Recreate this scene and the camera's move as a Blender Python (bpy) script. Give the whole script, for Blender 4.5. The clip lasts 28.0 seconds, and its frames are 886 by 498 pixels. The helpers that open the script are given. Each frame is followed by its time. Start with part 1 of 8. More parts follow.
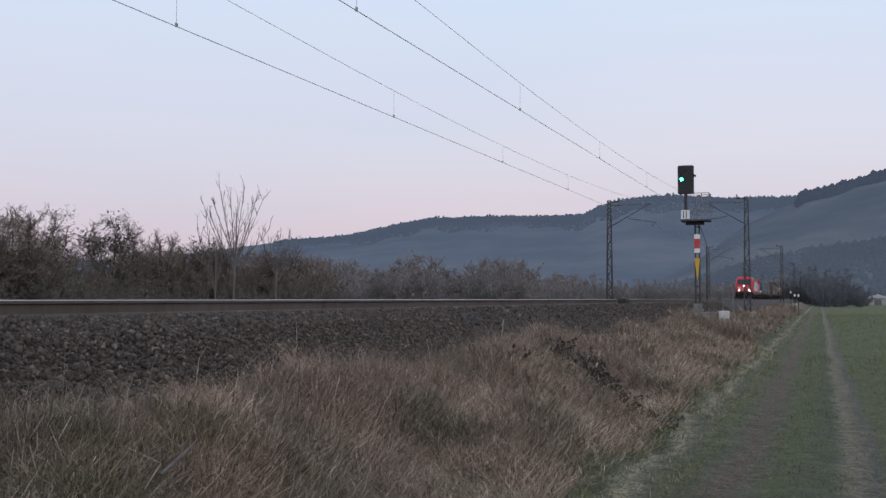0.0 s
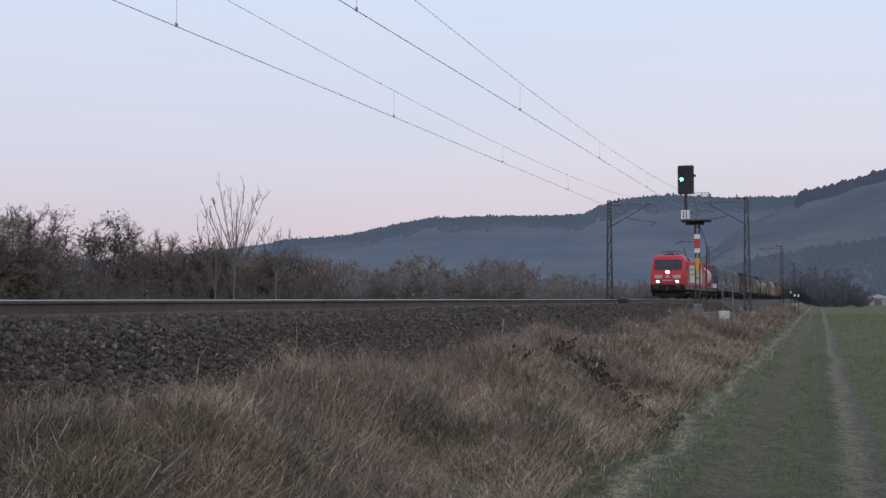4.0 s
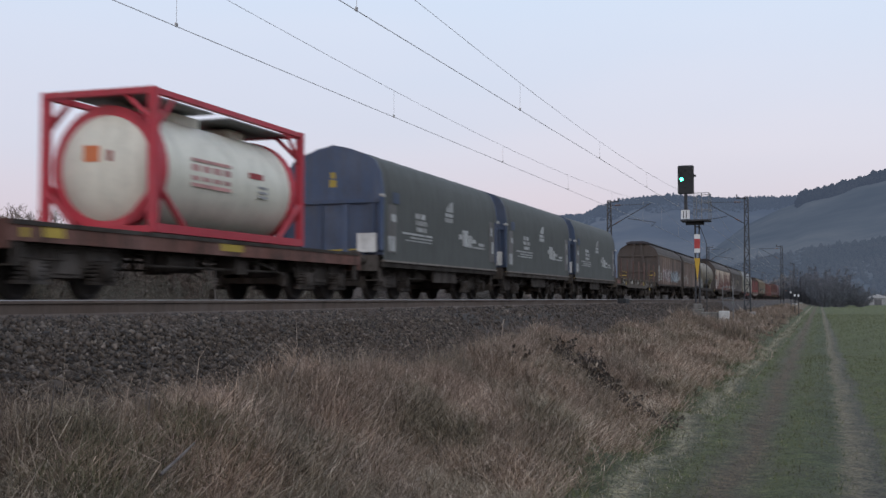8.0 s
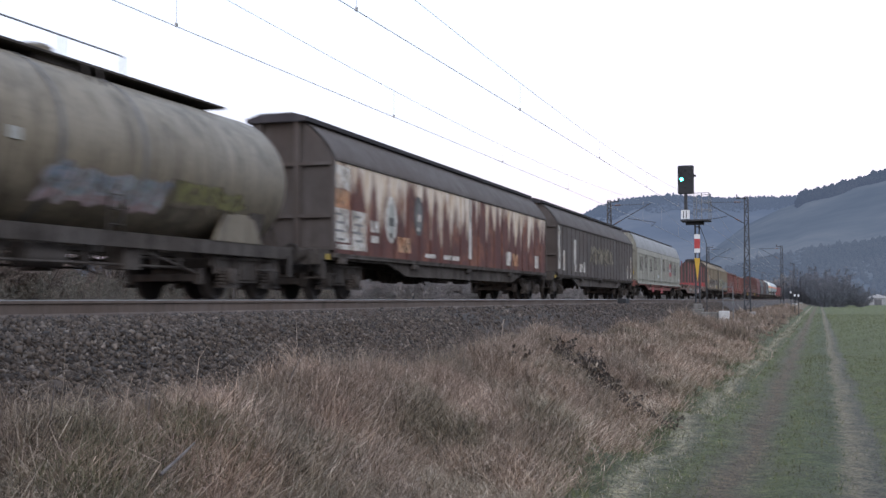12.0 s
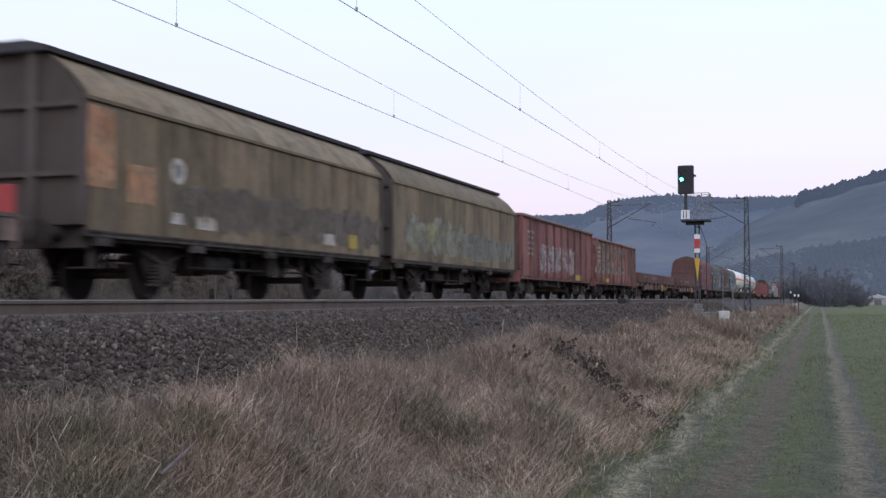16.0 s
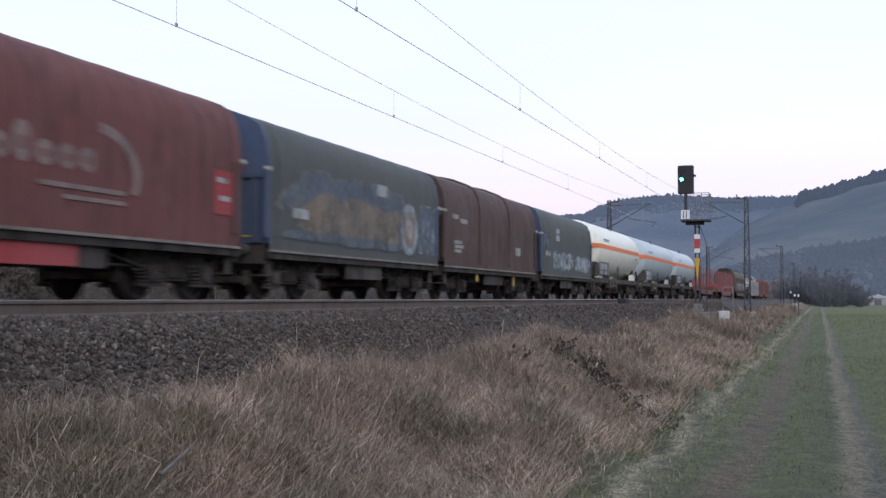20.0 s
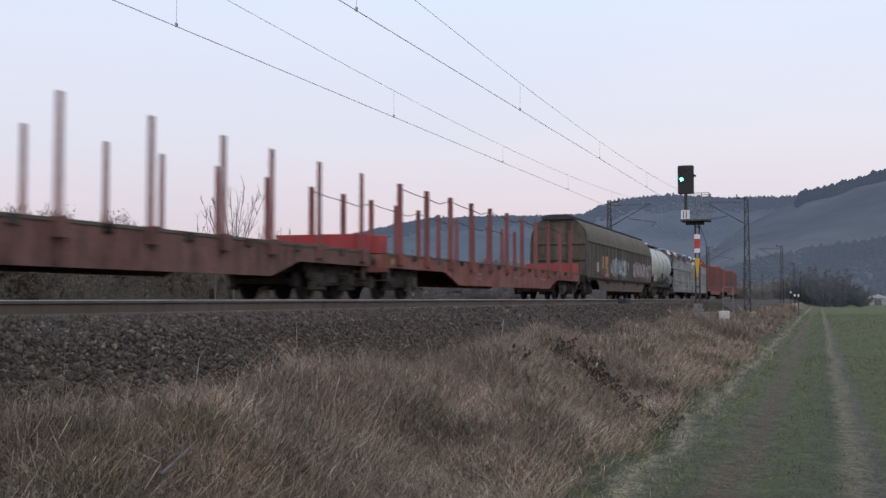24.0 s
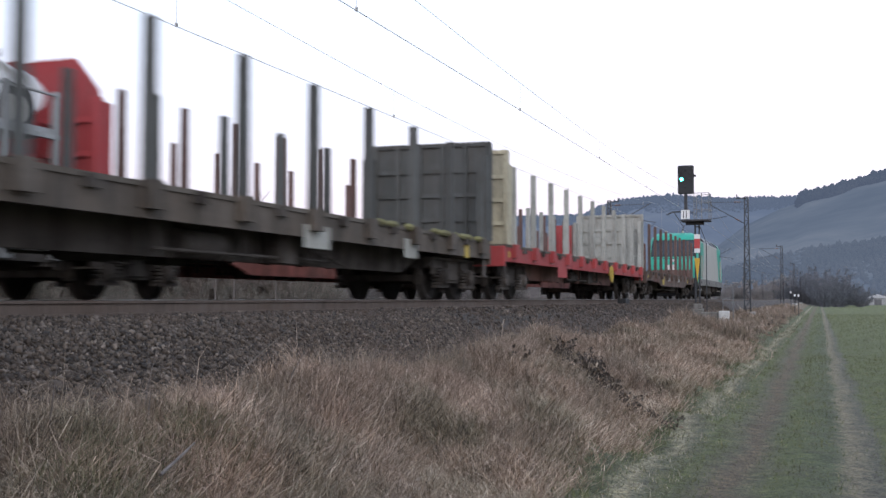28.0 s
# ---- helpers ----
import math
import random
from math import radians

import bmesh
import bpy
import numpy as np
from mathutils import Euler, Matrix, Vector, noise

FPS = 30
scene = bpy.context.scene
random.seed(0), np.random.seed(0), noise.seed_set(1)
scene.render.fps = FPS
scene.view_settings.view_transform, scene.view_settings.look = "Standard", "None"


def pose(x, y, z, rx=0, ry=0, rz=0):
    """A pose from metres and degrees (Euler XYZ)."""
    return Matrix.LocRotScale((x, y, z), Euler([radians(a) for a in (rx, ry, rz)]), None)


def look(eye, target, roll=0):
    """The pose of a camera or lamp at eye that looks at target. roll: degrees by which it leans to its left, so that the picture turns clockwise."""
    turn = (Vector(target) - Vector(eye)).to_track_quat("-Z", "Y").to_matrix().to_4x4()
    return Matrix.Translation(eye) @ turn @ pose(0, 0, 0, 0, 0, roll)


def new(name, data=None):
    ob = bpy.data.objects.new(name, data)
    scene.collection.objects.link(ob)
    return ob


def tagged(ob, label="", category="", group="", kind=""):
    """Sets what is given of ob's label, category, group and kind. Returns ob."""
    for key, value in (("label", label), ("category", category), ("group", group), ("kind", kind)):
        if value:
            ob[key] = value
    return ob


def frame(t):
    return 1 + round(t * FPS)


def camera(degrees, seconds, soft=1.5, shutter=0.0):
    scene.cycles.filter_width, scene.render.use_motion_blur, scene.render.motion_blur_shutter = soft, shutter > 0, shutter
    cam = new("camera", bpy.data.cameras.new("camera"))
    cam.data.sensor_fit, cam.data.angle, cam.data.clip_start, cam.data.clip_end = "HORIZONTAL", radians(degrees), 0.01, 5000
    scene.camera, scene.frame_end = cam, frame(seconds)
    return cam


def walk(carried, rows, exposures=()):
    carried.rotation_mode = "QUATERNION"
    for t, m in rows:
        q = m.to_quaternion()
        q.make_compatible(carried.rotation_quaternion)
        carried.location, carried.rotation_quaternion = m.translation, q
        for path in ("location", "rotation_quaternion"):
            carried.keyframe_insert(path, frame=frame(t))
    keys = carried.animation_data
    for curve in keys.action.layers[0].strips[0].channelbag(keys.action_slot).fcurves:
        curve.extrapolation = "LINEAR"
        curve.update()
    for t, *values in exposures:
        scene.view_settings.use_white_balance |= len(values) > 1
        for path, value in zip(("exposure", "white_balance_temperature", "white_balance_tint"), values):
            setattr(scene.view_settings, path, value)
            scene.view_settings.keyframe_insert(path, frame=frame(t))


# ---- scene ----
# Rail top is z = 0; the tracks run along y, the camera stands in the field beside them.
FAR_X, NEAR_X = -12.33, -8.33      # track centres
SPEED, SPEED_B = 25.8, 27.0        # the two trains, metres per second
EYE = (0.0, 0.0, 0.012)
AZ, UP = radians(18.46), radians(2.54)
cam = camera(42.9, 28.0, soft=1.5, shutter=0.31)
AIM = (EYE[0] - math.sin(AZ) * math.cos(UP), EYE[1] + math.cos(AZ) * math.cos(UP), EYE[2] + math.sin(UP))
walk(cam, [(0.0, look(EYE, AIM)), (28.0, look(EYE, AIM))],
     exposures=[(0.0, 0.12, 6550, 10), (6.5, 0.12, 6550, 10.5), (8.0, 0.14, 6600, 10), (8.5, 0.34, 6550, 11), (9.0, 0.56, 6500, 12), (10.0, 0.58, 6450, 13), (12.0, 0.77, 6450, 12), (14.5, 0.68, 6450, 13),
                (16.0, 0.52, 6400, 14), (17.0, 0.68, 6450, 13), (18.0, 0.54, 6450, 13), (19.0, 0.29, 6650, 11), (20.0, 0.6, 6400, 13), (21.5, 0.67, 6450, 13), (23.5, 0.31, 6750, 10.5), (25.0, 0.25, 6750, 10.5),
                (25.5, 0.5, 6650, 11), (26.0, 0.74, 6550, 11), (28.0, 0.82, 6550, 11)])

# ---- world and light: clear sky after sundown, pink above the horizon ----
world = bpy.data.worlds.new("dusk_sky")
scene.world = world
world.use_nodes = True
wn, wl = world.node_tree.nodes, world.node_tree.links
wn.clear()
w_out = wn.new("ShaderNodeOutputWorld")
w_bg = wn.new("ShaderNodeBackground")
w_co = wn.new("ShaderNodeTexCoord")
w_sep = wn.new("ShaderNodeSeparateXYZ")
w_ramp = wn.new("ShaderNodeValToRGB")
w_sky = wn.new("ShaderNodeTexSky")
w_sky.sky_type, w_sky.sun_disc = "NISHITA", False
w_sky.sun_elevation, w_sky.sun_rotation = radians(3), radians(215)
w_mix = wn.new("ShaderNodeMix")
w_mix.data_type, w_mix.blend_type = "RGBA", "ADD"
w_mix.inputs["Factor"].default_value = 0.03
stops = [(0.0, (0.49, 0.45, 0.54)), (0.05, (0.645, 0.575, 0.68)), (0.13, (0.665, 0.68, 0.81)), (0.26, (0.645, 0.755, 0.93)), (1.0, (0.54, 0.68, 0.92))]
for i, (at, col) in enumerate(stops):
    el = w_ramp.color_ramp.elements[i] if i < 2 else w_ramp.color_ramp.elements.new(at)
    el.position, el.color = at, (*col, 1)
w_cl = wn.new("ShaderNodeTexNoise")
w_cl.inputs["Scale"].default_value = 2.2
w_map = wn.new("ShaderNodeMapping")
w_map.inputs["Scale"].default_value = (1, 1, 5)
w_hue = wn.new("ShaderNodeMix")
w_hue.data_type, w_hue.blend_type = "RGBA", "MULTIPLY"
w_cr = wn.new("ShaderNodeValToRGB")
w_cr.color_ramp.elements[0].color, w_cr.color_ramp.elements[0].position = (0.97, 0.98, 1.0, 1), 0.35
w_cr.color_ramp.elements[1].color, w_cr.color_ramp.elements[1].position = (1.04, 1.0, 1.0, 1), 0.7
w_hue.inputs["Factor"].default_value = 1.0
wl.new(w_co.outputs["Generated"], w_sep.inputs[0])
wl.new(w_co.outputs["Generated"], w_map.inputs[0])
wl.new(w_map.outputs[0], w_cl.inputs["Vector"])
wl.new(w_cl.outputs["Fac"], w_cr.inputs[0])
wl.new(w_sep.outputs[2], w_ramp.inputs[0])
wl.new(w_ramp.outputs[0], w_mix.inputs["A"])
wl.new(w_sky.outputs[0], w_mix.inputs["B"])
wl.new(w_mix.outputs["Result"], w_hue.inputs["A"])
wl.new(w_cr.outputs[0], w_hue.inputs["B"])
wl.new(w_hue.outputs["Result"], w_bg.inputs[0])
w_bg.inputs[1].default_value = 0.88
wl.new(w_bg.outputs[0], w_out.inputs[0])
sun_data = bpy.data.lights.new("sun", "SUN")
sun_data.energy, sun_data.angle, sun_data.color = 0.9, radians(40), (1.0, 0.95, 0.93)
sun = new("sun", sun_data)
sun.matrix_basis = look((40, -60, 45), (0, 0, 0))


# ---- mesh and material helpers ----
class Shape:
    """Collects vertices and faces of one mesh."""

    def __init__(self):
        self.v, self.f = [], []

    def add(self, verts, faces):
        n = len(self.v)
        self.v += [tuple(p) for p in verts]
        self.f += [tuple(n + i for i in q) for q in faces]
        return self

    def box(self, x0, x1, y0, y1, z0, z1):
        return self.add([(x0, y0, z0), (x1, y0, z0), (x1, y1, z0), (x0, y1, z0), (x0, y0, z1), (x1, y0, z1), (x1, y1, z1), (x0, y1, z1)],
                        [(0, 3, 2, 1), (4, 5, 6, 7), (0, 1, 5, 4), (1, 2, 6, 5), (2, 3, 7, 6), (3, 0, 4, 7)])

    def prism(self, prof, y0, y1, axis="y"):
        """An outline of (x, z) drawn out along y; axis 'x': an outline of (y, z) drawn out along x."""
        n = len(prof)
        if axis == "y":
            a, b = [(p, y0, q) for p, q in prof], [(p, y1, q) for p, q in prof]
        else:
            a, b = [(y0, p, q) for p, q in prof], [(y1, p, q) for p, q in prof]
        return self.add(a + b, [tuple(range(n - 1, -1, -1)), tuple(range(n, 2 * n))] + [(i, (i + 1) % n, n + (i + 1) % n, n + i) for i in range(n)])

    def tube(self, p, q, r, n=8, r2=None):
        p, q = Vector(p), Vector(q)
        d = (q - p).normalized()
        a = d.orthogonal().normalized()
        b = d.cross(a)
        r2 = r if r2 is None else r2
        ring = [(math.cos(2 * math.pi * i / n), math.sin(2 * math.pi * i / n)) for i in range(n)]
        va = [p + (a * c + b * s) * r for c, s in ring]
        vb = [q + (a * c + b * s) * r2 for c, s in ring]
        return self.add(va + vb, [tuple(range(n - 1, -1, -1)), tuple(range(n, 2 * n))] + [(i, (i + 1) % n, n + (i + 1) % n, n + i) for i in range(n)])

    def lathe(self, prof, centre, axis="y", n=24):
        """Rings of (place along the axis, radius) round a centre."""
        vs, m = [], len(prof)
        for t, r in prof:
            for i in range(n):
                c, s = math.cos(2 * math.pi * i / n) * r, math.sin(2 * math.pi * i / n) * r
                vs.append((centre[0] + c, centre[1] + t, centre[2] + s) if axis == "y" else (centre[0] + t, centre[1] + c, centre[2] + s))
        fs = [(j * n + i, j * n + (i + 1) % n, (j + 1) * n + (i + 1) % n, (j + 1) * n + i) for j in range(m - 1) for i in range(n)]
        return self.add(vs, fs + [tuple(range(n - 1, -1, -1)), tuple(range((m - 1) * n, m * n))])

    def mesh(self, name, mat, bevel=0.0, angle=35):
        bm = bmesh.new()
        vs = [bm.verts.new(p) for p in self.v]
        for q in self.f:
            if len(set(q)) > 2:
                try:
                    bm.faces.new([vs[i] for i in q])
                except ValueError:
                    pass
        bmesh.ops.recalc_face_normals(bm, faces=bm.faces)
        if bevel:
            bmesh.ops.bevel(bm, geom=[e for e in bm.edges if len(e.link_faces) == 2 and e.calc_face_angle(0) > 0.6], offset=bevel, segments=1, affect="EDGES", clamp_overlap=True)
        me = bpy.data.meshes.new(name)
        bm.to_mesh(me)
        bm.free()
        for p in me.polygons:
            p.use_smooth = True
        me.set_sharp_from_angle(angle=radians(angle))
        me.materials.append(mat)
        return me


def part(name, shape, mat, parent, label="", bevel=0.0):
    """One mesh object under a thing or a part; shape is a Shape or a mesh that is shared."""
    ob = new(name, shape.mesh(name, mat, bevel) if isinstance(shape, Shape) else shape)
    ob.parent = parent
    if label:
        ob["label"] = label
    return ob


def thing(name, label, category, group="", kind=""):
    return tagged(new(name), label, category, group, kind)


def triangles(name, verts, tris, mat):
    """A mesh from numpy arrays of vertices and triangles."""
    me = bpy.data.meshes.new(name)
    me.vertices.add(len(verts))
    me.vertices.foreach_set("co", np.ascontiguousarray(verts, dtype=np.float32).ravel())
    me.loops.add(tris.size)
    me.loops.foreach_set("vertex_index", np.ascontiguousarray(tris, dtype=np.int32).ravel())
    me.polygons.add(len(tris))
    me.polygons.foreach_set("loop_start", np.arange(0, tris.size, 3, dtype=np.int32))
    me.update(calc_edges=True)
    me.validate()
    me.materials.append(mat)
    return me


class Mat:
    """A principled material with room for a few nodes."""

    def __init__(self, name, rough=0.6, metal=0.0):
        self.m = bpy.data.materials.new(name)
        self.m.use_nodes = True
        self.n, self.l = self.m.node_tree.nodes, self.m.node_tree.links
        self.p = self.n["Principled BSDF"]
        self.p.inputs["Roughness"].default_value, self.p.inputs["Metallic"].default_value = rough, metal
        self.co = self.n.new("ShaderNodeTexCoord")
        self.src = None

    def per_object(self):
        """Every object takes its own stretch of the noise."""
        info, far, add = self.n.new("ShaderNodeObjectInfo"), self.n.new("ShaderNodeVectorMath"), self.n.new("ShaderNodeVectorMath")
        far.operation, add.operation = "SCALE", "ADD"
        far.inputs[0].default_value = (31.0, 57.0, 13.0)
        self.l.new(info.outputs["Random"], far.inputs["Scale"])
        self.l.new(self.co.outputs["Object"], add.inputs[0])
        self.l.new(far.outputs[0], add.inputs[1])
        self.src = add.outputs[0]
        return info

    def noise(self, scale, stretch=(1, 1, 1), detail=4, rough=0.6, space="Object"):
        mp = self.n.new("ShaderNodeMapping")
        mp.inputs["Scale"].default_value = stretch
        nz = self.n.new("ShaderNodeTexNoise")
        nz.inputs["Scale"].default_value, nz.inputs["Detail"].default_value, nz.inputs["Roughness"].default_value = scale, detail, rough
        self.l.new(self.src or self.co.outputs[space], mp.inputs[0])
        self.l.new(mp.outputs[0], nz.inputs["Vector"])
        return nz.outputs["Fac"]

    def ramp(self, fac, stops):
        r = self.n.new("ShaderNodeValToRGB")
        for i, (at, col) in enumerate(stops):
            el = r.color_ramp.elements[i] if i < 2 else r.color_ramp.elements.new(at)
            el.position, el.color = at, (*col, 1) if len(col) == 3 else col
        self.l.new(fac, r.inputs[0])
        return r.outputs[0]

    def level(self, fac, lo, hi):
        return self.ramp(fac, [(lo, (0, 0, 0)), (hi, (1, 1, 1))])

    def mix(self, a, b, fac, how="MIX"):
        x = self.n.new("ShaderNodeMix")
        x.data_type, x.blend_type = "RGBA", how
        for slot, val in (("A", a), ("B", b), ("Factor", fac)):
            if isinstance(val, (int, float)):
                x.inputs[slot].default_value = val
            elif isinstance(val, tuple):
                x.inputs[slot].default_value = (*val, 1)
            else:
                self.l.new(val, x.inputs[slot])
        return x.outputs["Result"]

    def math(self, how, a, b=0.0):
        x = self.n.new("ShaderNodeMath")
        x.operation = how
        for i, val in enumerate((a, b)):
            if isinstance(val, (int, float)):
                x.inputs[i].default_value = val
            else:
                self.l.new(val, x.inputs[i])
        return x.outputs[0]

    def color(self, out):
        self.l.new(out, self.p.inputs["Base Color"])
        return self

    def bump(self, fac, strength=0.3, dist=0.02):
        b = self.n.new("ShaderNodeBump")
        b.inputs["Strength"].default_value, b.inputs["Distance"].default_value = strength, dist
        self.l.new(fac, b.inputs["Height"])
        self.l.new(b.outputs[0], self.p.inputs["Normal"])
        return self


def paint(name, col, rough=0.5, dirt=0.5, metal=0.0, soil=(0.07, 0.058, 0.048), fade=0.25, vary=(0.86, 1.1), gloss=0.4):
    """Weathered vehicle paint: large fading, run-down streaks, blotches of grime and fine specks."""
    a = Mat(name, rough, metal)
    a.p.inputs["Specular IOR Level"].default_value = gloss
    if max(col) < 0.05:      # grime on black paint stays dark
        soil = tuple(c * 1.25 for c in col)
    info = a.per_object()
    big, fine, runs = a.noise(0.7), a.noise(11.0, detail=6), a.noise(4.2, (1, 1, 0.11), 6, 0.7)
    blot, wash = a.noise(1.9, (1, 1, 0.6), 6, 0.68), a.noise(2.3, (1, 1, 0.09), 4)
    pale = tuple(min(1, c * 0.8 + min(0.075, 1.5 * max(col))) for c in col)
    base = a.mix(col, pale, a.math("MULTIPLY", a.level(big, 0.35, 0.75), fade * 2))
    base = a.mix(base, pale, a.math("MULTIPLY", a.level(wash, 0.55, 0.72), fade * 1.6))
    base = a.mix(base, soil, a.math("MULTIPLY", a.level(runs, 0.45, 0.68), dirt))
    base = a.mix(base, tuple(c * 0.55 for c in soil), a.math("MULTIPLY", a.level(blot, 0.5, 0.68), dirt * 0.85))
    base = a.mix(base, soil, a.math("MULTIPLY", a.level(fine, 0.52, 0.75), dirt * 0.8))
    tone = a.ramp(info.outputs["Random"], [(0, (vary[0],) * 3), (1, (vary[1],) * 3)])
    a.color(a.mix(base, tone, 1.0, "MULTIPLY")).bump(a.math("ADD", fine, blot), 0.16, 0.012)
    a.l.new(a.math("ADD", a.math("MULTIPLY", runs, 0.35), rough - 0.12), a.p.inputs["Roughness"])
    return a.m


def glow(name, col, power):
    a = Mat(name)
    a.p.inputs["Base Color"].default_value = (*col, 1)
    a.p.inputs["Emission Color"].default_value, a.p.inputs["Emission Strength"].default_value = (*col, 1), power
    return a.m


def backdrop_mat(name, cols, haze, power, scale):
    """Far land: its own colours, with evening haze put in as a bluish surface glow."""
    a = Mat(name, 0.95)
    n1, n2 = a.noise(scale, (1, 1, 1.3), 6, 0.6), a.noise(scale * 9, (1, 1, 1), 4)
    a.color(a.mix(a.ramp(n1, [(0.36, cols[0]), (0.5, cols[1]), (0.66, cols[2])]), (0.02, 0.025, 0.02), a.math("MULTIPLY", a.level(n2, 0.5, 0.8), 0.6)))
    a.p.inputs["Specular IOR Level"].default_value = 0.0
    a.p.inputs["Emission Color"].default_value, a.p.inputs["Emission Strength"].default_value = (*haze, 1), power
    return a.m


# ---- materials of the place ----
m_ballast = Mat("ballast", 0.85)
m_ballast.color(m_ballast.mix(m_ballast.ramp(m_ballast.noise(16, detail=5), [(0.3, (0.012, 0.01, 0.008)), (0.5, (0.03, 0.024, 0.02)), (0.72, (0.06, 0.05, 0.043))]),
                              (0.05, 0.032, 0.022), m_ballast.level(m_ballast.noise(0.8), 0.4, 0.7))).bump(m_ballast.noise(22, detail=3), 1.0, 0.06)
m_stone = Mat("ballast_stone", 0.8)
_geo = m_stone.n.new("ShaderNodeNewGeometry")
m_stone.color(m_stone.mix(m_stone.ramp(_geo.outputs["Random Per Island"], [(0.0, (0.012, 0.009, 0.007)), (0.5, (0.049, 0.036, 0.027)), (0.92, (0.1, 0.078, 0.06)), (1.0, (0.19, 0.155, 0.128))]),
                          (0.055, 0.036, 0.025), m_stone.math("MULTIPLY", m_stone.level(m_stone.noise(0.9), 0.42, 0.68), 0.6))).bump(m_stone.noise(40), 0.4, 0.01)
m_rail_side = paint("rusty_rail", (0.105, 0.075, 0.058), 0.8, 0.4, soil=(0.06, 0.046, 0.036))
m_rail_head = Mat("worn_rail_head", 0.36, 0.75)
m_rail_head.color(m_rail_head.ramp(m_rail_head.noise(3, (6, 0.3, 6)), [(0.3, (0.16, 0.15, 0.14)), (0.7, (0.25, 0.238, 0.226))]))
m_concrete = paint("pale_concrete", (0.5, 0.5, 0.48), 0.85, 0.35)
m_steel = paint("galvanised_steel", (0.2, 0.205, 0.21), 0.55, 0.4, 0.4)
m_mast = paint("dark_mast_steel", (0.036, 0.037, 0.042), 0.75, 0.4, 0.1)
m_wire = Mat("old_copper_wire", 0.5, 0.6)
m_wire.color(m_wire.ramp(m_wire.noise(2), [(0.3, (0.3, 0.29, 0.28)), (0.7, (0.42, 0.4, 0.38))]))
m_oldconcrete = paint("weathered_concrete", (0.17, 0.163, 0.15), 0.9, 0.6)
m_insul = paint("brown_insulator", (0.16, 0.07, 0.04), 0.3, 0.2)


def land_material():
    """Field: strips of dead grass, frosted verge, two wheel ruts and green meadow, by the distance from the track."""
    a = Mat("field_ground", 0.95)
    sep = a.n.new("ShaderNodeSeparateXYZ")
    a.l.new(a.co.outputs["Object"], sep.inputs[0])
    wob = a.math("MULTIPLY", a.math("SUBTRACT", a.noise(0.55, (1, 0.5, 1)), 0.5), 0.7)
    fray = a.math("MULTIPLY", a.math("SUBTRACT", a.noise(6.0), 0.5), 0.35)
    pos = a.math("ADD", a.math("ADD", sep.outputs[0], wob), fray)
    strip = a.math("MULTIPLY", a.math("ADD", pos, 5.0), 0.125)     # -5 m .. 3 m to 0 .. 1
    dead, green, frost, mud, pale = (0.12, 0.09, 0.064), (0.078, 0.09, 0.034), (0.235, 0.212, 0.15), (0.1, 0.077, 0.05), (0.16, 0.138, 0.096)
    base = a.ramp(strip, [(0.0, dead), (0.23, dead), (0.27, (0.064, 0.072, 0.034)), (0.345, (0.068, 0.076, 0.038)), (0.37, frost), (0.395, (0.1, 0.098, 0.066)), (0.43, green),
                          (0.475, (0.088, 0.083, 0.052)), (0.494, mud), (0.508, mud), (0.53, (0.085, 0.083, 0.048)), (0.565, green), (0.645, (0.062, 0.074, 0.038)), (0.672, pale), (0.71, (0.085, 0.082, 0.062)), (0.735, green), (1.0, green)])
    grain = a.noise(26, detail=6)
    base = a.mix(base, a.ramp(grain, [(0.32, (0.22, 0.22, 0.22)), (0.64, (1.7, 1.68, 1.6))]), 0.9, "MULTIPLY")
    base = a.mix(base, a.ramp(a.noise(4.5, detail=6, rough=0.75), [(0.34, (0.55, 0.57, 0.5)), (0.5, (1.12, 1.12, 1.1)), (0.66, (1.75, 1.66, 1.46))]), 0.85, "MULTIPLY")
    base = a.mix(base, (0.1, 0.085, 0.055), a.math("MULTIPLY", a.level(a.noise(1.3), 0.5, 0.72), 0.45))
    return a.color(base).bump(a.math("ADD", grain, a.noise(5, detail=5)), 1.0, 0.1).m


m_land = land_material()


def blade_material(name, stops, rough=0.9):
    a = Mat(name, rough)
    g = a.n.new("ShaderNodeNewGeometry")
    patch = a.mix(a.ramp(a.noise(0.8, detail=3), [(0.34, (0.7, 0.74, 0.68)), (0.5, (1.0, 0.98, 0.96)), (0.66, (1.32, 1.22, 1.18))]), a.ramp(a.noise(3.4, detail=3), [(0.36, (0.66, 0.66, 0.65)), (0.62, (1.24, 1.22, 1.2))]), 0.55, "MULTIPLY")
    a.color(a.mix(a.ramp(g.outputs["Random Per Island"], stops), patch, 1.0, "MULTIPLY"))
    a.p.inputs["Specular IOR Level"].default_value = 0.15
    return a.m


m_dry = blade_material("dead_grass", [(0.0, (0.064, 0.05, 0.04)), (0.3, (0.152, 0.12, 0.097)), (0.7, (0.27, 0.216, 0.177)), (0.94, (0.41, 0.34, 0.28)), (1.0, (0.58, 0.51, 0.43))])
m_straw = blade_material("pale_straw", [(0.0, (0.13, 0.095, 0.07)), (0.5, (0.28, 0.22, 0.17)), (0.9, (0.46, 0.38, 0.3)), (1.0, (0.62, 0.55, 0.46))])
m_short = blade_material("short_green_grass", [(0.0, (0.075, 0.086, 0.04)), (0.5, (0.11, 0.125, 0.06)), (0.85, (0.15, 0.158, 0.085)), (1.0, (0.27, 0.26, 0.18))])
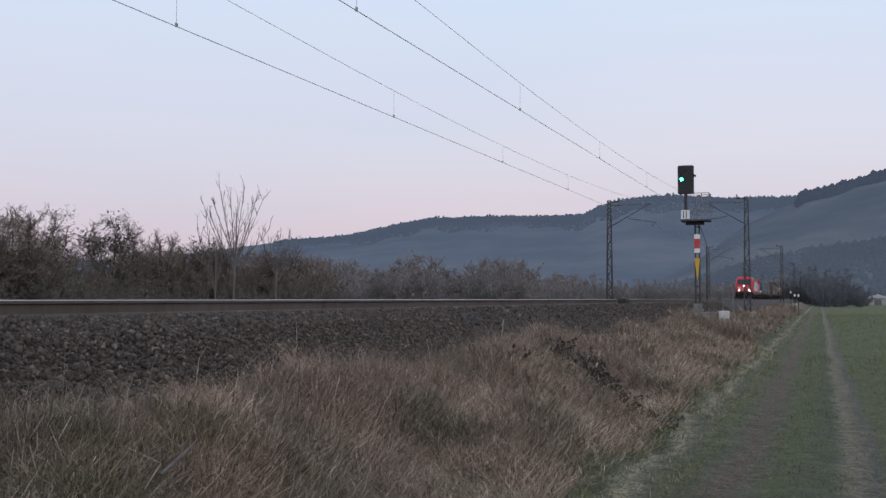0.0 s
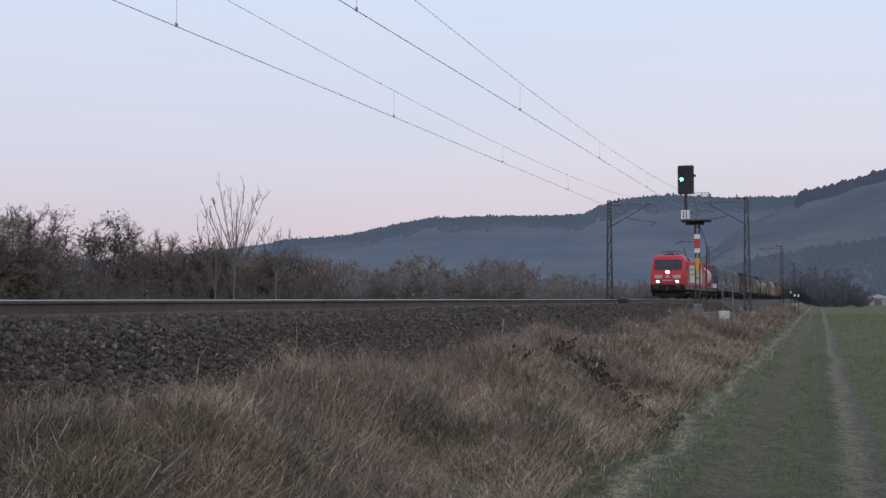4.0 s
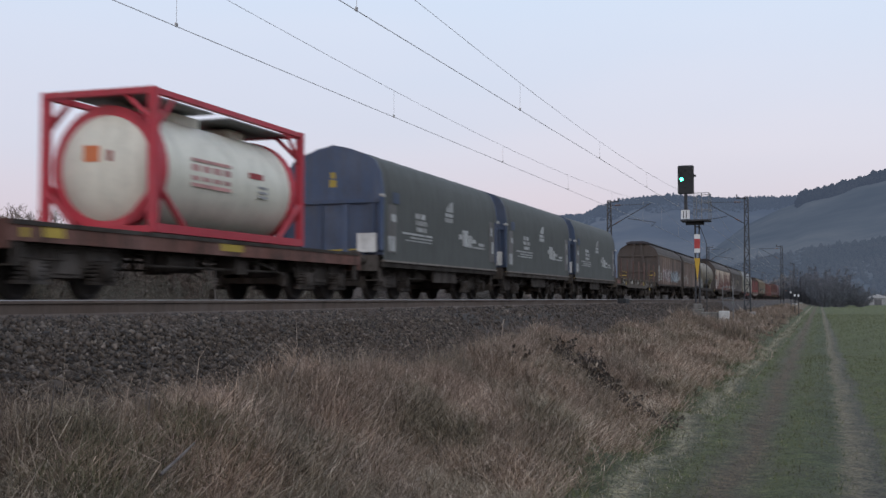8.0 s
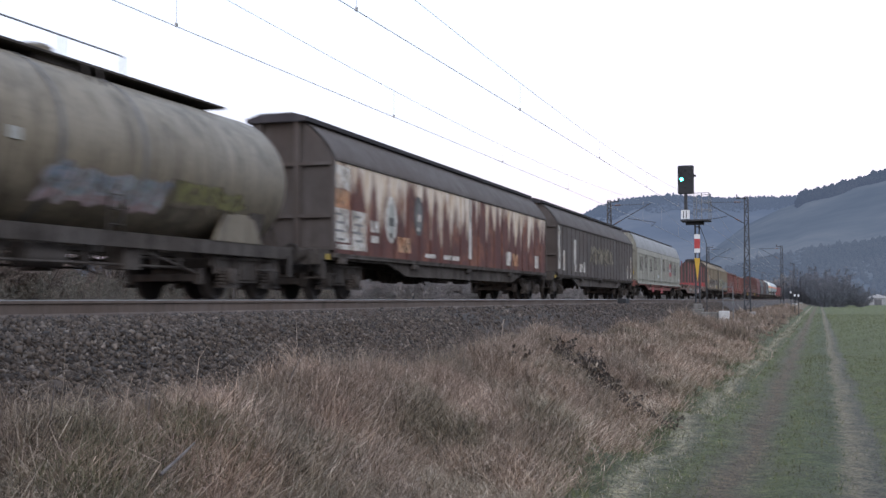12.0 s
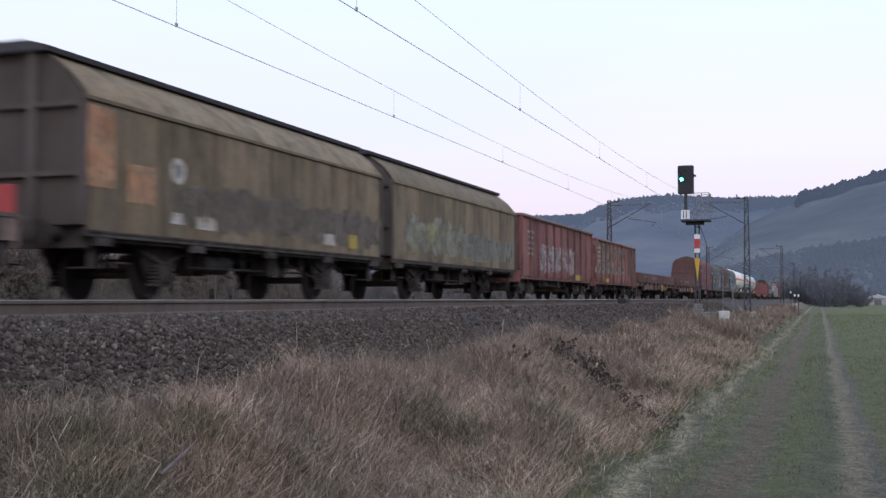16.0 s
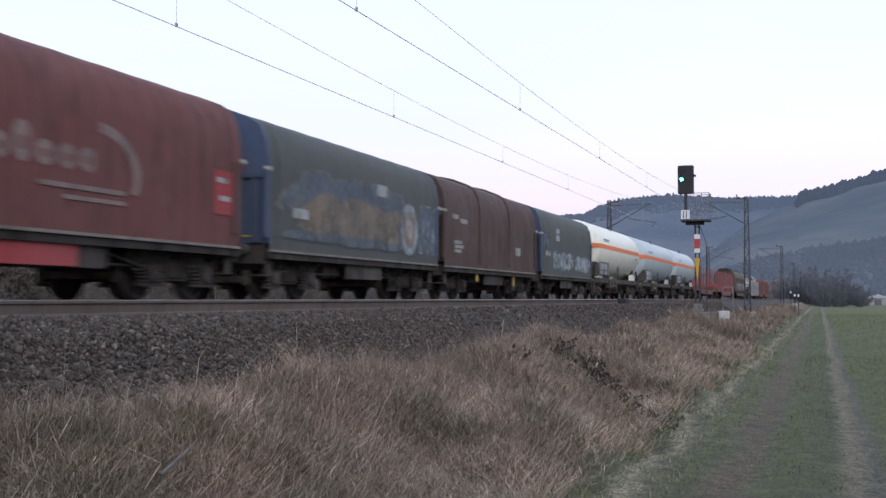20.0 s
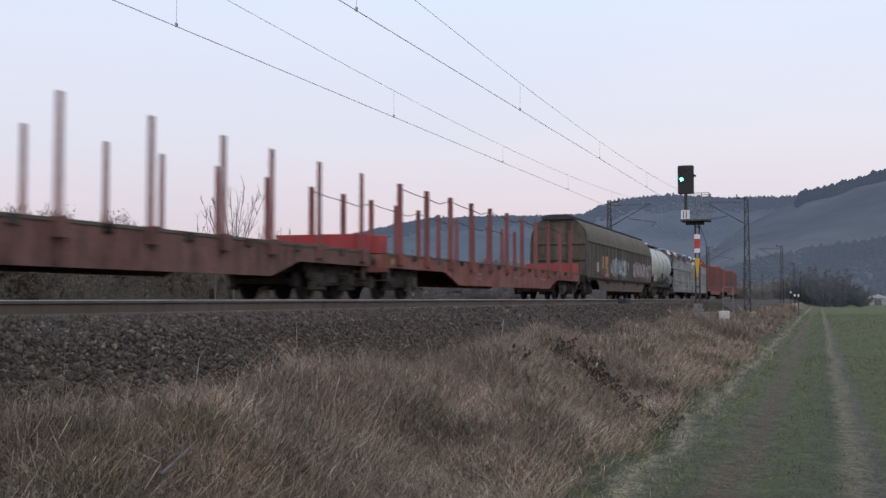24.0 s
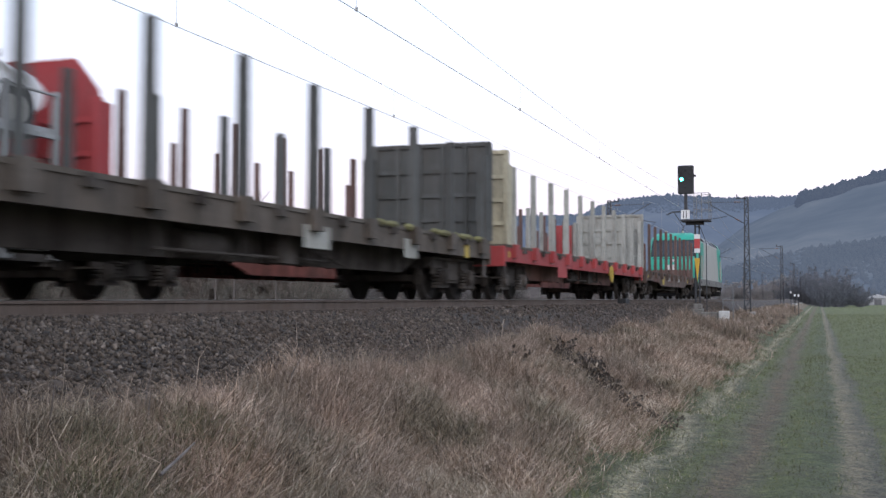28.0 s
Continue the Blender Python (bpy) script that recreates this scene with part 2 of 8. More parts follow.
m_under_green = blade_material("undergrowth_green", [(0.0, (0.05, 0.052, 0.026)), (0.5, (0.12, 0.112, 0.072)), (0.9, (0.19, 0.178, 0.12)), (1.0, (0.32, 0.3, 0.23))])
m_frost = blade_material("frosted_grass", [(0.0, (0.12, 0.12, 0.08)), (0.5, (0.21, 0.205, 0.15)), (1.0, (0.4, 0.38, 0.31))])
# far trees: haze painted into paler grey and bluish twig colours
m_twig_haze = blade_material("haze_grey_twigs", [(0.0, (0.17, 0.16, 0.165)), (0.6, (0.24, 0.226, 0.226)), (1.0, (0.3, 0.28, 0.27))])
m_twig_haze_blue = blade_material("haze_blue_twigs", [(0.0, (0.09, 0.098, 0.115)), (0.6, (0.135, 0.143, 0.165)), (1.0, (0.17, 0.175, 0.195))])
m_bark = Mat("bare_bark", 0.95)
m_bark.color(m_bark.ramp(m_bark.noise(5, (1, 1, 0.3)), [(0.3, (0.05, 0.04, 0.032)), (0.7, (0.13, 0.11, 0.09))]))
m_ivy = blade_material("dark_ivy", [(0.0, (0.05, 0.044, 0.041)), (0.6, (0.09, 0.08, 0.074)), (1.0, (0.14, 0.126, 0.118))])
m_twig_green = blade_material("greenish_twigs", [(0.0, (0.085, 0.078, 0.068)), (0.6, (0.14, 0.13, 0.112)), (1.0, (0.21, 0.195, 0.172))])
m_twig = blade_material("bare_twigs", [(0.0, (0.1, 0.08, 0.072)), (0.6, (0.2, 0.165, 0.15)), (1.0, (0.3, 0.255, 0.23))])
m_willow = Mat("pale_bark", 0.9)
m_willow.color(m_willow.ramp(m_willow.noise(5, (1, 1, 0.3)), [(0.3, (0.075, 0.062, 0.056)), (0.7, (0.16, 0.14, 0.13))]))

# ---- ground, one sheet ----
GROUND = [(1500, -2.2), (60, -2.2), (3, -2.15), (1.0, -2.12), (-0.3, -2.06), (-0.87, -2.14), (-1.4, -2.06), (-2.4, -2.0), (-3.4, -1.7), (-4.4, -1.36), (-5.3, -1.08),
          (-6.5, -1.05), (-14.5, -1.05), (-16, -1.3), (-19, -2.3), (-30, -2.5), (-400, -2.5), (-1500, -2.5)]


def ground_z(x):
    xs, zs = [p[0] for p in GROUND[::-1]], [p[1] for p in GROUND[::-1]]
    return np.interp(x, xs, zs)


def lumps(x, y):
    """Gentle unevenness of the verge."""
    near = np.clip((-np.asarray(x) - 1.2) / 1.5, 0, 1) * np.clip((6.2 + np.asarray(x)) / 1.0, 0, 1)
    return near * (0.13 * np.sin(x * 1.9 + y * 0.55) + 0.1 * np.sin(y * 1.27 - x * 0.8 + 1.0) + 0.06 * np.sin(y * 2.9 + x * 2.1))


def build_ground():
    xs = np.array(sorted(set([-1500, -900, -500, -250, -120, -60, -30, -22, -19, -16, -14.5, -10, -6.5, -5.9] + [round(-5.5 + 0.25 * i, 2) for i in range(36)] + [4.5, 7, 12, 25, 60, 150, 400, 900, 1500])))
    ys = np.concatenate([np.array([-1500, -700, -300, -120, -50, -20, -8]), np.arange(-3, 60, 0.45), np.arange(60, 160, 4), np.array([160, 200, 260, 340, 450, 600, 850, 1200, 1700])])
    gx, gy = np.meshgrid(xs, ys)
    gz = ground_z(gx) + lumps(gx, gy) * np.clip((90 - gy) / 40, 0, 1)
    verts = np.stack([gx, gy, gz], -1).reshape(-1, 3)
    nx, ny = len(xs), len(ys)
    i, j = np.meshgrid(np.arange(nx - 1), np.arange(ny - 1))
    q = (j * nx + i).ravel()
    tris = np.concatenate([np.stack([q, q + 1, q + nx + 1], 1), np.stack([q, q + nx + 1, q + nx], 1)])
    ob = new("ground", triangles("ground", verts, tris, m_land))
    for p in ob.data.polygons:
        p.use_smooth = True
    return tagged(ob, "flat evening field with dead verge, frosty strip and ruts", "ground", kind="structure")


build_ground()

# ---- ballast bed and rails ----
bed = Shape().prism([(-5.0, -1.45), (-6.35, -0.34), (-6.75, -0.2), (-13.9, -0.2), (-14.3, -0.34), (-15.8, -1.5)], -750, 900)
tagged(new("ballast_bed", bed.mesh("ballast_bed", m_ballast.m)), "dark grey crushed-stone railway ballast bed", "ballast", kind="structure")


def build_rails():
    prof = [(-0.075, -0.172), (0.075, -0.172), (0.075, -0.16), (0.012, -0.14), (0.012, -0.045), (0.034, -0.036), (0.036, -0.014), (0.033, -0.006), (-0.033, -0.006), (-0.036, -0.014), (-0.034, -0.036), (-0.012, -0.045), (-0.012, -0.14), (-0.075, -0.16)]
    side = Shape().prism(prof, -750, 900).mesh("rail", m_rail_side)
    head = Shape().prism([(-0.033, -0.006), (0.033, -0.006), (0.02, -0.0015), (0.0, 0.0), (-0.02, -0.0015)], -750, 900).mesh("rail_head", m_rail_head.m)
    for cx, word in ((FAR_X, "far"), (NEAR_X, "near")):
        track = thing("railway_track", "straight rusty steel rails with shiny worn heads", "railway track", "parallel tracks", "structure")
        track.location = (cx, 0, 0)
        for dx in (-0.753, 0.753):
            r = part("rail", side, None, track)
            r.location.x = dx
            part("rail_head", head, None, r, "shiny worn steel rail head")


build_rails()

# ---- ballast stones, grass ----
BLOCK_V = np.array([(x, y, z) for z in (-1, 1) for y in (-1, 1) for x in (-1, 1)], dtype=float) * 0.72
BLOCK_F = np.array([(0, 2, 3), (0, 3, 1), (4, 5, 7), (4, 7, 6), (0, 1, 5), (0, 5, 4), (2, 6, 7), (2, 7, 3), (0, 4, 6), (0, 6, 2), (1, 3, 7), (1, 7, 5)])


def bed_z(x):
    return np.interp(x, [-6.75, -6.35, -5.0], [-0.2, -0.34, -1.45])


def build_stones():
    """Angular broken stones, each a block with its corners knocked about."""
    rng = np.random.default_rng(3)
    near, far = 84000, 30000
    y = np.concatenate([rng.uniform(3.5, 20, near), rng.uniform(18, 80, far)])
    n = len(y)
    x = rng.uniform(-7.3, -5.15, n)
    size = rng.gamma(5.0, 0.0039, n).clip(0.009, 0.036) * np.where(y > 20, 1.3, 1.0)
    q, _ = np.linalg.qr(rng.normal(size=(n, 3, 3)))
    squash = rng.uniform(0.4, 1.3, (n, 1, 3))
    knock = 1 + rng.uniform(-0.6, 0.3, (n, 8, 3))
    v = np.einsum("nij,nkj->nki", q, BLOCK_V[None] * knock * squash) * size[:, None, None]
    z = np.where(x < -6.75, -0.2, bed_z(x)) + size * rng.uniform(-0.2, 0.7, n)
    v += np.stack([x, y, z], 1)[:, None, :]
    tris = (BLOCK_F[None] + 8 * np.arange(n)[:, None, None]).reshape(-1, 3)
    ob = new("ballast_stones", triangles("ballast_stones", v.reshape(-1, 3), tris, m_stone.m))
    tagged(ob, "loose dark brown crushed stones on the track shoulder", "ballast stones", kind="stuff")


build_stones()


def blades(name, x, y, h, lean, width, mat, label, category, seed, curl=0.35):
    """Grass: one bent, tapered blade at every place."""
    rng = np.random.default_rng(seed)
    n = len(x)
    z = ground_z(x) + lumps(x, y) * np.clip((90 - y) / 40, 0, 1) - 0.03
    base = np.stack([x, y, z], 1)
    turn = rng.uniform(0, 2 * np.pi, n)
    side = np.stack([np.cos(turn), np.sin(turn), np.zeros(n)], 1) * (width * 0.5)[:, None]
    tip = np.stack([lean[:, 0], lean[:, 1], np.sqrt(np.clip(1 - (lean ** 2).sum(1), 0.05, 1))], 1) * h[:, None]
    bend = np.stack([rng.normal(0, curl, n), rng.normal(0, curl, n), -np.abs(rng.normal(0, curl * 0.5, n))], 1) * h[:, None] * 0.4
    mid = base + tip * 0.55 - bend * 0.35
    v = np.stack([base - side, base + side, mid - side * 0.75, mid + side * 0.75, base + tip + bend], 1)
    tris = (np.array([(0, 1, 3), (0, 3, 2), (2, 3, 4)])[None] + 5 * np.arange(n)[:, None, None]).reshape(-1, 3)
    ob = new(name, triangles(name, v.reshape(-1, 3), tris, mat))
    return tagged(ob, label, category, kind="stuff")


def tussocks(rng, count, per, x0, x1, y0, y1, power=1.0):
    """Places of blades gathered in tufts; a power over 1 crowds them to the near end."""
    cy = y0 + (y1 - y0) * rng.uniform(0, 1, count) ** power
    cx = rng.uniform(x0, x1, count)
    spread = rng.uniform(0.05, 0.17, count) * np.where(cy > 30, 1.8, 1.0)
    tall = rng.uniform(0.6, 1.25, count)
    wind = rng.normal(0, 0.5, (count, 2)) + np.array([0.05, 0.0])
    k = np.repeat(np.arange(count), per)
    x = cx[k] + rng.normal(0, 1, len(k)) * spread[k]
    y = cy[k] + rng.normal(0, 1, len(k)) * spread[k]
    away = np.stack([x - cx[k], y - cy[k]], 1) / spread[k][:, None] * 0.22
    return x, y, tall[k], np.clip(wind[k] + away + rng.normal(0, 0.36, (len(k), 2)), -0.93, 0.93)


def build_grass():
    rng = np.random.default_rng(8)
    for name, count, per, y0, y1, wide, seed in (("dead_grass", 3400, 34, 4.5, 24, 0.0058, 1), ("dead_grass", 2600, 24, 22, 70, 0.013, 2), ("dead_grass_fringe", 1500, 30, 4.5, 26, 0.0052, 9), ("dead_grass", 1100, 22, 62, 200, 0.04, 3)):
        x, y, tall, lean = tussocks(rng, count, per, -5.7, -4.75 if seed == 9 else -2.75, y0, y1, 1.25)
        edge = np.interp(x, [-5.9, -5.5, -5.1, -4.5, -3.6, -3.0, -2.6], [0.45, 0.85, 1.1, 0.85, 0.78, 0.55, 0.38])
        swell = 0.92 + 0.26 * np.sin(x * 2.3 + y * 0.9) * np.sin(y * 0.61 - x * 1.1) + 0.22 * np.sin(x * 5.1 - y * 2.7) * np.sin(y * 1.9 + x * 3.3)
        h = rng.uniform(0.2, 0.64, len(x)) * tall * edge * swell
        tallest = rng.uniform(0, 1, len(x)) > 0.985
        h = np.where(tallest, h * 1.5, h)
        lean = lean * np.interp(y, [7, 13], [1.0, 0.62])[:, None]
        blades("dead_grass", x, y, h, lean, np.full(len(x), wide) * rng.uniform(0.6, 1.4, len(x)), m_dry, "tall tangled dead brown grass beside the ballast", "dead grass", seed, 0.85)
    x, y, tall, lean = tussocks(rng, 7000, 18, -5.2, -2.5, 4.5, 45, 1.6)
    turn = rng.uniform(0, 2 * np.pi, len(x))
    lying = np.stack([np.cos(turn), np.sin(turn)], 1) * rng.uniform(0.6, 0.96, (len(x), 1))
    blades("flattened_grass", x, y, rng.uniform(0.2, 0.55, len(x)) * tall, lying, 0.0045 + y * 0.0003, m_straw, "flattened dead straw between the tussocks", "dead grass", 4, 0.5)
    for lo, hi, n, far, hh, mat, name, label in ((-3.1, 4.5, 105000, 45, 0.055, m_short, "short_grass", "short green grass of the field track"), (-3.0, 9.0, 60000, 170, 0.07, m_short, "short_grass", "short green grass of the field track"),
                                                 (-2.2, -1.55, 15000, 90, 0.07, m_frost, "frosted_grass", "frosted pale grass along the track edge"), (-3.3, -2.2, 9000, 50, 0.12, m_short, "short_grass", "short green grass of the field track")):
        y = 5 + (far - 5) * rng.uniform(0, 1, n) ** 1.8
        x = rng.uniform(lo, hi, n)
        rut = np.minimum(np.abs(x + 0.9 + 0.1 * np.sin(y * 0.5)) / 0.34, np.abs(x - 0.52 + 0.08 * np.sin(y * 0.4 + 1)) / 0.26)
        keep = (rng.uniform(0, 1, n) < np.clip(rut - 0.35, 0.07, 1)) & (rng.uniform(0, 1, n) < 0.55 + 0.45 * np.sin(x * 3.1 + y * 0.7) * np.sin(y * 1.3))
        x, y = x[keep], y[keep]
        blades(name, x, y, hh * rng.uniform(0.4, 1.8, len(x)), np.clip(rng.normal(0, 0.5, (len(x), 2)), -0.85, 0.85), 0.006 + y * 0.0005, mat, label, "grass", 5)
    x, y, tall, lean = tussocks(rng, 1500, 14, -5.1, -2.6, 4.5, 20, 1.7)      # green undergrowth in the hollows
    low = np.sin(x * 1.7 + y * 0.8 + 2.0) * np.sin(y * 1.1 - x * 0.9) > 0.12
    x, y, tall, lean = x[low], y[low], tall[low], lean[low]
    blades("green_undergrowth", x, y, rng.uniform(0.12, 0.3, len(x)) * tall, lean, np.full(len(x), 0.0062), m_under_green, "low greyish-green undergrowth among dead grass", "grass", 11, 0.6)
    x, y, tall, lean = tussocks(rng, 420, 26, -5.3, -3.2, 46.0, 49.4)
    blades("dead_grass", x, y, rng.uniform(0.5, 0.85, len(x)) * tall, lean * 0.5, np.full(len(x), 0.018), m_dry, "tall dead brown grass before the signal", "dead grass", 7)
    x, y, tall, lean = tussocks(rng, 70, 26, -5.6, -4.95, 9.4, 16.0)
    blades("dead_grass", x, y, rng.uniform(0.3, 0.66, len(x)) * tall * np.interp(y, [9.4, 11.5, 13, 16], [0.6, 1.0, 1.0, 0.7]), lean * 0.6, np.full(len(x), 0.0058), m_straw, "tall pale tufts of dead grass against the ballast", "dead grass", 12)
    for cx, cy, n in ((-4.15, 5.9, 1500), (-3.6, 5.6, 1300), (-4.45, 6.6, 1100), (-3.3, 6.2, 1200), (-4.5, 7.5, 900)):
        x, y = rng.normal(cx, 0.2, n), rng.normal(cy, 0.22, n)
        blades("green_undergrowth", x, y, rng.uniform(0.25, 0.5, n), np.clip(rng.normal(0, 0.5, (n, 2)), -0.9, 0.9), np.full(n, 0.006), m_under_green, "low greyish-green undergrowth among dead grass", "grass", 13, 0.6)
    for cx, cy, wx, wy, n in ((-4.35, 9.6, 0.16, 0.45, 900), (-3.7, 6.2, 0.2, 0.3, 260), (-3.4, 13.0, 0.2, 0.4, 300)):
        x, y = rng.normal(cx, wx, n), rng.normal(cy, wy, n)
        blades("frosted_grass", x, y, rng.uniform(0.2, 0.45, n), np.clip(rng.normal(0, 0.65, (n, 2)), -0.93, 0.93), np.full(n, 0.007), m_frost, "frosted pale tuft on the verge", "grass", 6)


build_grass()


def dead_weed(x, y, h, seed, label):
    """Dark dried weed: a few bent stems with side shoots and crumpled leaves."""
    rng = random.Random(seed)
    z = float(ground_z(x)) - 0.05
    ob = thing("dead_weed", label, "dead weed")
    ob.location = (x, y, z)
    leaves = Shape()
    for _ in range(9):
        stem = Shape()
        p, d = Vector((rng.gauss(0, 0.12), rng.gauss(0, 0.15), 0)), Vector((rng.gauss(0.1, 0.28), rng.gauss(-0.05, 0.3), 1)).normalized()
        for k in range(5):
            q = p + d * (h / 5)
            stem.tube(p, q, 0.008 - 0.001 * k, 4, 0.007 - 0.001 * k)
            for _ in range(5):
                c = p.lerp(q, rng.random()) + Vector((rng.gauss(0, 0.05), rng.gauss(0, 0.05), rng.gauss(0, 0.03)))
                a, b = Vector((rng.gauss(0, 1), rng.gauss(0, 1), rng.gauss(0, 1))).normalized() * rng.uniform(0.02, 0.05), Vector((rng.gauss(0, 1), rng.gauss(0, 1), rng.gauss(0, 1))).normalized() * 0.025
                leaves.add([c - a, c + b, c + a, c - b + Vector((0, 0, 0.015))], [(0, 1, 2), (0, 2, 3)])
            p, d = q, (d + Vector((rng.gauss(0.05, 0.2), rng.gauss(0, 0.2), -0.08))).normalized()
        part("stem", stem, m_bark.m, ob)
    part("dry_leaves", leaves, m_weed, ob)


m_weed = paint("dry_weed_leaf", (0.045, 0.032, 0.024), 0.95, 0.3)
for wx, wy, wh, seed in ((-4.1, 19.6, 0.72, 1), (-4.45, 20.2, 0.75, 4), (-4.8, 17.5, 0.62, 6)):
    dead_weed(wx, wy, wh, seed, "dark dried weed with crumpled seed heads")


def lying_weed(x0, y0, x1, y1):
    """A heap of dark fallen stalks and crumpled leaves along the edge of the verge."""
    rng = random.Random(77)
    ob = thing("fallen_weed", "dark heap of fallen dead weed trailing across the verge edge", "dead weed")
    ob.location = (x0, y0, float(ground_z(x0)))
    leaves, pale = Shape(), Shape()
    run = Vector((x1 - x0, y1 - y0, float(ground_z(x1)) - float(ground_z(x0))))
    for k in range(40):
        f = k / 39
        c = run * f ** 1.9 + Vector((rng.gauss(0, 0.06), rng.gauss(0, 0.1), 0))
        c.z += float(lumps(x0 + c.x, y0 + c.y))
        lift = 0.42 * (1 - f) ** 1.2 + 0.14
        stem = Shape()
        p, d = c + Vector((0, 0, rng.uniform(0.08, lift))), (run.normalized() + Vector((rng.gauss(0, 0.5), rng.gauss(0, 0.6), rng.gauss(0.1, 0.3)))).normalized()
        for i in range(3):
            q = p + d * rng.uniform(0.07, 0.13)
            stem.tube(p, q, 0.009 - 0.002 * i, 4, 0.007 - 0.002 * i)
            for n in range(15 if k < 22 else 4):
                o = p.lerp(q, rng.random()) + Vector((rng.gauss(0, 0.04), rng.gauss(0, 0.05), rng.gauss(0, 0.035)))
                a, b = Vector((rng.gauss(0, 1), rng.gauss(0, 1), rng.gauss(0, 1))).normalized() * rng.uniform(0.02, 0.055), Vector((rng.gauss(0, 1), rng.gauss(0, 1), rng.gauss(0, 1))).normalized() * 0.025
                (pale if n % 8 == 0 else leaves).add([o - a, o + b, o + a, o - b + Vector((0, 0, 0.015))], [(0, 1, 2), (0, 2, 3)])
            p, d = q, (d + Vector((rng.gauss(0, 0.3), rng.gauss(0, 0.3), -0.3))).normalized()
        part("stem", stem, m_bark.m, ob)
    part("dry_leaves", leaves, m_weed, ob)
    part("pale_leaves", pale, m_straw, ob)


lying_weed(-3.74, 18.5, -2.3, 18.1)
for x, y, h, lean in ((-4.9, 6.36, 0.78, 0.02), (-4.8, 7.38, 0.55, -0.02), (-5.0, 7.6, 0.85, 0.1), (-4.55, 7.9, 0.5, -0.05), (-5.2, 12.6, 0.8, 0.25), (-4.9, 15.5, 0.7, 0.12), (-5.1, 10.2, 0.75, 0.3)):
    z = float(ground_z(x))
    tagged(new("dry_stalk", Shape().tube((x, y, z - 0.05), (x + lean * h * 0.5, y, z + h * 0.55), 0.006, 5, 0.005).tube((x + lean * h * 0.5, y, z + h * 0.55), (x + lean * h * 1.3, y + 0.05, z + h), 0.005, 5, 0.002).mesh("dry_stalk", m_willow.m)), "single pale dry stalk standing over the grass", "dry stalk", "dry stalks")
tagged(new("bent_stalk", Shape().tube((-5.1, 8.75, float(ground_z(-5.1)) - 0.05), (-5.1, 9.35, -0.66), 0.008, 5, 0.007).tube((-5.1, 9.35, -0.66), (-5.1, 10.4, -0.27), 0.007, 5, 0.003).mesh("bent_stalk", m_bark.m)), "long dark dead stalk leaning over the grass", "dry stalk", "dry stalks")
STICK = ((-4.05, 6.377, -1.122), (-4.1, 6.765, -1.022), (-4.13, 6.931, -0.982))
tagged(new("dry_stick", Shape().tube(STICK[0], STICK[1], 0.012, 6, 0.01).tube(STICK[1], STICK[2], 0.009, 5, 0.005).mesh("dry_stick", m_willow.m)), "pale broken stick lying in dead grass", "stick")


# ---- trees ----
def tube_set(segs, sides):
    """Open tapered tubes for many twigs at once."""
    p, q = np.array([s[0] for s in segs]), np.array([s[1] for s in segs])
    r0, r1 = np.array([s[2] for s in segs]), np.array([s[3] for s in segs])
    d = q - p
    d /= np.linalg.norm(d, axis=1, keepdims=True) + 1e-9
    ref = np.where(np.abs(d[:, 2:3]) > 0.9, np.array([[1.0, 0, 0]]), np.array([[0, 0, 1.0]]))
    a = np.cross(d, ref)
    a /= np.linalg.norm(a, axis=1, keepdims=True)
    b = np.cross(d, a)
    vs = []
    for base, r in ((p, r0), (q, r1)):
        for i in range(sides):
            t = 2 * math.pi * i / sides
            vs.append(base + (a * math.cos(t) + b * math.sin(t)) * r[:, None])
    v = np.stack(vs, 1)
    f = [(i, (i + 1) % sides, sides + (i + 1) % sides) for i in range(sides)] + [(i, sides + (i + 1) % sides, sides + i) for i in range(sides)]
    return v.reshape(-1, 3), (np.array(f)[None] + 2 * sides * np.arange(len(segs))[:, None, None]).reshape(-1, 3)


def curve(rng, p, q, r, thin, steps, sway, lift, lev, out):
    """A limb from p to q that bows upward; returns the points on it."""
    pts = [p]
    mid = p.lerp(q, 0.5) + Vector((rng.gauss(0, sway), rng.gauss(0, sway), -lift))
    for k in range(1, steps + 1):
        u = k / steps
        pts.append(p * (1 - u) ** 2 + mid * (2 * u * (1 - u)) + q * u * u)
    for k in range(steps):
        out.append((tuple(pts[k]), tuple(pts[k + 1]), r + (thin - r) * k / steps, r + (thin - r) * (k + 1) / steps, lev))
    return pts


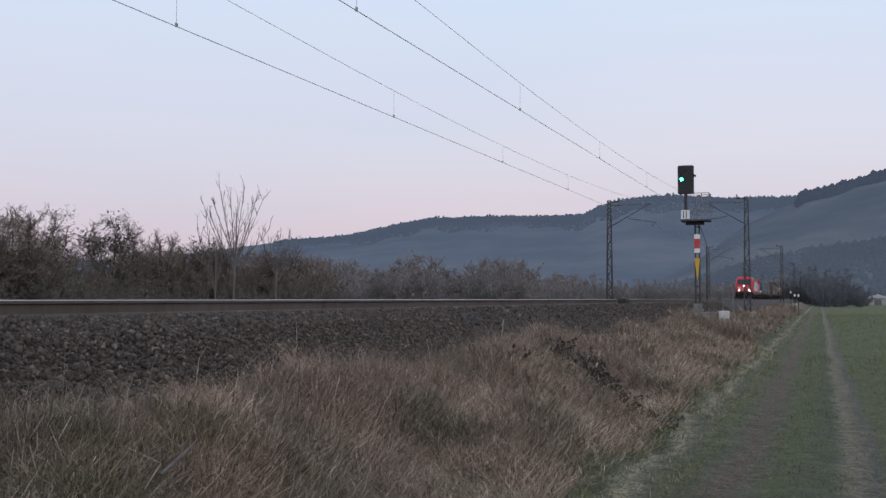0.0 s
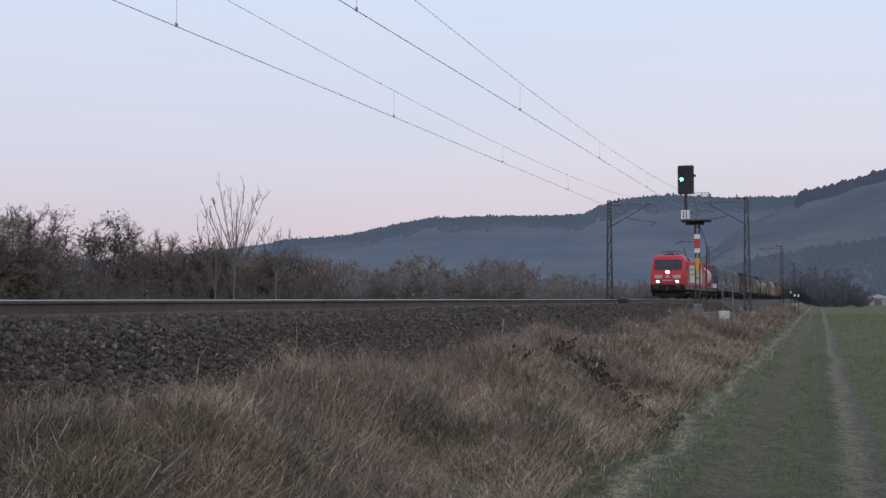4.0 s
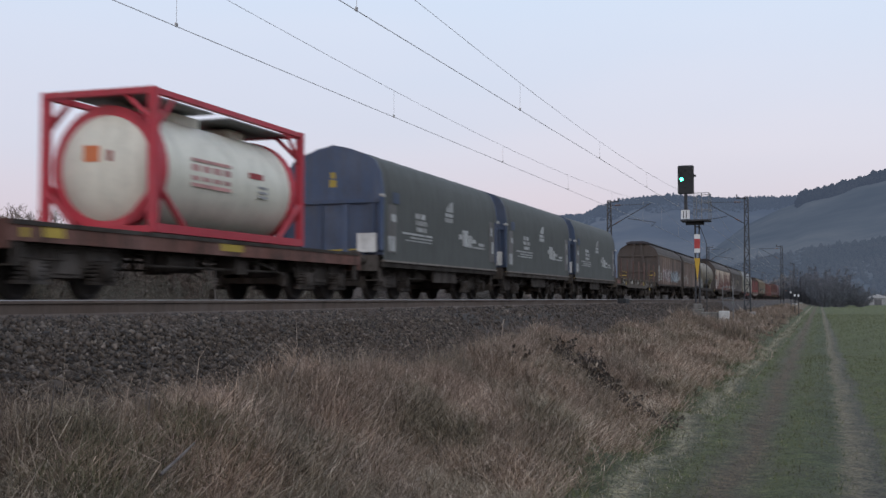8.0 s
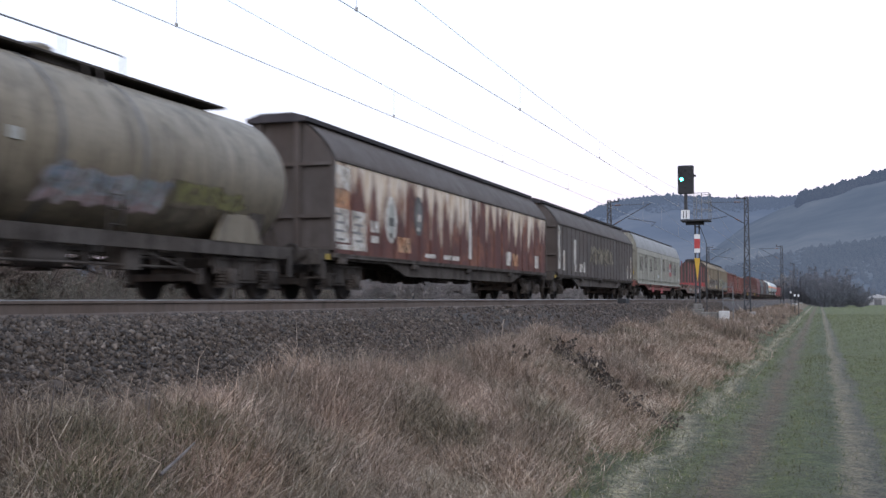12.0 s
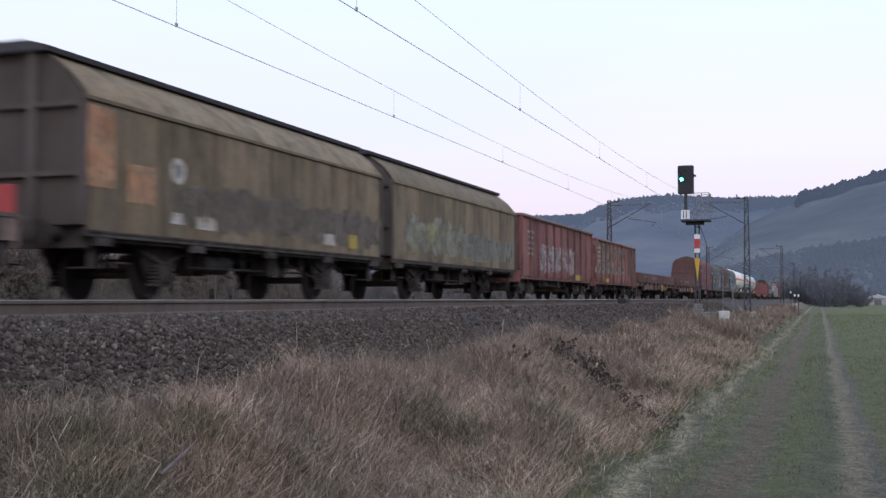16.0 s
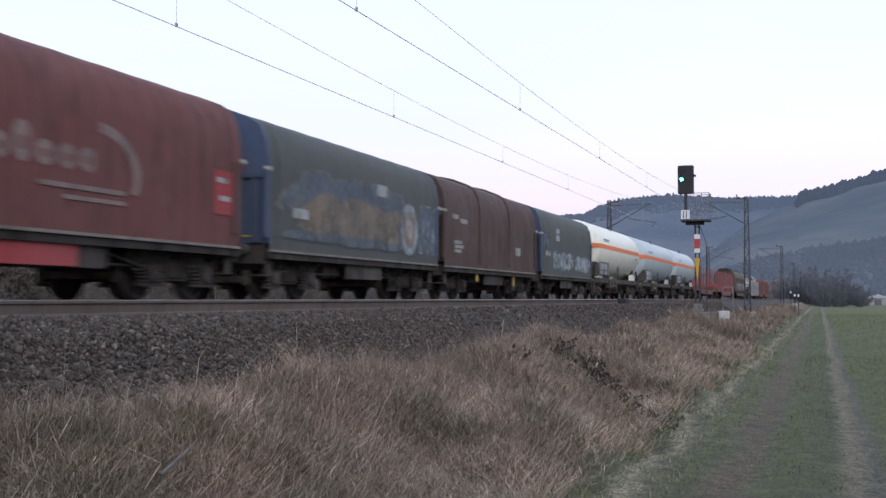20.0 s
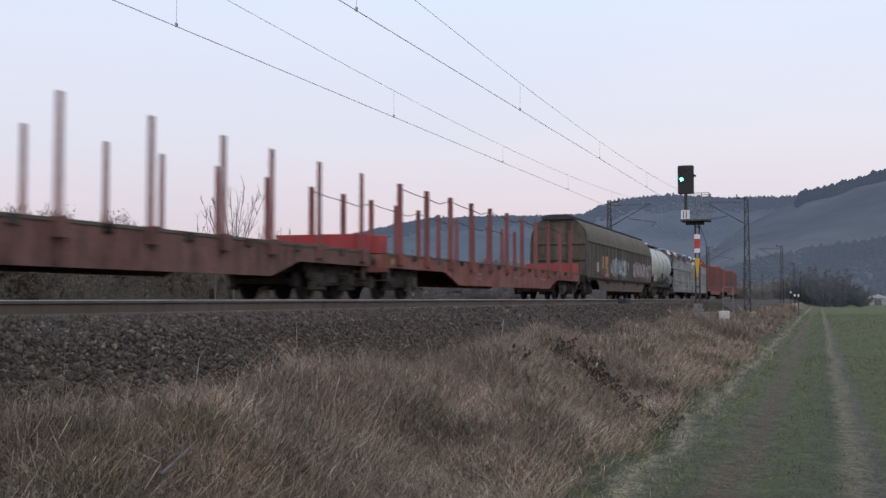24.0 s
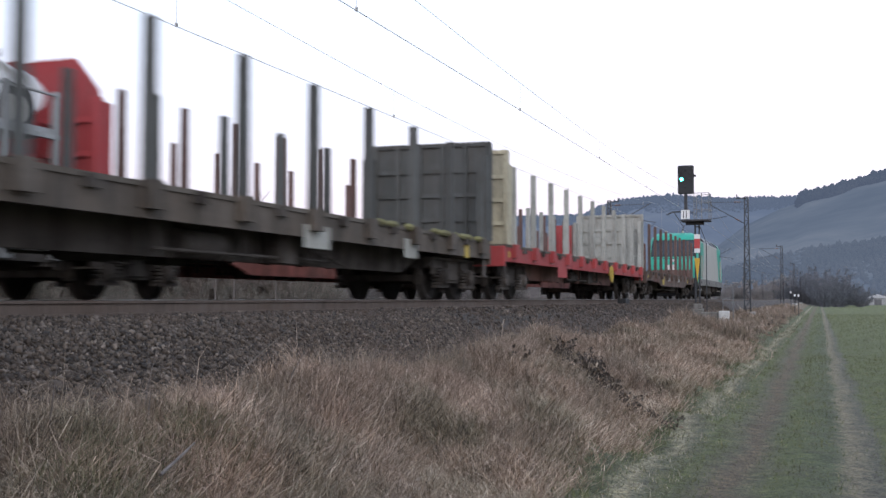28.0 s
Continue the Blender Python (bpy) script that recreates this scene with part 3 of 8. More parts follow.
def grow(rng, bole, crown, limbs, twigs, thin):
    """A bare tree one unit high: a bole, limbs that reach for the skin of an egg-shaped crown, and three orders of twigs.
    crown: (height of its middle, half width, half height)."""
    out = []
    mid, wide, deep = crown
    base = Vector((0, 0, -0.03))
    fork = Vector((rng.gauss(0, 0.015), rng.gauss(0, 0.015), max(bole, 0.01)))
    if bole > 0:
        curve(rng, base, fork, 0.02, 0.015, 4, 0.012, 0, 0, out)
        curve(rng, fork, Vector((rng.gauss(0, 0.04), rng.gauss(0, 0.04), mid + deep * 0.8)), 0.015, 0.004, 5, 0.03, 0, 0, out)
    for k in range(limbs):
        a, e = k * 2.4 + rng.uniform(-0.4, 0.4), math.asin(rng.uniform(-0.75, 1.0))
        far = rng.uniform(0.8, 1.03)
        tip = Vector((math.cos(a) * math.cos(e) * wide * far, math.sin(a) * math.cos(e) * wide * far, mid + math.sin(e) * deep * far))
        root = Vector((0, 0, rng.uniform(0.75, 1.0) * bole + (tip.z - bole) * rng.uniform(0.1, 0.4))) if bole > 0 else Vector((rng.gauss(0, 0.06), rng.gauss(0, 0.06), 0))
        pts = curve(rng, root, tip, 0.009, 0.0025, 5, 0.03, 0.05 * (tip.xy.length / wide), 1, out)
        for n in range(twigs[0]):
            p = pts[1 + n % 5].lerp(pts[min(5, 2 + n % 5)], rng.random())
            away = (p - Vector((0, 0, mid - deep * 0.5))).normalized() * 0.45 + Vector((rng.gauss(0, 0.6), rng.gauss(0, 0.6), rng.gauss(0.25, 0.4)))
            l2 = rng.uniform(0.07, 0.14)
            p2 = curve(rng, p, p + away.normalized() * l2, 0.0035, 0.0014, 3, 0.012, 0.01, 2, out)
            for m in range(twigs[1]):
                c = p2[1 + m % 3]
                d = (away.normalized() + Vector((rng.gauss(0, 0.7), rng.gauss(0, 0.7), rng.gauss(0.2, 0.5)))).normalized()
                p3 = curve(rng, c, c + d * rng.uniform(0.03, 0.075), 0.0016, thin, 2, 0.006, 0.004, 3, out)
                for _ in range(twigs[2]):
                    o = p3[0].lerp(p3[2], rng.random())
                    g = (d + Vector((rng.gauss(0, 0.8), rng.gauss(0, 0.8), rng.gauss(0.1, 0.6)))).normalized() * rng.uniform(0.015, 0.035)
                    out.append((tuple(o), tuple(o + g), thin, thin * 0.6, 4))
    return out


def tree_meshes(seed, bole, crown, limbs, twigs, bark, thin=0.0007, twig=None):
    """Trunk with limbs, and crown of twigs, of a tree one metre high."""
    segs = grow(random.Random(seed), bole, crown, limbs, twigs, thin)
    wood, fine = [g for g in segs if g[4] < 2], [g for g in segs if g[4] >= 2]
    return triangles("trunk", *tube_set(wood, 6), bark), triangles("crown", *tube_set(fine, 3), twig or m_twig)


def young_tree_meshes(seed, fork, tips):
    """A young tree: one straight stem, then upright shoots that sweep out and up, with a few side shoots."""
    rng = random.Random(seed)
    out = []
    curve(rng, Vector((0, 0, -0.3)), Vector((0.02, 0, fork)), 0.034, 0.026, 4, 0.01, 0, 0, out)
    curve(rng, Vector((0.02, 0, fork)), Vector((0.06, 0.02, fork + 1.5)), 0.025, 0.007, 5, 0.03, 0, 0, out)
    for dx, dz in tips:
        root = Vector((0.02, 0, fork - rng.uniform(0.0, 0.5) + 0.25 * (1 - abs(dx))))
        tip = Vector((dx, rng.uniform(-0.5, 0.5), fork + dz))
        pts = curve(rng, root, tip, 0.016, 0.006, 6, 0.05, 0.22 * abs(dx), 1, out)
        for n in range(11):
            p = pts[1 + n % 5].lerp(pts[2 + n % 5], rng.random())
            q = p + Vector((rng.gauss(dx * 0.12, 0.09), rng.gauss(0, 0.1), rng.uniform(0.12, 0.5)))
            p2 = curve(rng, p, q, 0.008, 0.004, 3, 0.02, 0.02, 2, out)
            for _ in range(2):
                o = p2[1].lerp(p2[3], rng.random())
                out.append((tuple(o), tuple(o + Vector((rng.gauss(0, 0.06), rng.gauss(0, 0.06), rng.uniform(0.05, 0.18)))), 0.004, 0.003, 3))
    return triangles("trunk", *tube_set([g for g in out if g[4] < 2], 6), m_willow.m), triangles("crown", *tube_set([g for g in out if g[4] >= 2], 4), m_willow.m)


def plant(kind_meshes, x, y, size, turn, label, group, name="bare_tree"):
    ob = thing(name, label, "tree", group)
    z = float(ground_z(x))
    ob.matrix_basis = pose(x, y, z, 0, 0, turn) @ Matrix.Diagonal((size, size, size, 1))
    part("trunk", kind_meshes[0], None, ob)
    part("crown", kind_meshes[1], None, ob)
    return ob


def place(px_az, dist):
    """The plan position at an azimuth, in degrees right of the track's direction, and a distance."""
    return math.sin(radians(px_az)) * dist, math.cos(radians(px_az)) * dist


def build_trees():
    rng = random.Random(21)
    tall = [tree_meshes(40 + i, 0.24, (0.54, 0.24 + 0.03 * i, 0.33), 20, (14, 6, 5), m_bark.m, 0.0012) for i in range(3)]
    slim = [tree_meshes(50 + i, 0.2, (0.52, 0.15, 0.36), 15, (14, 6, 5), m_bark.m, 0.0012) for i in range(2)]
    bushy = [tree_meshes(60 + i, 0.0, (0.46, 0.46 + 0.06 * i, 0.42), 24, (11, 6, 5), m_bark.m, 0.0021, m_twig_green) for i in range(3)]
    # trunks and twigs of these two kinds carry the haze in their colour
    hazy = [tree_meshes(70 + i, 0.16, (0.52, 0.34 + 0.05 * i, 0.38), 18, (10, 6, 4), m_twig_haze, 0.003, m_twig_haze) for i in range(3)]
    dusky = [tree_meshes(80 + i, 0.0, (0.5, 0.42, 0.4), 16, (9, 5, 4), m_twig_haze_blue, 0.0032, m_twig_haze_blue) for i in range(2)]
    # the young pale trees right behind the tracks
    plant(young_tree_meshes(75, 2.75, [(-0.95, 1.75), (-0.72, 1.3), (-0.68, 1.85), (-0.45, 2.2), (-0.12, 2.0), (0.1, 1.6), (0.3, 2.15), (0.55, 1.7), (0.72, 2.1), (0.9, 1.95), (1.1, 1.0)]), *place(-28.97, 34.5), 1.0, 29, "young bare tree with upright pale shoots", "", "young_tree")
    plant(young_tree_meshes(76, 2.35, [(-0.5, 1.2), (-0.2, 1.0), (0.15, 1.3), (0.5, 1.35), (0.75, 0.9)]), *place(-26.9, 36), 0.93, 29, "small bare tree with thin upright shoots", "", "young_tree")
    plant(young_tree_meshes(77, 1.9, [(-0.55, 2.0), (-0.3, 2.5), (-0.05, 1.8), (0.25, 1.5)]), *place(-29.9, 34), 0.95, 29, "young bare tree with upright pale shoots", "", "young_tree")
    # the wood along the far side: azimuth, distance, height over the ground
    row = [(-40.8, 78, 9.2, 0), (-39.6, 82, 9.5, 1), (-38.6, 80, 9.4, 2), (-37.5, 86, 8.2, 0), (-34.9, 83, 8.8, 2), (-33.9, 90, 7.4, 3), (-33.2, 92, 7.4, 4), (-32.3, 84, 8.0, 0), (-31.2, 88, 6.6, 3), (-30.3, 84, 7.2, 1), (-29.2, 84, 7.4, 2), (-28.0, 88, 6.6, 0), (-26.9, 86, 6.8, 1), (-25.9, 90, 6.9, 2), (-24.9, 94, 6.0, 0)]
    for az, dist, h, k in row:
        tree = plant((tall + slim)[k], *place(az, dist), h, rng.uniform(0, 360), "tall bare deciduous tree at the wood's edge", "wood beyond the tracks")
        if az in (-37.5, -34.9, -30.3, -26.9):      # evergreen growth high in the crown
            r2 = np.random.default_rng(int(-az * 10))
            n = 3800
            knots = r2.normal(0, 1, (40, 3)) * np.array([0.1, 0.1, 0.11]) + np.array([0, 0, 0.72])
            c = knots[r2.integers(0, 40, n)] + r2.normal(0, 0.034, (n, 3))
            d1, d2 = r2.normal(0, 0.006, (n, 3)), r2.normal(0, 0.006, (n, 3))
            part("ivy", triangles("ivy", np.stack([c - d1, c + d1, c + d2], 1).reshape(-1, 3), np.arange(3 * n).reshape(-1, 3), m_ivy), None, tree, "dark evergreen ivy in the crown")
    for i in range(46):
        az = -41.5 + i * 0.37 + rng.uniform(-0.3, 0.3)
        plant((tall + slim)[i % 5], *place(az, rng.uniform(95, 125)), rng.uniform(7.0, 8.8) * (0.92 if az < -37 else 0.8) * (0.74 if abs(az + 36.2) < 0.6 or abs(az + 33.9) < 0.35 else 1.22 if -33.3 < az < -31.4 else 1.0), rng.uniform(0, 360), "tall bare deciduous tree inside the wood", "wood beyond the tracks")
    for i in range(64):
        az = -41.8 + i * 0.275 + rng.uniform(-0.15, 0.15)
        plant(bushy[i % 3], *place(az, rng.uniform(70, 106)), rng.uniform(2.9, 5.0), rng.uniform(0, 360), "dense bare greenish-brown shrub at the wood's edge", "shrubs beyond the tracks", "bare_shrub")
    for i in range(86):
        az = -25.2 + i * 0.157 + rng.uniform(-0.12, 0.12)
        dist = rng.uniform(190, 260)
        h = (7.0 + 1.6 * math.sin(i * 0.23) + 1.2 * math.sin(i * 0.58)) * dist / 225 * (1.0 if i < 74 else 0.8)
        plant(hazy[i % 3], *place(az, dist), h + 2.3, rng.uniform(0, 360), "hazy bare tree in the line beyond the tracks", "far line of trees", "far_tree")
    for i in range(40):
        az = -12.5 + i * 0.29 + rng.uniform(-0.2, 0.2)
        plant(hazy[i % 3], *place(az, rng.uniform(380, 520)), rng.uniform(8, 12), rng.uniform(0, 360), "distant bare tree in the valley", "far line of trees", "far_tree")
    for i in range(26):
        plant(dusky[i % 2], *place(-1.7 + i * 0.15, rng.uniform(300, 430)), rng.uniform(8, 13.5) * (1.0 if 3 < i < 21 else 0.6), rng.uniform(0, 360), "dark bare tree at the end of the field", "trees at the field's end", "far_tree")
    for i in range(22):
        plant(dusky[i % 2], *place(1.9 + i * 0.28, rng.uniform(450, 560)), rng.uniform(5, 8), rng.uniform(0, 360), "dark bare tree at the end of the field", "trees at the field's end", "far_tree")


build_trees()

# ---- hills: azimuth in degrees right of the track's direction, height in metres ----
HILL_FAR = [(-75, 60), (-45, 70), (-35, 80), (-31, 95), (-26.6, 121), (-24.9, 126), (-23.2, 133), (-21, 155), (-19.1, 169), (-16.3, 174), (-12.8, 174), (-11.3, 177), (-10.6, 193), (-9.5, 206), (-8.2, 212), (-6.8, 215), (-4.3, 206), (-1.6, 206), (0.2, 212), (3, 225), (10, 250), (25, 240), (60, 200), (85, 120)]
HILL_NEAR = [(-40, 0), (-9, 14), (-6, 45), (-3.4, 95), (-1.7, 116), (-0.85, 122), (-0.75, 128), (1.2, 140), (3.5, 158), (9, 184), (30, 230), (60, 200), (85, 150)]


def hill(name, outline, near, far, mat, label, seed, waves):
    az = np.radians(np.linspace(outline[0][0], outline[-1][0], 220))
    h = np.interp(np.degrees(az), [p[0] for p in outline], [p[1] for p in outline])
    steps = np.linspace(0, 1, 26)
    rise = steps ** 1.25
    verts = []
    for s, k in zip(steps, rise):
        r = near + (far - near) * s
        wob = waves * np.sin(np.pi * s) * (np.sin(az * 37 + s * 6) + 0.6 * np.sin(az * 83 - s * 9)) * np.clip(h / 100, 0.1, 1)
        verts.append(np.stack([np.sin(az) * r, np.cos(az) * r, -2.6 + (h + 2.6) * k + wob], 1))
    r = far * 1.25
    verts.append(np.stack([np.sin(az) * r, np.cos(az) * r, np.full(len(az), -30.0)], 1))
    v = np.concatenate(verts)
    n, m = len(az), len(verts)
    i, j = np.meshgrid(np.arange(n - 1), np.arange(m - 1))
    q = (j * n + i).ravel()
    tris = np.concatenate([np.stack([q, q + 1, q + n + 1], 1), np.stack([q, q + n + 1, q + n], 1)])
    ob = new(name, triangles(name, v, tris, mat))
    for p in ob.data.polygons:
        p.use_smooth = True
    return tagged(ob, label, "hill", kind="structure")


def ridge_wood(name, outline, span, dist, depth, count, size, mat, label, seed, wide=(0.45, 0.8)):
    """Trees on a hill: small uneven domes, thinning out down the slope."""
    rng = np.random.default_rng(seed)
    az = rng.uniform(span[0], span[1], count)
    back = np.clip(rng.exponential(0.26, count), 0, 0.85)
    h = np.interp(az, [p[0] for p in outline], [p[1] for p in outline])
    edge = 0.75 + 0.25 * np.sin(az * 2.1 + 1) * np.sin(az * 0.9)
    r = dist - back * depth * edge
    s = (r - HILL_SPAN[name][0]) / (HILL_SPAN[name][1] - HILL_SPAN[name][0])
    z = -2.6 + (h + 2.6) * np.clip(s, 0, 1) ** 1.25 - 1.5
    tall, broad = size * rng.gamma(9, 0.1, count), size * rng.uniform(wide[0], wide[1], count)
    prof = [(1.0, 0.0), (0.95, 0.4), (0.7, 0.75), (0.2, 1.0)]
    a = np.radians(az)
    c = np.stack([np.sin(a) * r, np.cos(a) * r, z], 1)
    vs = []
    for lev, (wk, zk) in enumerate(prof):
        for i in range(6):
            t = 2 * math.pi * i / 6 + lev
            k = broad * wk * rng.uniform(0.75, 1.2, count)
            vs.append(c + np.stack([np.cos(t) * k, np.sin(t) * k, tall * zk], 1))
    v = np.stack(vs, 1)
    f = []
    for lev in range(3):
        for i in range(6):
            p, q = lev * 6 + i, lev * 6 + (i + 1) % 6
            f += [(p, q, q + 6), (p, q + 6, p + 6)]
    f += [(18, 19 + i, 20 + i) for i in range(4)]
    tris = (np.array(f)[None] + 24 * np.arange(count)[:, None, None]).reshape(-1, 3)
    ob = new(name, triangles(name, v.reshape(-1, 3), tris, mat))
    for p in ob.data.polygons:
        p.use_smooth = True
    return tagged(ob, label, "forest", kind="stuff")


HILL_SPAN = {"forest_on_far_ridge": (1200, 2400), "forest_on_near_ridge": (620, 1500), "hillside_wood": (620, 1500)}
# haze colours that the hills and forests give off as emission
HAZE, HAZE_LOW = (0.115, 0.152, 0.238), (0.112, 0.145, 0.215)
m_hill_far = backdrop_mat("far_hillside", ((0.012, 0.016, 0.018), (0.026, 0.03, 0.032), (0.056, 0.055, 0.05)), HAZE, 0.55, 0.004)
m_hill_near = backdrop_mat("near_hillside", ((0.012, 0.016, 0.016), (0.03, 0.033, 0.031), (0.062, 0.06, 0.052)), HAZE_LOW, 0.52, 0.006)
m_wood_far = backdrop_mat("far_forest", ((0.01, 0.014, 0.013), (0.016, 0.02, 0.018), (0.022, 0.026, 0.024)), HAZE, 0.5, 0.006)
m_wood_near = backdrop_mat("near_forest", ((0.012, 0.015, 0.014), (0.018, 0.02, 0.018), (0.026, 0.027, 0.024)), HAZE, 0.38, 0.01)
m_wood_low = backdrop_mat("low_wood", ((0.014, 0.017, 0.015), (0.022, 0.024, 0.021), (0.03, 0.031, 0.028)), HAZE_LOW, 0.47, 0.01)
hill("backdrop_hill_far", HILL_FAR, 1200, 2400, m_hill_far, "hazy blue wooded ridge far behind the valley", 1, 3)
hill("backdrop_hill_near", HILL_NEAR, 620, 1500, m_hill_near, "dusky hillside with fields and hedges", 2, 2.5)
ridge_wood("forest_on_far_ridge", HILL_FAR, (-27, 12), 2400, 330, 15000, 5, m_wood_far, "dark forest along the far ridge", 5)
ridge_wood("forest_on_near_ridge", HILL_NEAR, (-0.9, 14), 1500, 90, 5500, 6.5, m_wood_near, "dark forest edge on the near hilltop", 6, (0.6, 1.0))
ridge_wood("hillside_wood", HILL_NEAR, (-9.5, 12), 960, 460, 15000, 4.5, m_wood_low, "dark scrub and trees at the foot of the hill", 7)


# ---- overhead line ----
MASTS = [-78, 5, 88, 171, 254, 337, 420]
WIRE_Z, SAG = 5.6, 1.12
ZIGZAG = (0.46, -0.24)      # the wires swing from side to side between masts


def mast_mesh():
    s = Shape()
    z0, z1, w0, w1 = -1.3, 7.75, 0.23, 0.12
    for sx, sy in ((-1, -1), (1, -1), (1, 1), (-1, 1)):
        for k in range(1):
            s.tube((sx * w0, sy * w0 * 0.75, z0), (sx * w1, sy * w1 * 0.75, z1), 0.06, 4, 0.05)
    n = 15
    for k in range(n):
        a, b = k / n, (k + 1) / n
        wa, wb = w0 + (w1 - w0) * a, w0 + (w1 - w0) * b
        za, zb = z0 + (z1 - z0) * a, z0 + (z1 - z0) * b
        e = 1 if k % 2 else -1
        for sy in (-1, 1):
            s.tube((-e * wa, sy * wa * 0.75, za), (e * wb, sy * wb * 0.75, zb), 0.03, 4)
        for sx in (-1, 1):
            s.tube((sx * wa, -e * wa * 0.75, za), (sx * wb, e * wb * 0.75, zb), 0.03, 4)
        s.box(-wb, wb, -wb * 0.75, wb * 0.75, zb - 0.02, zb + 0.02)
    return s.mesh("lattice", m_mast)


def build_line():
    lattice = mast_mesh()
    foot = Shape().box(-0.55, 0.55, -0.5, 0.5, -1.6, -0.95).mesh("foundation", m_concrete)
    for i, y in enumerate(MASTS):
        for side, mx, tx in ((1, -5.17, NEAR_X), (-1, -15.6, FAR_X)):
            ob = thing("catenary_mast", "dark steel lattice mast with a cantilever arm", "mast", "catenary masts")
            ob.location = (mx, y, 0)
            part("lattice", lattice, None, ob)
            part("foundation", foot, None, ob)
            reach = tx - mx
            arm = Shape().tube((-0.2 * side, 0, 5.75), (reach * 0.98, 0, WIRE_Z + SAG + 0.72), 0.032, 6).tube((-0.18 * side, 0, 7.35), (reach, 0, WIRE_Z + SAG + 0.68), 0.018, 6)
            arm.tube((reach * 0.45, 0, 6.3), (reach * 1.12, 0, 5.95), 0.024, 6).tube((reach * 1.1, 0, 5.95), (reach * 1.0, 0, WIRE_Z + 0.03), 0.014, 5)
            cant = part("cantilever", arm, m_mast, ob)
            ins = Shape()
            for p, q in (((-0.2 * side, 0, 5.75), (reach * 0.98, 0, WIRE_Z + SAG + 0.72)), ((-0.18 * side, 0, 7.35), (reach, 0, WIRE_Z + SAG + 0.68))):
                for k in range(6):
                    c = Vector(p).lerp(Vector(q), 0.1 + 0.025 * k)
                    ins.tube(c - Vector((0.015, 0, 0)), c + Vector((0.015, 0, 0)), 0.07, 8)
            part("insulator_stack", ins, m_insul, cant)
            part("top_bracket", Shape().box(min(0, -0.75 * side), max(0, -0.75 * side), -0.04, 0.04, 7.6, 7.68).tube((-0.7 * side, 0, 7.68), (-0.7 * side, 0, 7.95), 0.045, 6), m_mast, ob)
    for tx in (FAR_X, NEAR_X):
        line = thing("overhead_line", "thin contact wire hung by droppers from a sagging messenger wire", "overhead wire", "overhead lines")
        line.location = (tx, 0, 0)
        contact, messenger = Shape(), Shape()
        for i, (a, b) in enumerate(zip(MASTS, MASTS[1:])):
            xa, xb = ZIGZAG[i % 2], ZIGZAG[(i + 1) % 2]
            contact.tube((xa, a, WIRE_Z), (xb, b, WIRE_Z), 0.009, 5)
            last = None
            for k in range(15):
                u = k / 14
                p = (xa + (xb - xa) * u, a + (b - a) * u, WIRE_Z + 0.68 + SAG * (2 * u - 1) ** 2)
                if last:
                    messenger.tube(last, p, 0.0065, 5)
                last = p
            for k in range(7):
                u = (2.8 + 12.2 * k) / 83
                xm = xa + (xb - xa) * u
                drop = Shape().tube((xm, a + (b - a) * u, WIRE_Z), (xm, a + (b - a) * u, WIRE_Z + 0.68 + SAG * (2 * u - 1) ** 2), 0.0045, 4)
                drop.box(xm - 0.015, xm + 0.015, a + (b - a) * u - 0.04, a + (b - a) * u + 0.04, WIRE_Z - 0.012, WIRE_Z + 0.07)
                part("dropper", drop, m_wire.m, line)
        part("contact_wire", contact, m_wire.m, line)
        part("messenger_wire", messenger, m_wire.m, line)


build_line()


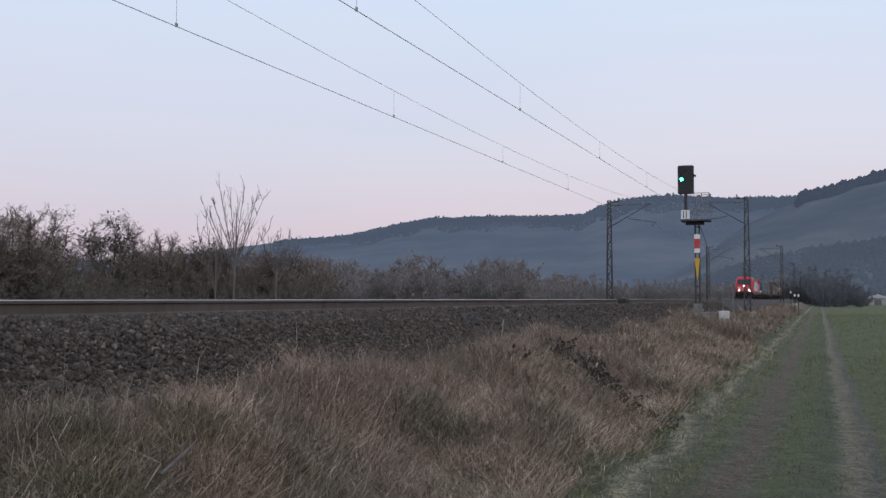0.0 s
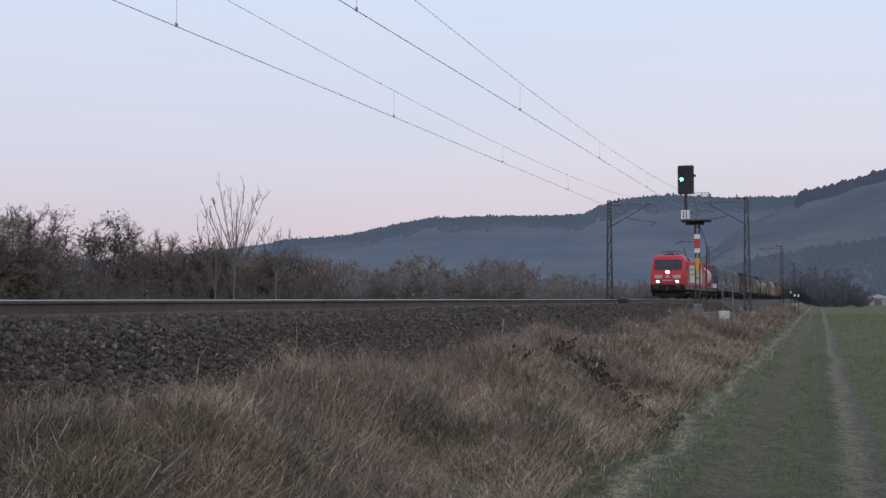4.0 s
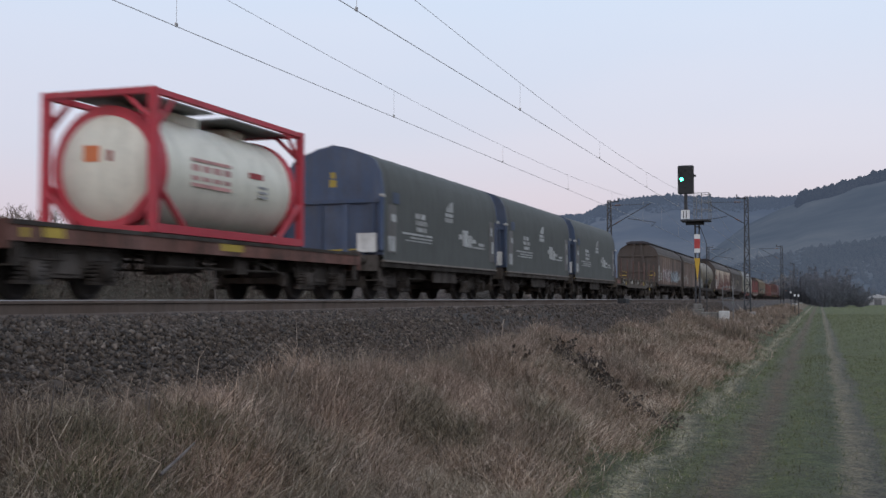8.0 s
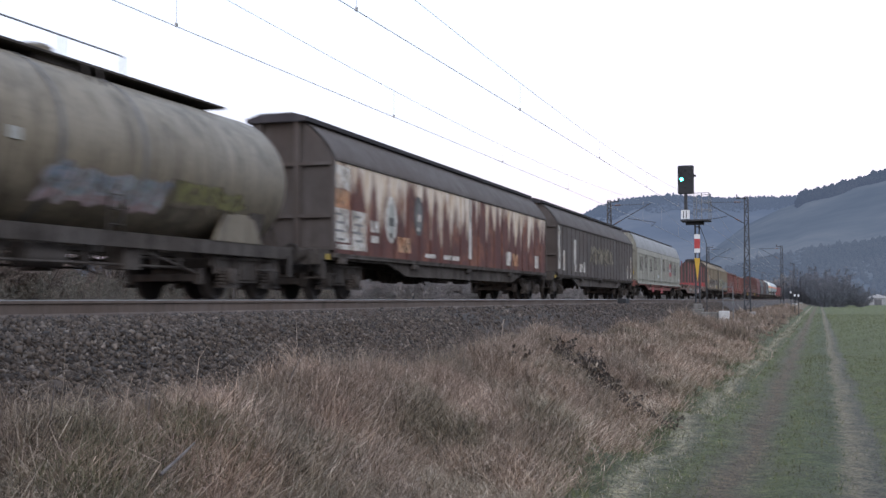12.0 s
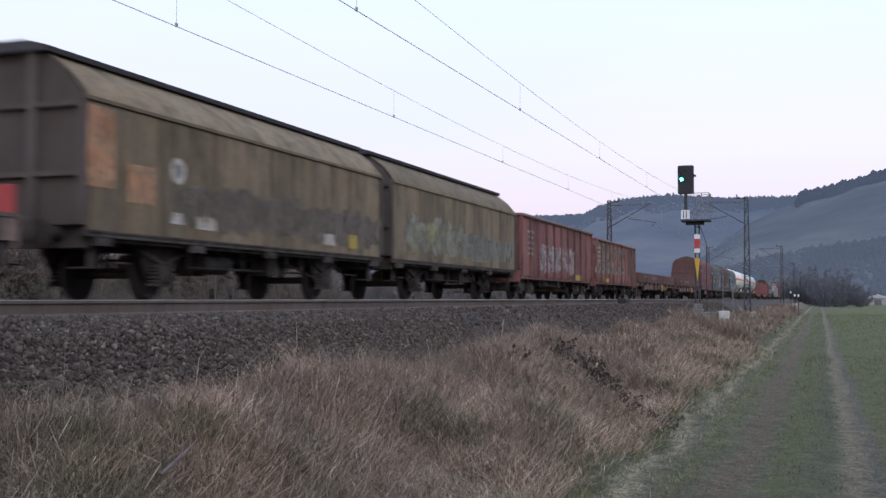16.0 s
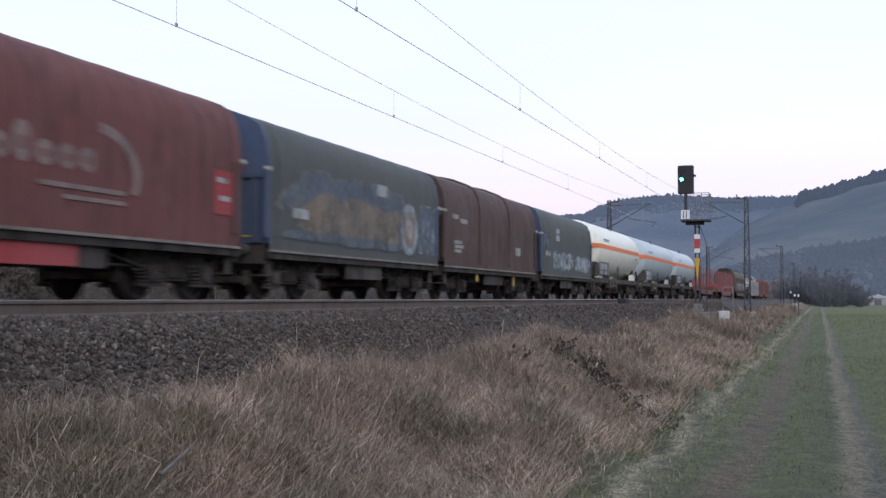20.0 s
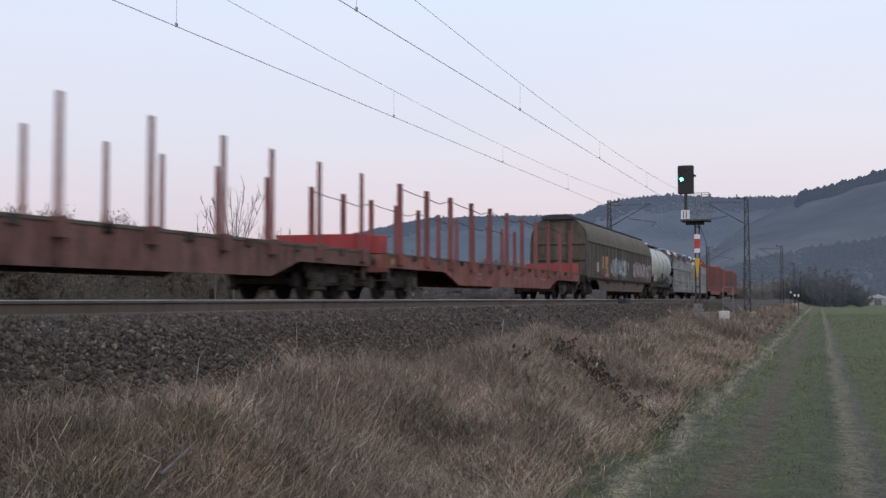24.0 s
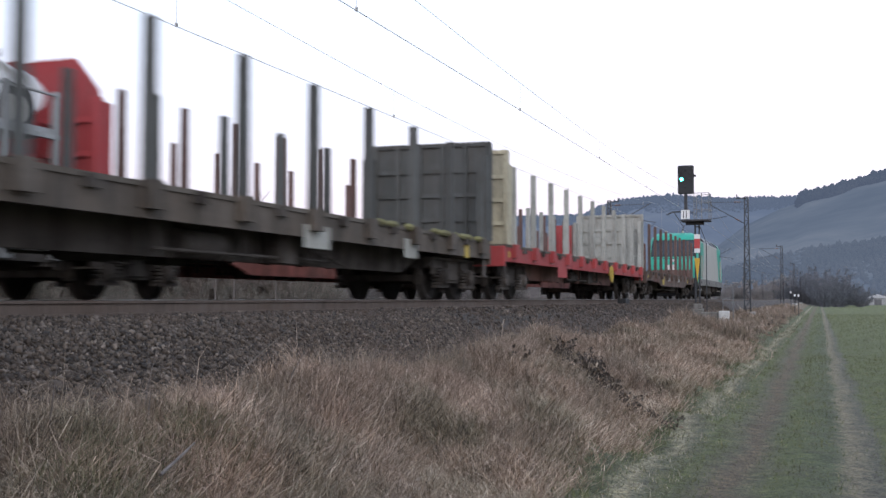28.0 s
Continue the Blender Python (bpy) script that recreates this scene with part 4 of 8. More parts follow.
# ---- signal ----
def build_signal():
    m_black = paint("black_signal_board", (0.014, 0.015, 0.017), 0.7, 0.15)
    m_red, m_white, m_yellow = paint("signal_red", (0.42, 0.03, 0.03), 0.5, 0.15), paint("signal_white", (0.72, 0.72, 0.72), 0.5, 0.15), paint("signal_yellow", (0.55, 0.33, 0.03), 0.5, 0.15)
    m_lens = m_black
    sig = thing("railway_signal", "light signal showing green above a railed platform", "signal")
    sig.location = (-5.12, 51, 0)
    part("foundation", Shape().box(-0.26, 0.24, -0.3, 0.3, -1.4, -0.42).box(-0.18, 0.18, -0.2, 0.2, -0.42, -0.2), m_oldconcrete, sig, bevel=0.03)
    post = Shape()
    for dx in (-0.09, 0.09):
        post.box(dx - 0.03, dx + 0.03, -0.07, 0.07, -0.15, 3.4)
    for k in range(9):
        post.box(-0.12, 0.12, -0.05, 0.05, 0.15 + 0.38 * k, 0.2 + 0.38 * k)
    part("post", post, m_mast, sig)
    board = part("mast_board", Shape().box(-0.125, 0.125, -0.1, -0.085, 2.06, 2.88), m_white, sig, "white-red-white enamel mast board", 0.003)
    part("red_band", Shape().box(-0.123, 0.123, -0.105, -0.1005, 2.25, 2.68), m_red, board)
    part("triangle", Shape().prism([(-0.125, 1.82), (0.125, 1.82), (0.0, 0.78)], -0.1, -0.09), m_yellow, sig, "yellow triangle pointing down")
    deck = Shape().box(-0.68, 0.58, -0.5, 0.55, 3.45, 3.5).box(-0.5, 0.3, -0.08, 0.08, 3.3, 3.45)
    for k in range(9):
        deck.box(-0.68, 0.58, -0.5 + 0.12 * k, -0.48 + 0.12 * k, 3.5, 3.515)
    part("platform", deck, m_mast, sig)
    rail = Shape()
    for x, y in ((-0.08, -0.48), (0.56, -0.48), (0.56, 0.53), (-0.08, 0.53), (0.25, -0.48)):
        rail.tube((x, y, 3.5), (x, y, 4.68), 0.018, 6)
    for z in (3.95, 4.32, 4.68):
        rail.tube((-0.08, -0.48, z), (0.56, -0.48, z), 0.016, 6).tube((0.56, -0.48, z), (0.56, 0.53, z), 0.016, 6).tube((0.56, 0.53, z), (-0.08, 0.53, z), 0.016, 6)
    part("railing", rail, m_steel, sig)
    part("head_post", Shape().box(-0.56, -0.42, -0.06, 0.06, 3.45, 4.8), m_mast, sig)
    plate = part("sign_plate", Shape().box(-0.68, -0.3, -0.2, -0.185, 3.56, 3.96), m_white, sig, "white plate with two dark bars", 0.004)
    for dx in (-0.57, -0.45):
        part("bar", Shape().box(dx - 0.02, dx + 0.02, -0.205, -0.2005, 3.6, 3.92), m_black, plate)
    head = part("signal_head", Shape().box(-0.83, -0.12, -0.1, 0.04, 4.68, 5.97), m_black, sig, "black light board with rounded corners", 0.05)
    part("lamp_box", Shape().box(-0.75, -0.2, 0.04, 0.28, 4.78, 5.88), m_black, head, bevel=0.03)
    part("side_lamp", Shape().tube((-0.12, 0, 5.5), (-0.03, 0, 5.5), 0.05, 8), m_black, head)
    for x, z, mat, name in ((-0.65, 5.34, glow("green_light", (0.05, 1.0, 0.55), 12.0), "green_lamp"), (-0.3, 5.34, m_lens, "lamp"), (-0.65, 5.62, m_lens, "lamp"), (-0.3, 5.62, m_lens, "lamp"), (-0.48, 5.0, m_lens, "lamp"), (-0.48, 5.78, m_lens, "lamp")):
        part(name, Shape().lathe([(0, 0.07), (0.012, 0.07), (0.02, 0.045)], (0, 0, 0), "y", 16), mat, head).matrix_basis = pose(x, -0.1, z, 0, 0, 180)
        if name == "green_lamp":
            part("hood", Shape().prism([(0.115 * math.cos(a), 0.115 * math.sin(a)) for a in [math.pi * i / 8 for i in range(9)]] + [(0.1 * math.cos(a), 0.1 * math.sin(a)) for a in [math.pi * i / 8 for i in range(8, -1, -1)]], -0.09, 0), m_black, head).location = (x, -0.1, z)
    part("cable_pipe", Shape().tube((0.38, 0.1, -0.95), (0.38, 0.1, 2.5), 0.02, 6).tube((0.38, 0.1, 2.5), (0.1, 0.05, 3.3), 0.014, 5), m_mast, sig)
    for x, y, w, d, z0, z1, turn, label in ((-3.9, 49.8, 0.42, 0.5, -1.6, -0.5, 0, "pale weathered concrete post beside the signal"), (-4.5, 50.0, 0.75, 0.4, -1.45, -0.55, 0, "weathered concrete cable chamber beside the signal"), (-5.35, 48.9, 0.75, 0.12, -1.15, -0.6, 12, "weathered concrete kerb slab in the ballast")):
        ob = tagged(new("concrete_slab", Shape().box(-w / 2, w / 2, -d / 2, d / 2, z0, z1).mesh("concrete_slab", m_concrete if w < 0.5 else m_oldconcrete, 0.02)), label, "concrete slab")
        ob.matrix_basis = pose(x, y, 0, 0, 0, turn)
    fence = thing("handrail", "short galvanised handrail beside the signal", "handrail")
    fence.location = (-3.9, 52, 0)
    for dx in (-0.22, 0.22):
        part("post", Shape().tube((dx, 0, -1.7), (dx, 0, 0.55), 0.022, 6), m_steel, fence)
    for z in (0.05, 0.55):
        part("rail", Shape().tube((-0.22, 0, z), (0.22, 0, z), 0.02, 6), m_steel, fence)
    box = thing("track_magnet", "dark metal box fixed beside the rail", "track box")
    box.location = (-7.1, 43, 0)
    part("case", Shape().box(-0.16, 0.16, -0.45, 0.45, -0.22, 0.03), m_black, box, bevel=0.03)
    part("bracket", Shape().box(-0.5, 0.1, -0.08, 0.08, -0.24, -0.18), m_mast, box)
    for x, y, h in ((-16.6, 45.7, 0.26), (-3.0, 150, 0.6), (-2.4, 141, 0.55), (-3.9, 168, 1.1)):
        post = thing("marker_post", "small pale marker post beside the tracks", "marker post", "marker posts")
        post.location = (x, y, 0)
        z = float(ground_z(x))
        part("post", Shape().box(-0.04, 0.04, -0.03, 0.03, z - 0.1, h), m_mast, post)
        w = 0.05 if x < -10 else 0.11
        part("plate", Shape().box(-w, w, -0.05, -0.03, h - 2.4 * w, h), m_oldconcrete if x < -10 else m_white, post)


build_signal()


def small_shed(x, y):
    shed = thing("shed", "low pale shed at the end of the field", "shed")
    shed.location = (x, y, -2.2)
    part("wall", Shape().box(-4, 4, -2.5, 2.5, 0, 2.6), paint("shed_wall", (0.35, 0.35, 0.36), 0.8, 0.3), shed, bevel=0.03)
    part("roof", Shape().prism([(-4.3, 2.6), (4.3, 2.6), (0, 3.9)], -2.8, 2.8), paint("shed_roof", (0.42, 0.42, 0.44), 0.7, 0.3), shed)
    part("door", Shape().box(-1.2, 1.2, -2.56, -2.5, 0, 2.1), paint("shed_door", (0.12, 0.12, 0.13), 0.7, 0.3), shed)


small_shed(*place(2.6, 430))

# ---- rolling stock: paints ----
m_under = paint("underframe_grime", (0.064, 0.054, 0.047), 0.9, 0.75, soil=(0.022, 0.018, 0.015), gloss=0.1, vary=(0.6, 1.35))
m_wheel = paint("wheel_steel", (0.034, 0.029, 0.026), 0.75, 0.5, 0.2, gloss=0.2)
m_black = paint("black_rubber", (0.016, 0.016, 0.017), 0.8, 0.2, gloss=0.15)
m_white = paint("white_lettering", (0.62, 0.62, 0.6), 0.6, 0.25)
m_yellow = paint("yellow_mark", (0.42, 0.3, 0.04), 0.6, 0.3)
m_glass = Mat("dark_window_glass", 0.08)
m_glass.color(m_glass.ramp(m_glass.noise(1.5), [(0.3, (0.012, 0.016, 0.02)), (0.7, (0.03, 0.036, 0.042))]))
m_traffic = paint("traffic_red", (0.52, 0.014, 0.03), 0.35, 0.22, fade=0.1)
m_teal = paint("sea_green", (0.012, 0.31, 0.22), 0.4, 0.25, fade=0.1)
m_silver = paint("silver_grey", (0.36, 0.35, 0.32), 0.4, 0.12, fade=0.15)
m_sill = paint("sill_grey", (0.13, 0.125, 0.12), 0.6, 0.5)
m_roof = paint("roof_grey", (0.115, 0.13, 0.145), 0.5, 0.35)
m_banner = paint("banner_white", (0.74, 0.73, 0.69), 0.5, 0.22, soil=(0.25, 0.24, 0.23))
m_text = paint("banner_dark_bars", (0.25, 0.25, 0.255), 0.6, 0.3, soil=(0.4, 0.4, 0.38))
m_slate = paint("slate_tarpaulin", (0.078, 0.083, 0.078), 0.75, 0.35, soil=(0.075, 0.075, 0.068), fade=0.12)
m_blue = paint("dark_blue_steel", (0.036, 0.06, 0.115), 0.55, 0.35)
m_redtarp = paint("faded_red_tarpaulin", (0.15, 0.048, 0.042), 0.75, 0.6, soil=(0.08, 0.038, 0.032), fade=0.12)
m_redend = paint("dull_red_end_hood", (0.085, 0.03, 0.026), 0.7, 0.5)
m_browntarp = paint("brown_steel_hood", (0.068, 0.034, 0.025), 0.7, 0.6, soil=(0.034, 0.02, 0.015))
m_brown = paint("weathered_brown", (0.148, 0.097, 0.073), 0.75, 0.75, vary=(0.62, 1.3), soil=(0.058, 0.043, 0.034))
m_brown2 = paint("dark_weathered_brown", (0.058, 0.044, 0.038), 0.75, 0.6)
m_sable = paint("dark_umber_wall", (0.066, 0.05, 0.038), 0.8, 0.7, soil=(0.04, 0.03, 0.022), vary=(0.7, 1.3))
m_olive = paint("dirty_olive_beige", (0.185, 0.138, 0.082), 0.8, 0.7, vary=(0.75, 1.22), soil=(0.07, 0.053, 0.034))
m_beige = paint("dirty_light_grey", (0.26, 0.25, 0.205), 0.65, 0.7, soil=(0.13, 0.115, 0.085), vary=(0.8, 1.1))
m_beige_roof = paint("grey_roof_sheet", (0.27, 0.27, 0.265), 0.7, 0.5, soil=(0.15, 0.145, 0.135))
m_redframe = paint("faded_red_frame", (0.23, 0.07, 0.054), 0.7, 0.75, soil=(0.06, 0.03, 0.022))
m_redbright = paint("bright_red_board", (0.31, 0.03, 0.032), 0.6, 0.25)
m_stakered = paint("red_stake", (0.175, 0.046, 0.046), 0.65, 0.35)
m_stakedark = paint("brown_stake", (0.09, 0.042, 0.034), 0.7, 0.4)
m_openred = paint("oxide_red_wagon", (0.23, 0.082, 0.07), 0.7, 0.8, vary=(0.6, 1.2), soil=(0.08, 0.047, 0.036))
m_lowside = paint("rust_brown_drop_side", (0.15, 0.062, 0.046), 0.75, 0.85, soil=(0.045, 0.028, 0.02), vary=(0.75, 1.2))
m_tankgrey = paint("dirty_grey_tank", (0.17, 0.14, 0.095), 0.5, 0.8, soil=(0.062, 0.05, 0.034))
m_tankwhite = paint("dirty_white_tank", (0.5, 0.5, 0.46), 0.45, 0.45, soil=(0.2, 0.18, 0.14))
m_gas = paint("cream_gas_tank", (0.75, 0.73, 0.62), 0.35, 0.22, soil=(0.32, 0.3, 0.24), fade=0.1)
m_gasblue = paint("pale_blue_grey_tank", (0.4, 0.45, 0.46), 0.35, 0.25, soil=(0.25, 0.25, 0.23))
m_orange = paint("orange_band", (0.7, 0.17, 0.035), 0.4, 0.12)
m_tankbox = paint("container_frame_red", (0.45, 0.03, 0.05), 0.5, 0.2)
m_tarpred = paint("bright_red_hood", (0.3, 0.023, 0.026), 0.6, 0.2)
m_wallgrey = paint("grey_end_wall", (0.3, 0.3, 0.27), 0.7, 0.4)
m_walldark = paint("dark_end_wall", (0.052, 0.055, 0.052), 0.7, 0.4, vary=(0.75, 1.2))
m_wallcream = paint("cream_end_wall", (0.42, 0.38, 0.27), 0.7, 0.4)
m_deckgrey = paint("carrier_grey", (0.3, 0.31, 0.31), 0.5, 0.4, 0.2)
m_concrete_wood = paint("worn_plank_deck", (0.09, 0.075, 0.06), 0.9, 0.5)


def rust_panel_mat():
    """Red-brown sheet metal from which pale old paint has flaked in the upper part of each panel."""
    a = Mat("flaked_rusty_panel", 0.75)
    info = a.per_object()
    grain, runs, wash = a.noise(2.2, (1, 1, 0.35), 6), a.noise(7, (1, 1, 0.14), 5), a.noise(1.2, detail=4)
    sep = a.n.new("ShaderNodeSeparateXYZ")
    a.l.new(a.co.outputs["Object"], sep.inputs[0])
    lot = a.math("MULTIPLY", a.math("SUBTRACT", info.outputs["Random"], 0.5), 0.3)
    high = a.math("ADD", a.math("MULTIPLY", a.math("SUBTRACT", sep.outputs[2], 2.35), 0.34), lot)
    edge = a.math("MULTIPLY", a.math("SUBTRACT", a.math("ABSOLUTE", sep.outputs[1]), 0.3), 0.5)
    flake = a.level(a.math("ADD", a.math("ADD", a.math("MULTIPLY", grain, 1.05), high), edge), 0.52, 0.8)
    rust = a.mix(a.ramp(runs, [(0.3, (0.03, 0.012, 0.009)), (0.55, (0.088, 0.026, 0.019)), (0.8, (0.15, 0.06, 0.036))]), (0.22, 0.085, 0.04), a.math("MULTIPLY", a.level(wash, 0.52, 0.7), 0.6))
    base = a.mix(rust, a.mix((0.5, 0.39, 0.28), (0.6, 0.54, 0.46), a.level(runs, 0.4, 0.6)), a.math("MULTIPLY", flake, 0.92))
    return a.color(base).bump(grain, 0.2, 0.01).m


m_flaked = rust_panel_mat()
m_rim = paint("worn_red_rim", (0.2, 0.12, 0.11), 0.6, 0.6, soil=(0.08, 0.05, 0.045))
m_ridge = paint("sooty_ridge_cover", (0.03, 0.026, 0.03), 0.7, 0.4)
m_edge = paint("worn_gutter_edge", (0.2, 0.175, 0.15), 0.7, 0.6)


TRAIN_A, TRAIN_B = [], []


def vehicle(name, label, category, u0, u1, train=TRAIN_A, group="wagons of the long goods train"):
    ob = thing(name, label, category, group)
    train.append((ob, (u0 + u1) / 2, 0.0))
    return ob, u1 - u0


# ---- running gear, built once and shared ----
def wheelset_mesh(r=0.46):
    s = Shape().tube((-1.0, 0, 0), (1.0, 0, 0), 0.08, 10)
    for e in (-1, 1):
        prof = [(e * 0.675, 0.12), (e * 0.675, r + 0.028), (e * 0.705, r + 0.025), (e * 0.72, r), (e * 0.81, r - 0.006), (e * 0.81, r - 0.07), (e * 0.765, r - 0.09), (e * 0.745, 0.2), (e * 0.79, 0.14), (e * 0.79, 0.1)]
        s.lathe(prof, (0, 0, 0), "x", 22)
    return s.mesh("wheelset", m_wheel)


def bogie_meshes(base=0.9):
    """Side frame with its spring nest and lugs, bolster with brake beams, and end beam."""
    prof = [(-base - 0.55, 0.86), (base + 0.55, 0.86), (base + 0.55, 0.68), (base + 0.34, 0.6), (base - 0.34, 0.6), (base - 0.46, 0.34), (-base + 0.46, 0.34), (-base + 0.34, 0.6), (-base - 0.34, 0.6), (-base - 0.55, 0.68)]
    side = Shape().prism(prof, 0.88, 0.99, "x").box(0.99, 1.05, -base - 0.5, base + 0.5, 0.8, 0.86).box(0.99, 1.03, -0.3, 0.3, 0.4, 0.74)
    for y in (-base - 0.42, -base + 0.42, base - 0.42, base + 0.42):
        side.box(0.99, 1.06, y - 0.05, y + 0.05, 0.5, 0.82)
    side.tube((1.04, -base, 0.9), (1.04, base, 0.9), 0.02, 6).tube((1.02, -0.16, 0.84), (1.02, -0.1, 1.02), 0.07, 8).tube((1.02, 0.16, 0.84), (1.02, 0.1, 1.02), 0.07, 8)
    bolster = Shape().box(-0.88, 0.88, -0.32, 0.32, 0.4, 0.84).box(-0.5, 0.5, -base - 0.4, base + 0.4, 0.5, 0.8).tube((0, 0, 0.8), (0, 0, 1.0), 0.3, 12)
    for e in (-1, 1):
        for y in (base - 0.58, base + 0.6):
            bolster.box(-0.86, 0.86, e * y - 0.05, e * y + 0.05, 0.36, 0.5)
            for k in (-1, 1):
                bolster.box(k * 0.76 - 0.06, k * 0.76 + 0.06, e * y - 0.09, e * y + 0.09, 0.3, 0.62)
    beam = Shape().box(-0.88, 0.88, base + 0.42, base + 0.52, 0.62, 0.82).tube((0.7, base + 0.5, 0.7), (0.7, base + 0.62, 0.25), 0.02, 5).mesh("end_beam", m_under, 0.012)
    return side.mesh("side_frame", m_under, 0.01), bolster.mesh("bogie", m_under, 0.012), beam


def axle_box_mesh():
    s = Shape()
    s.box(0.96, 1.12, -0.17, 0.17, 0.3, 0.64).lathe([(1.1, 0.15), (1.17, 0.15), (1.2, 0.08)], (0, 0, 0.46), "x", 12)
    s.box(0.98, 1.1, -0.38, 0.38, 0.24, 0.3)
    for dy in (-0.28, 0.28):
        for k in range(4):      # coils
            s.lathe([(0, 0.055), (0.012, 0.085), (0.042, 0.085), (0.054, 0.055)], (0, 0, 0), "y", 8)
            s.v[-32:] = [(1.04 + x, dy + z, 0.3 + 0.068 * k + y) for x, y, z in s.v[-32:]]
        s.box(0.97, 1.11, dy - 0.1, dy + 0.1, 0.57, 0.62)
    return s.mesh("axle_box", m_under)


WHEEL, WHEEL_L = wheelset_mesh(), wheelset_mesh(0.6)
BOGIE, BOGIE_L, AXLEBOX = bogie_meshes(), bogie_meshes(1.3), axle_box_mesh()
BUFFER = Shape().lathe([(0, 0.12), (0.3, 0.12), (0.3, 0.085), (0.56, 0.085), (0.56, 0.22), (0.6, 0.24), (0.62, 0.2)], (0, 0, 0), "y", 14).mesh("buffer", m_under)
COUPLING = Shape().tube((0, 0.05, 0), (0, 0.42, -0.02), 0.05, 8).box(-0.05, 0.05, 0.3, 0.5, -0.12, 0.08).tube((0, 0.45, -0.05), (0, 0.62, -0.3), 0.035, 6).mesh("coupling", m_under)


def bogie(ob, y, axles=(-0.9, 0.9), frame_mesh=None, wheel=None, radius=0.46):
    side, bolster, beam = frame_mesh or BOGIE
    b = part("bogie", bolster, None, ob)
    b.location.y = y
    for e in (0, 180):
        part("side_frame", side, None, b).matrix_basis = pose(0, 0, 0, 0, 0, e)
        part("end_beam", beam, None, b).matrix_basis = pose(0, 0, 0, 0, 0, e)
    made = []
    for a in axles:
        w = part("wheelset", wheel or WHEEL, None, b)
        w.location = (0, a, radius)
        made.append(w)
        for e in (0, 180):
            x = part("axle_box", AXLEBOX, None, b)
            x.matrix_basis = pose(0, a, radius - 0.46, 0, 0, e)
    return made


BOGIE_3 = bogie_meshes(1.7)


def ends(ob, length, half=0.88):
    """Buffers and couplings on both ends."""
    for e in (-1, 1):
        y = e * (length / 2 - 0.62)
        for dx in (-half, half):
            part("buffer", BUFFER, None, ob).matrix_basis = pose(dx, y, 1.05, 0, 0, 0 if e > 0 else 180)
        part("coupling", COUPLING, None, ob).matrix_basis = pose(0, y, 1.03, 0, 0, 0 if e > 0 else 180)


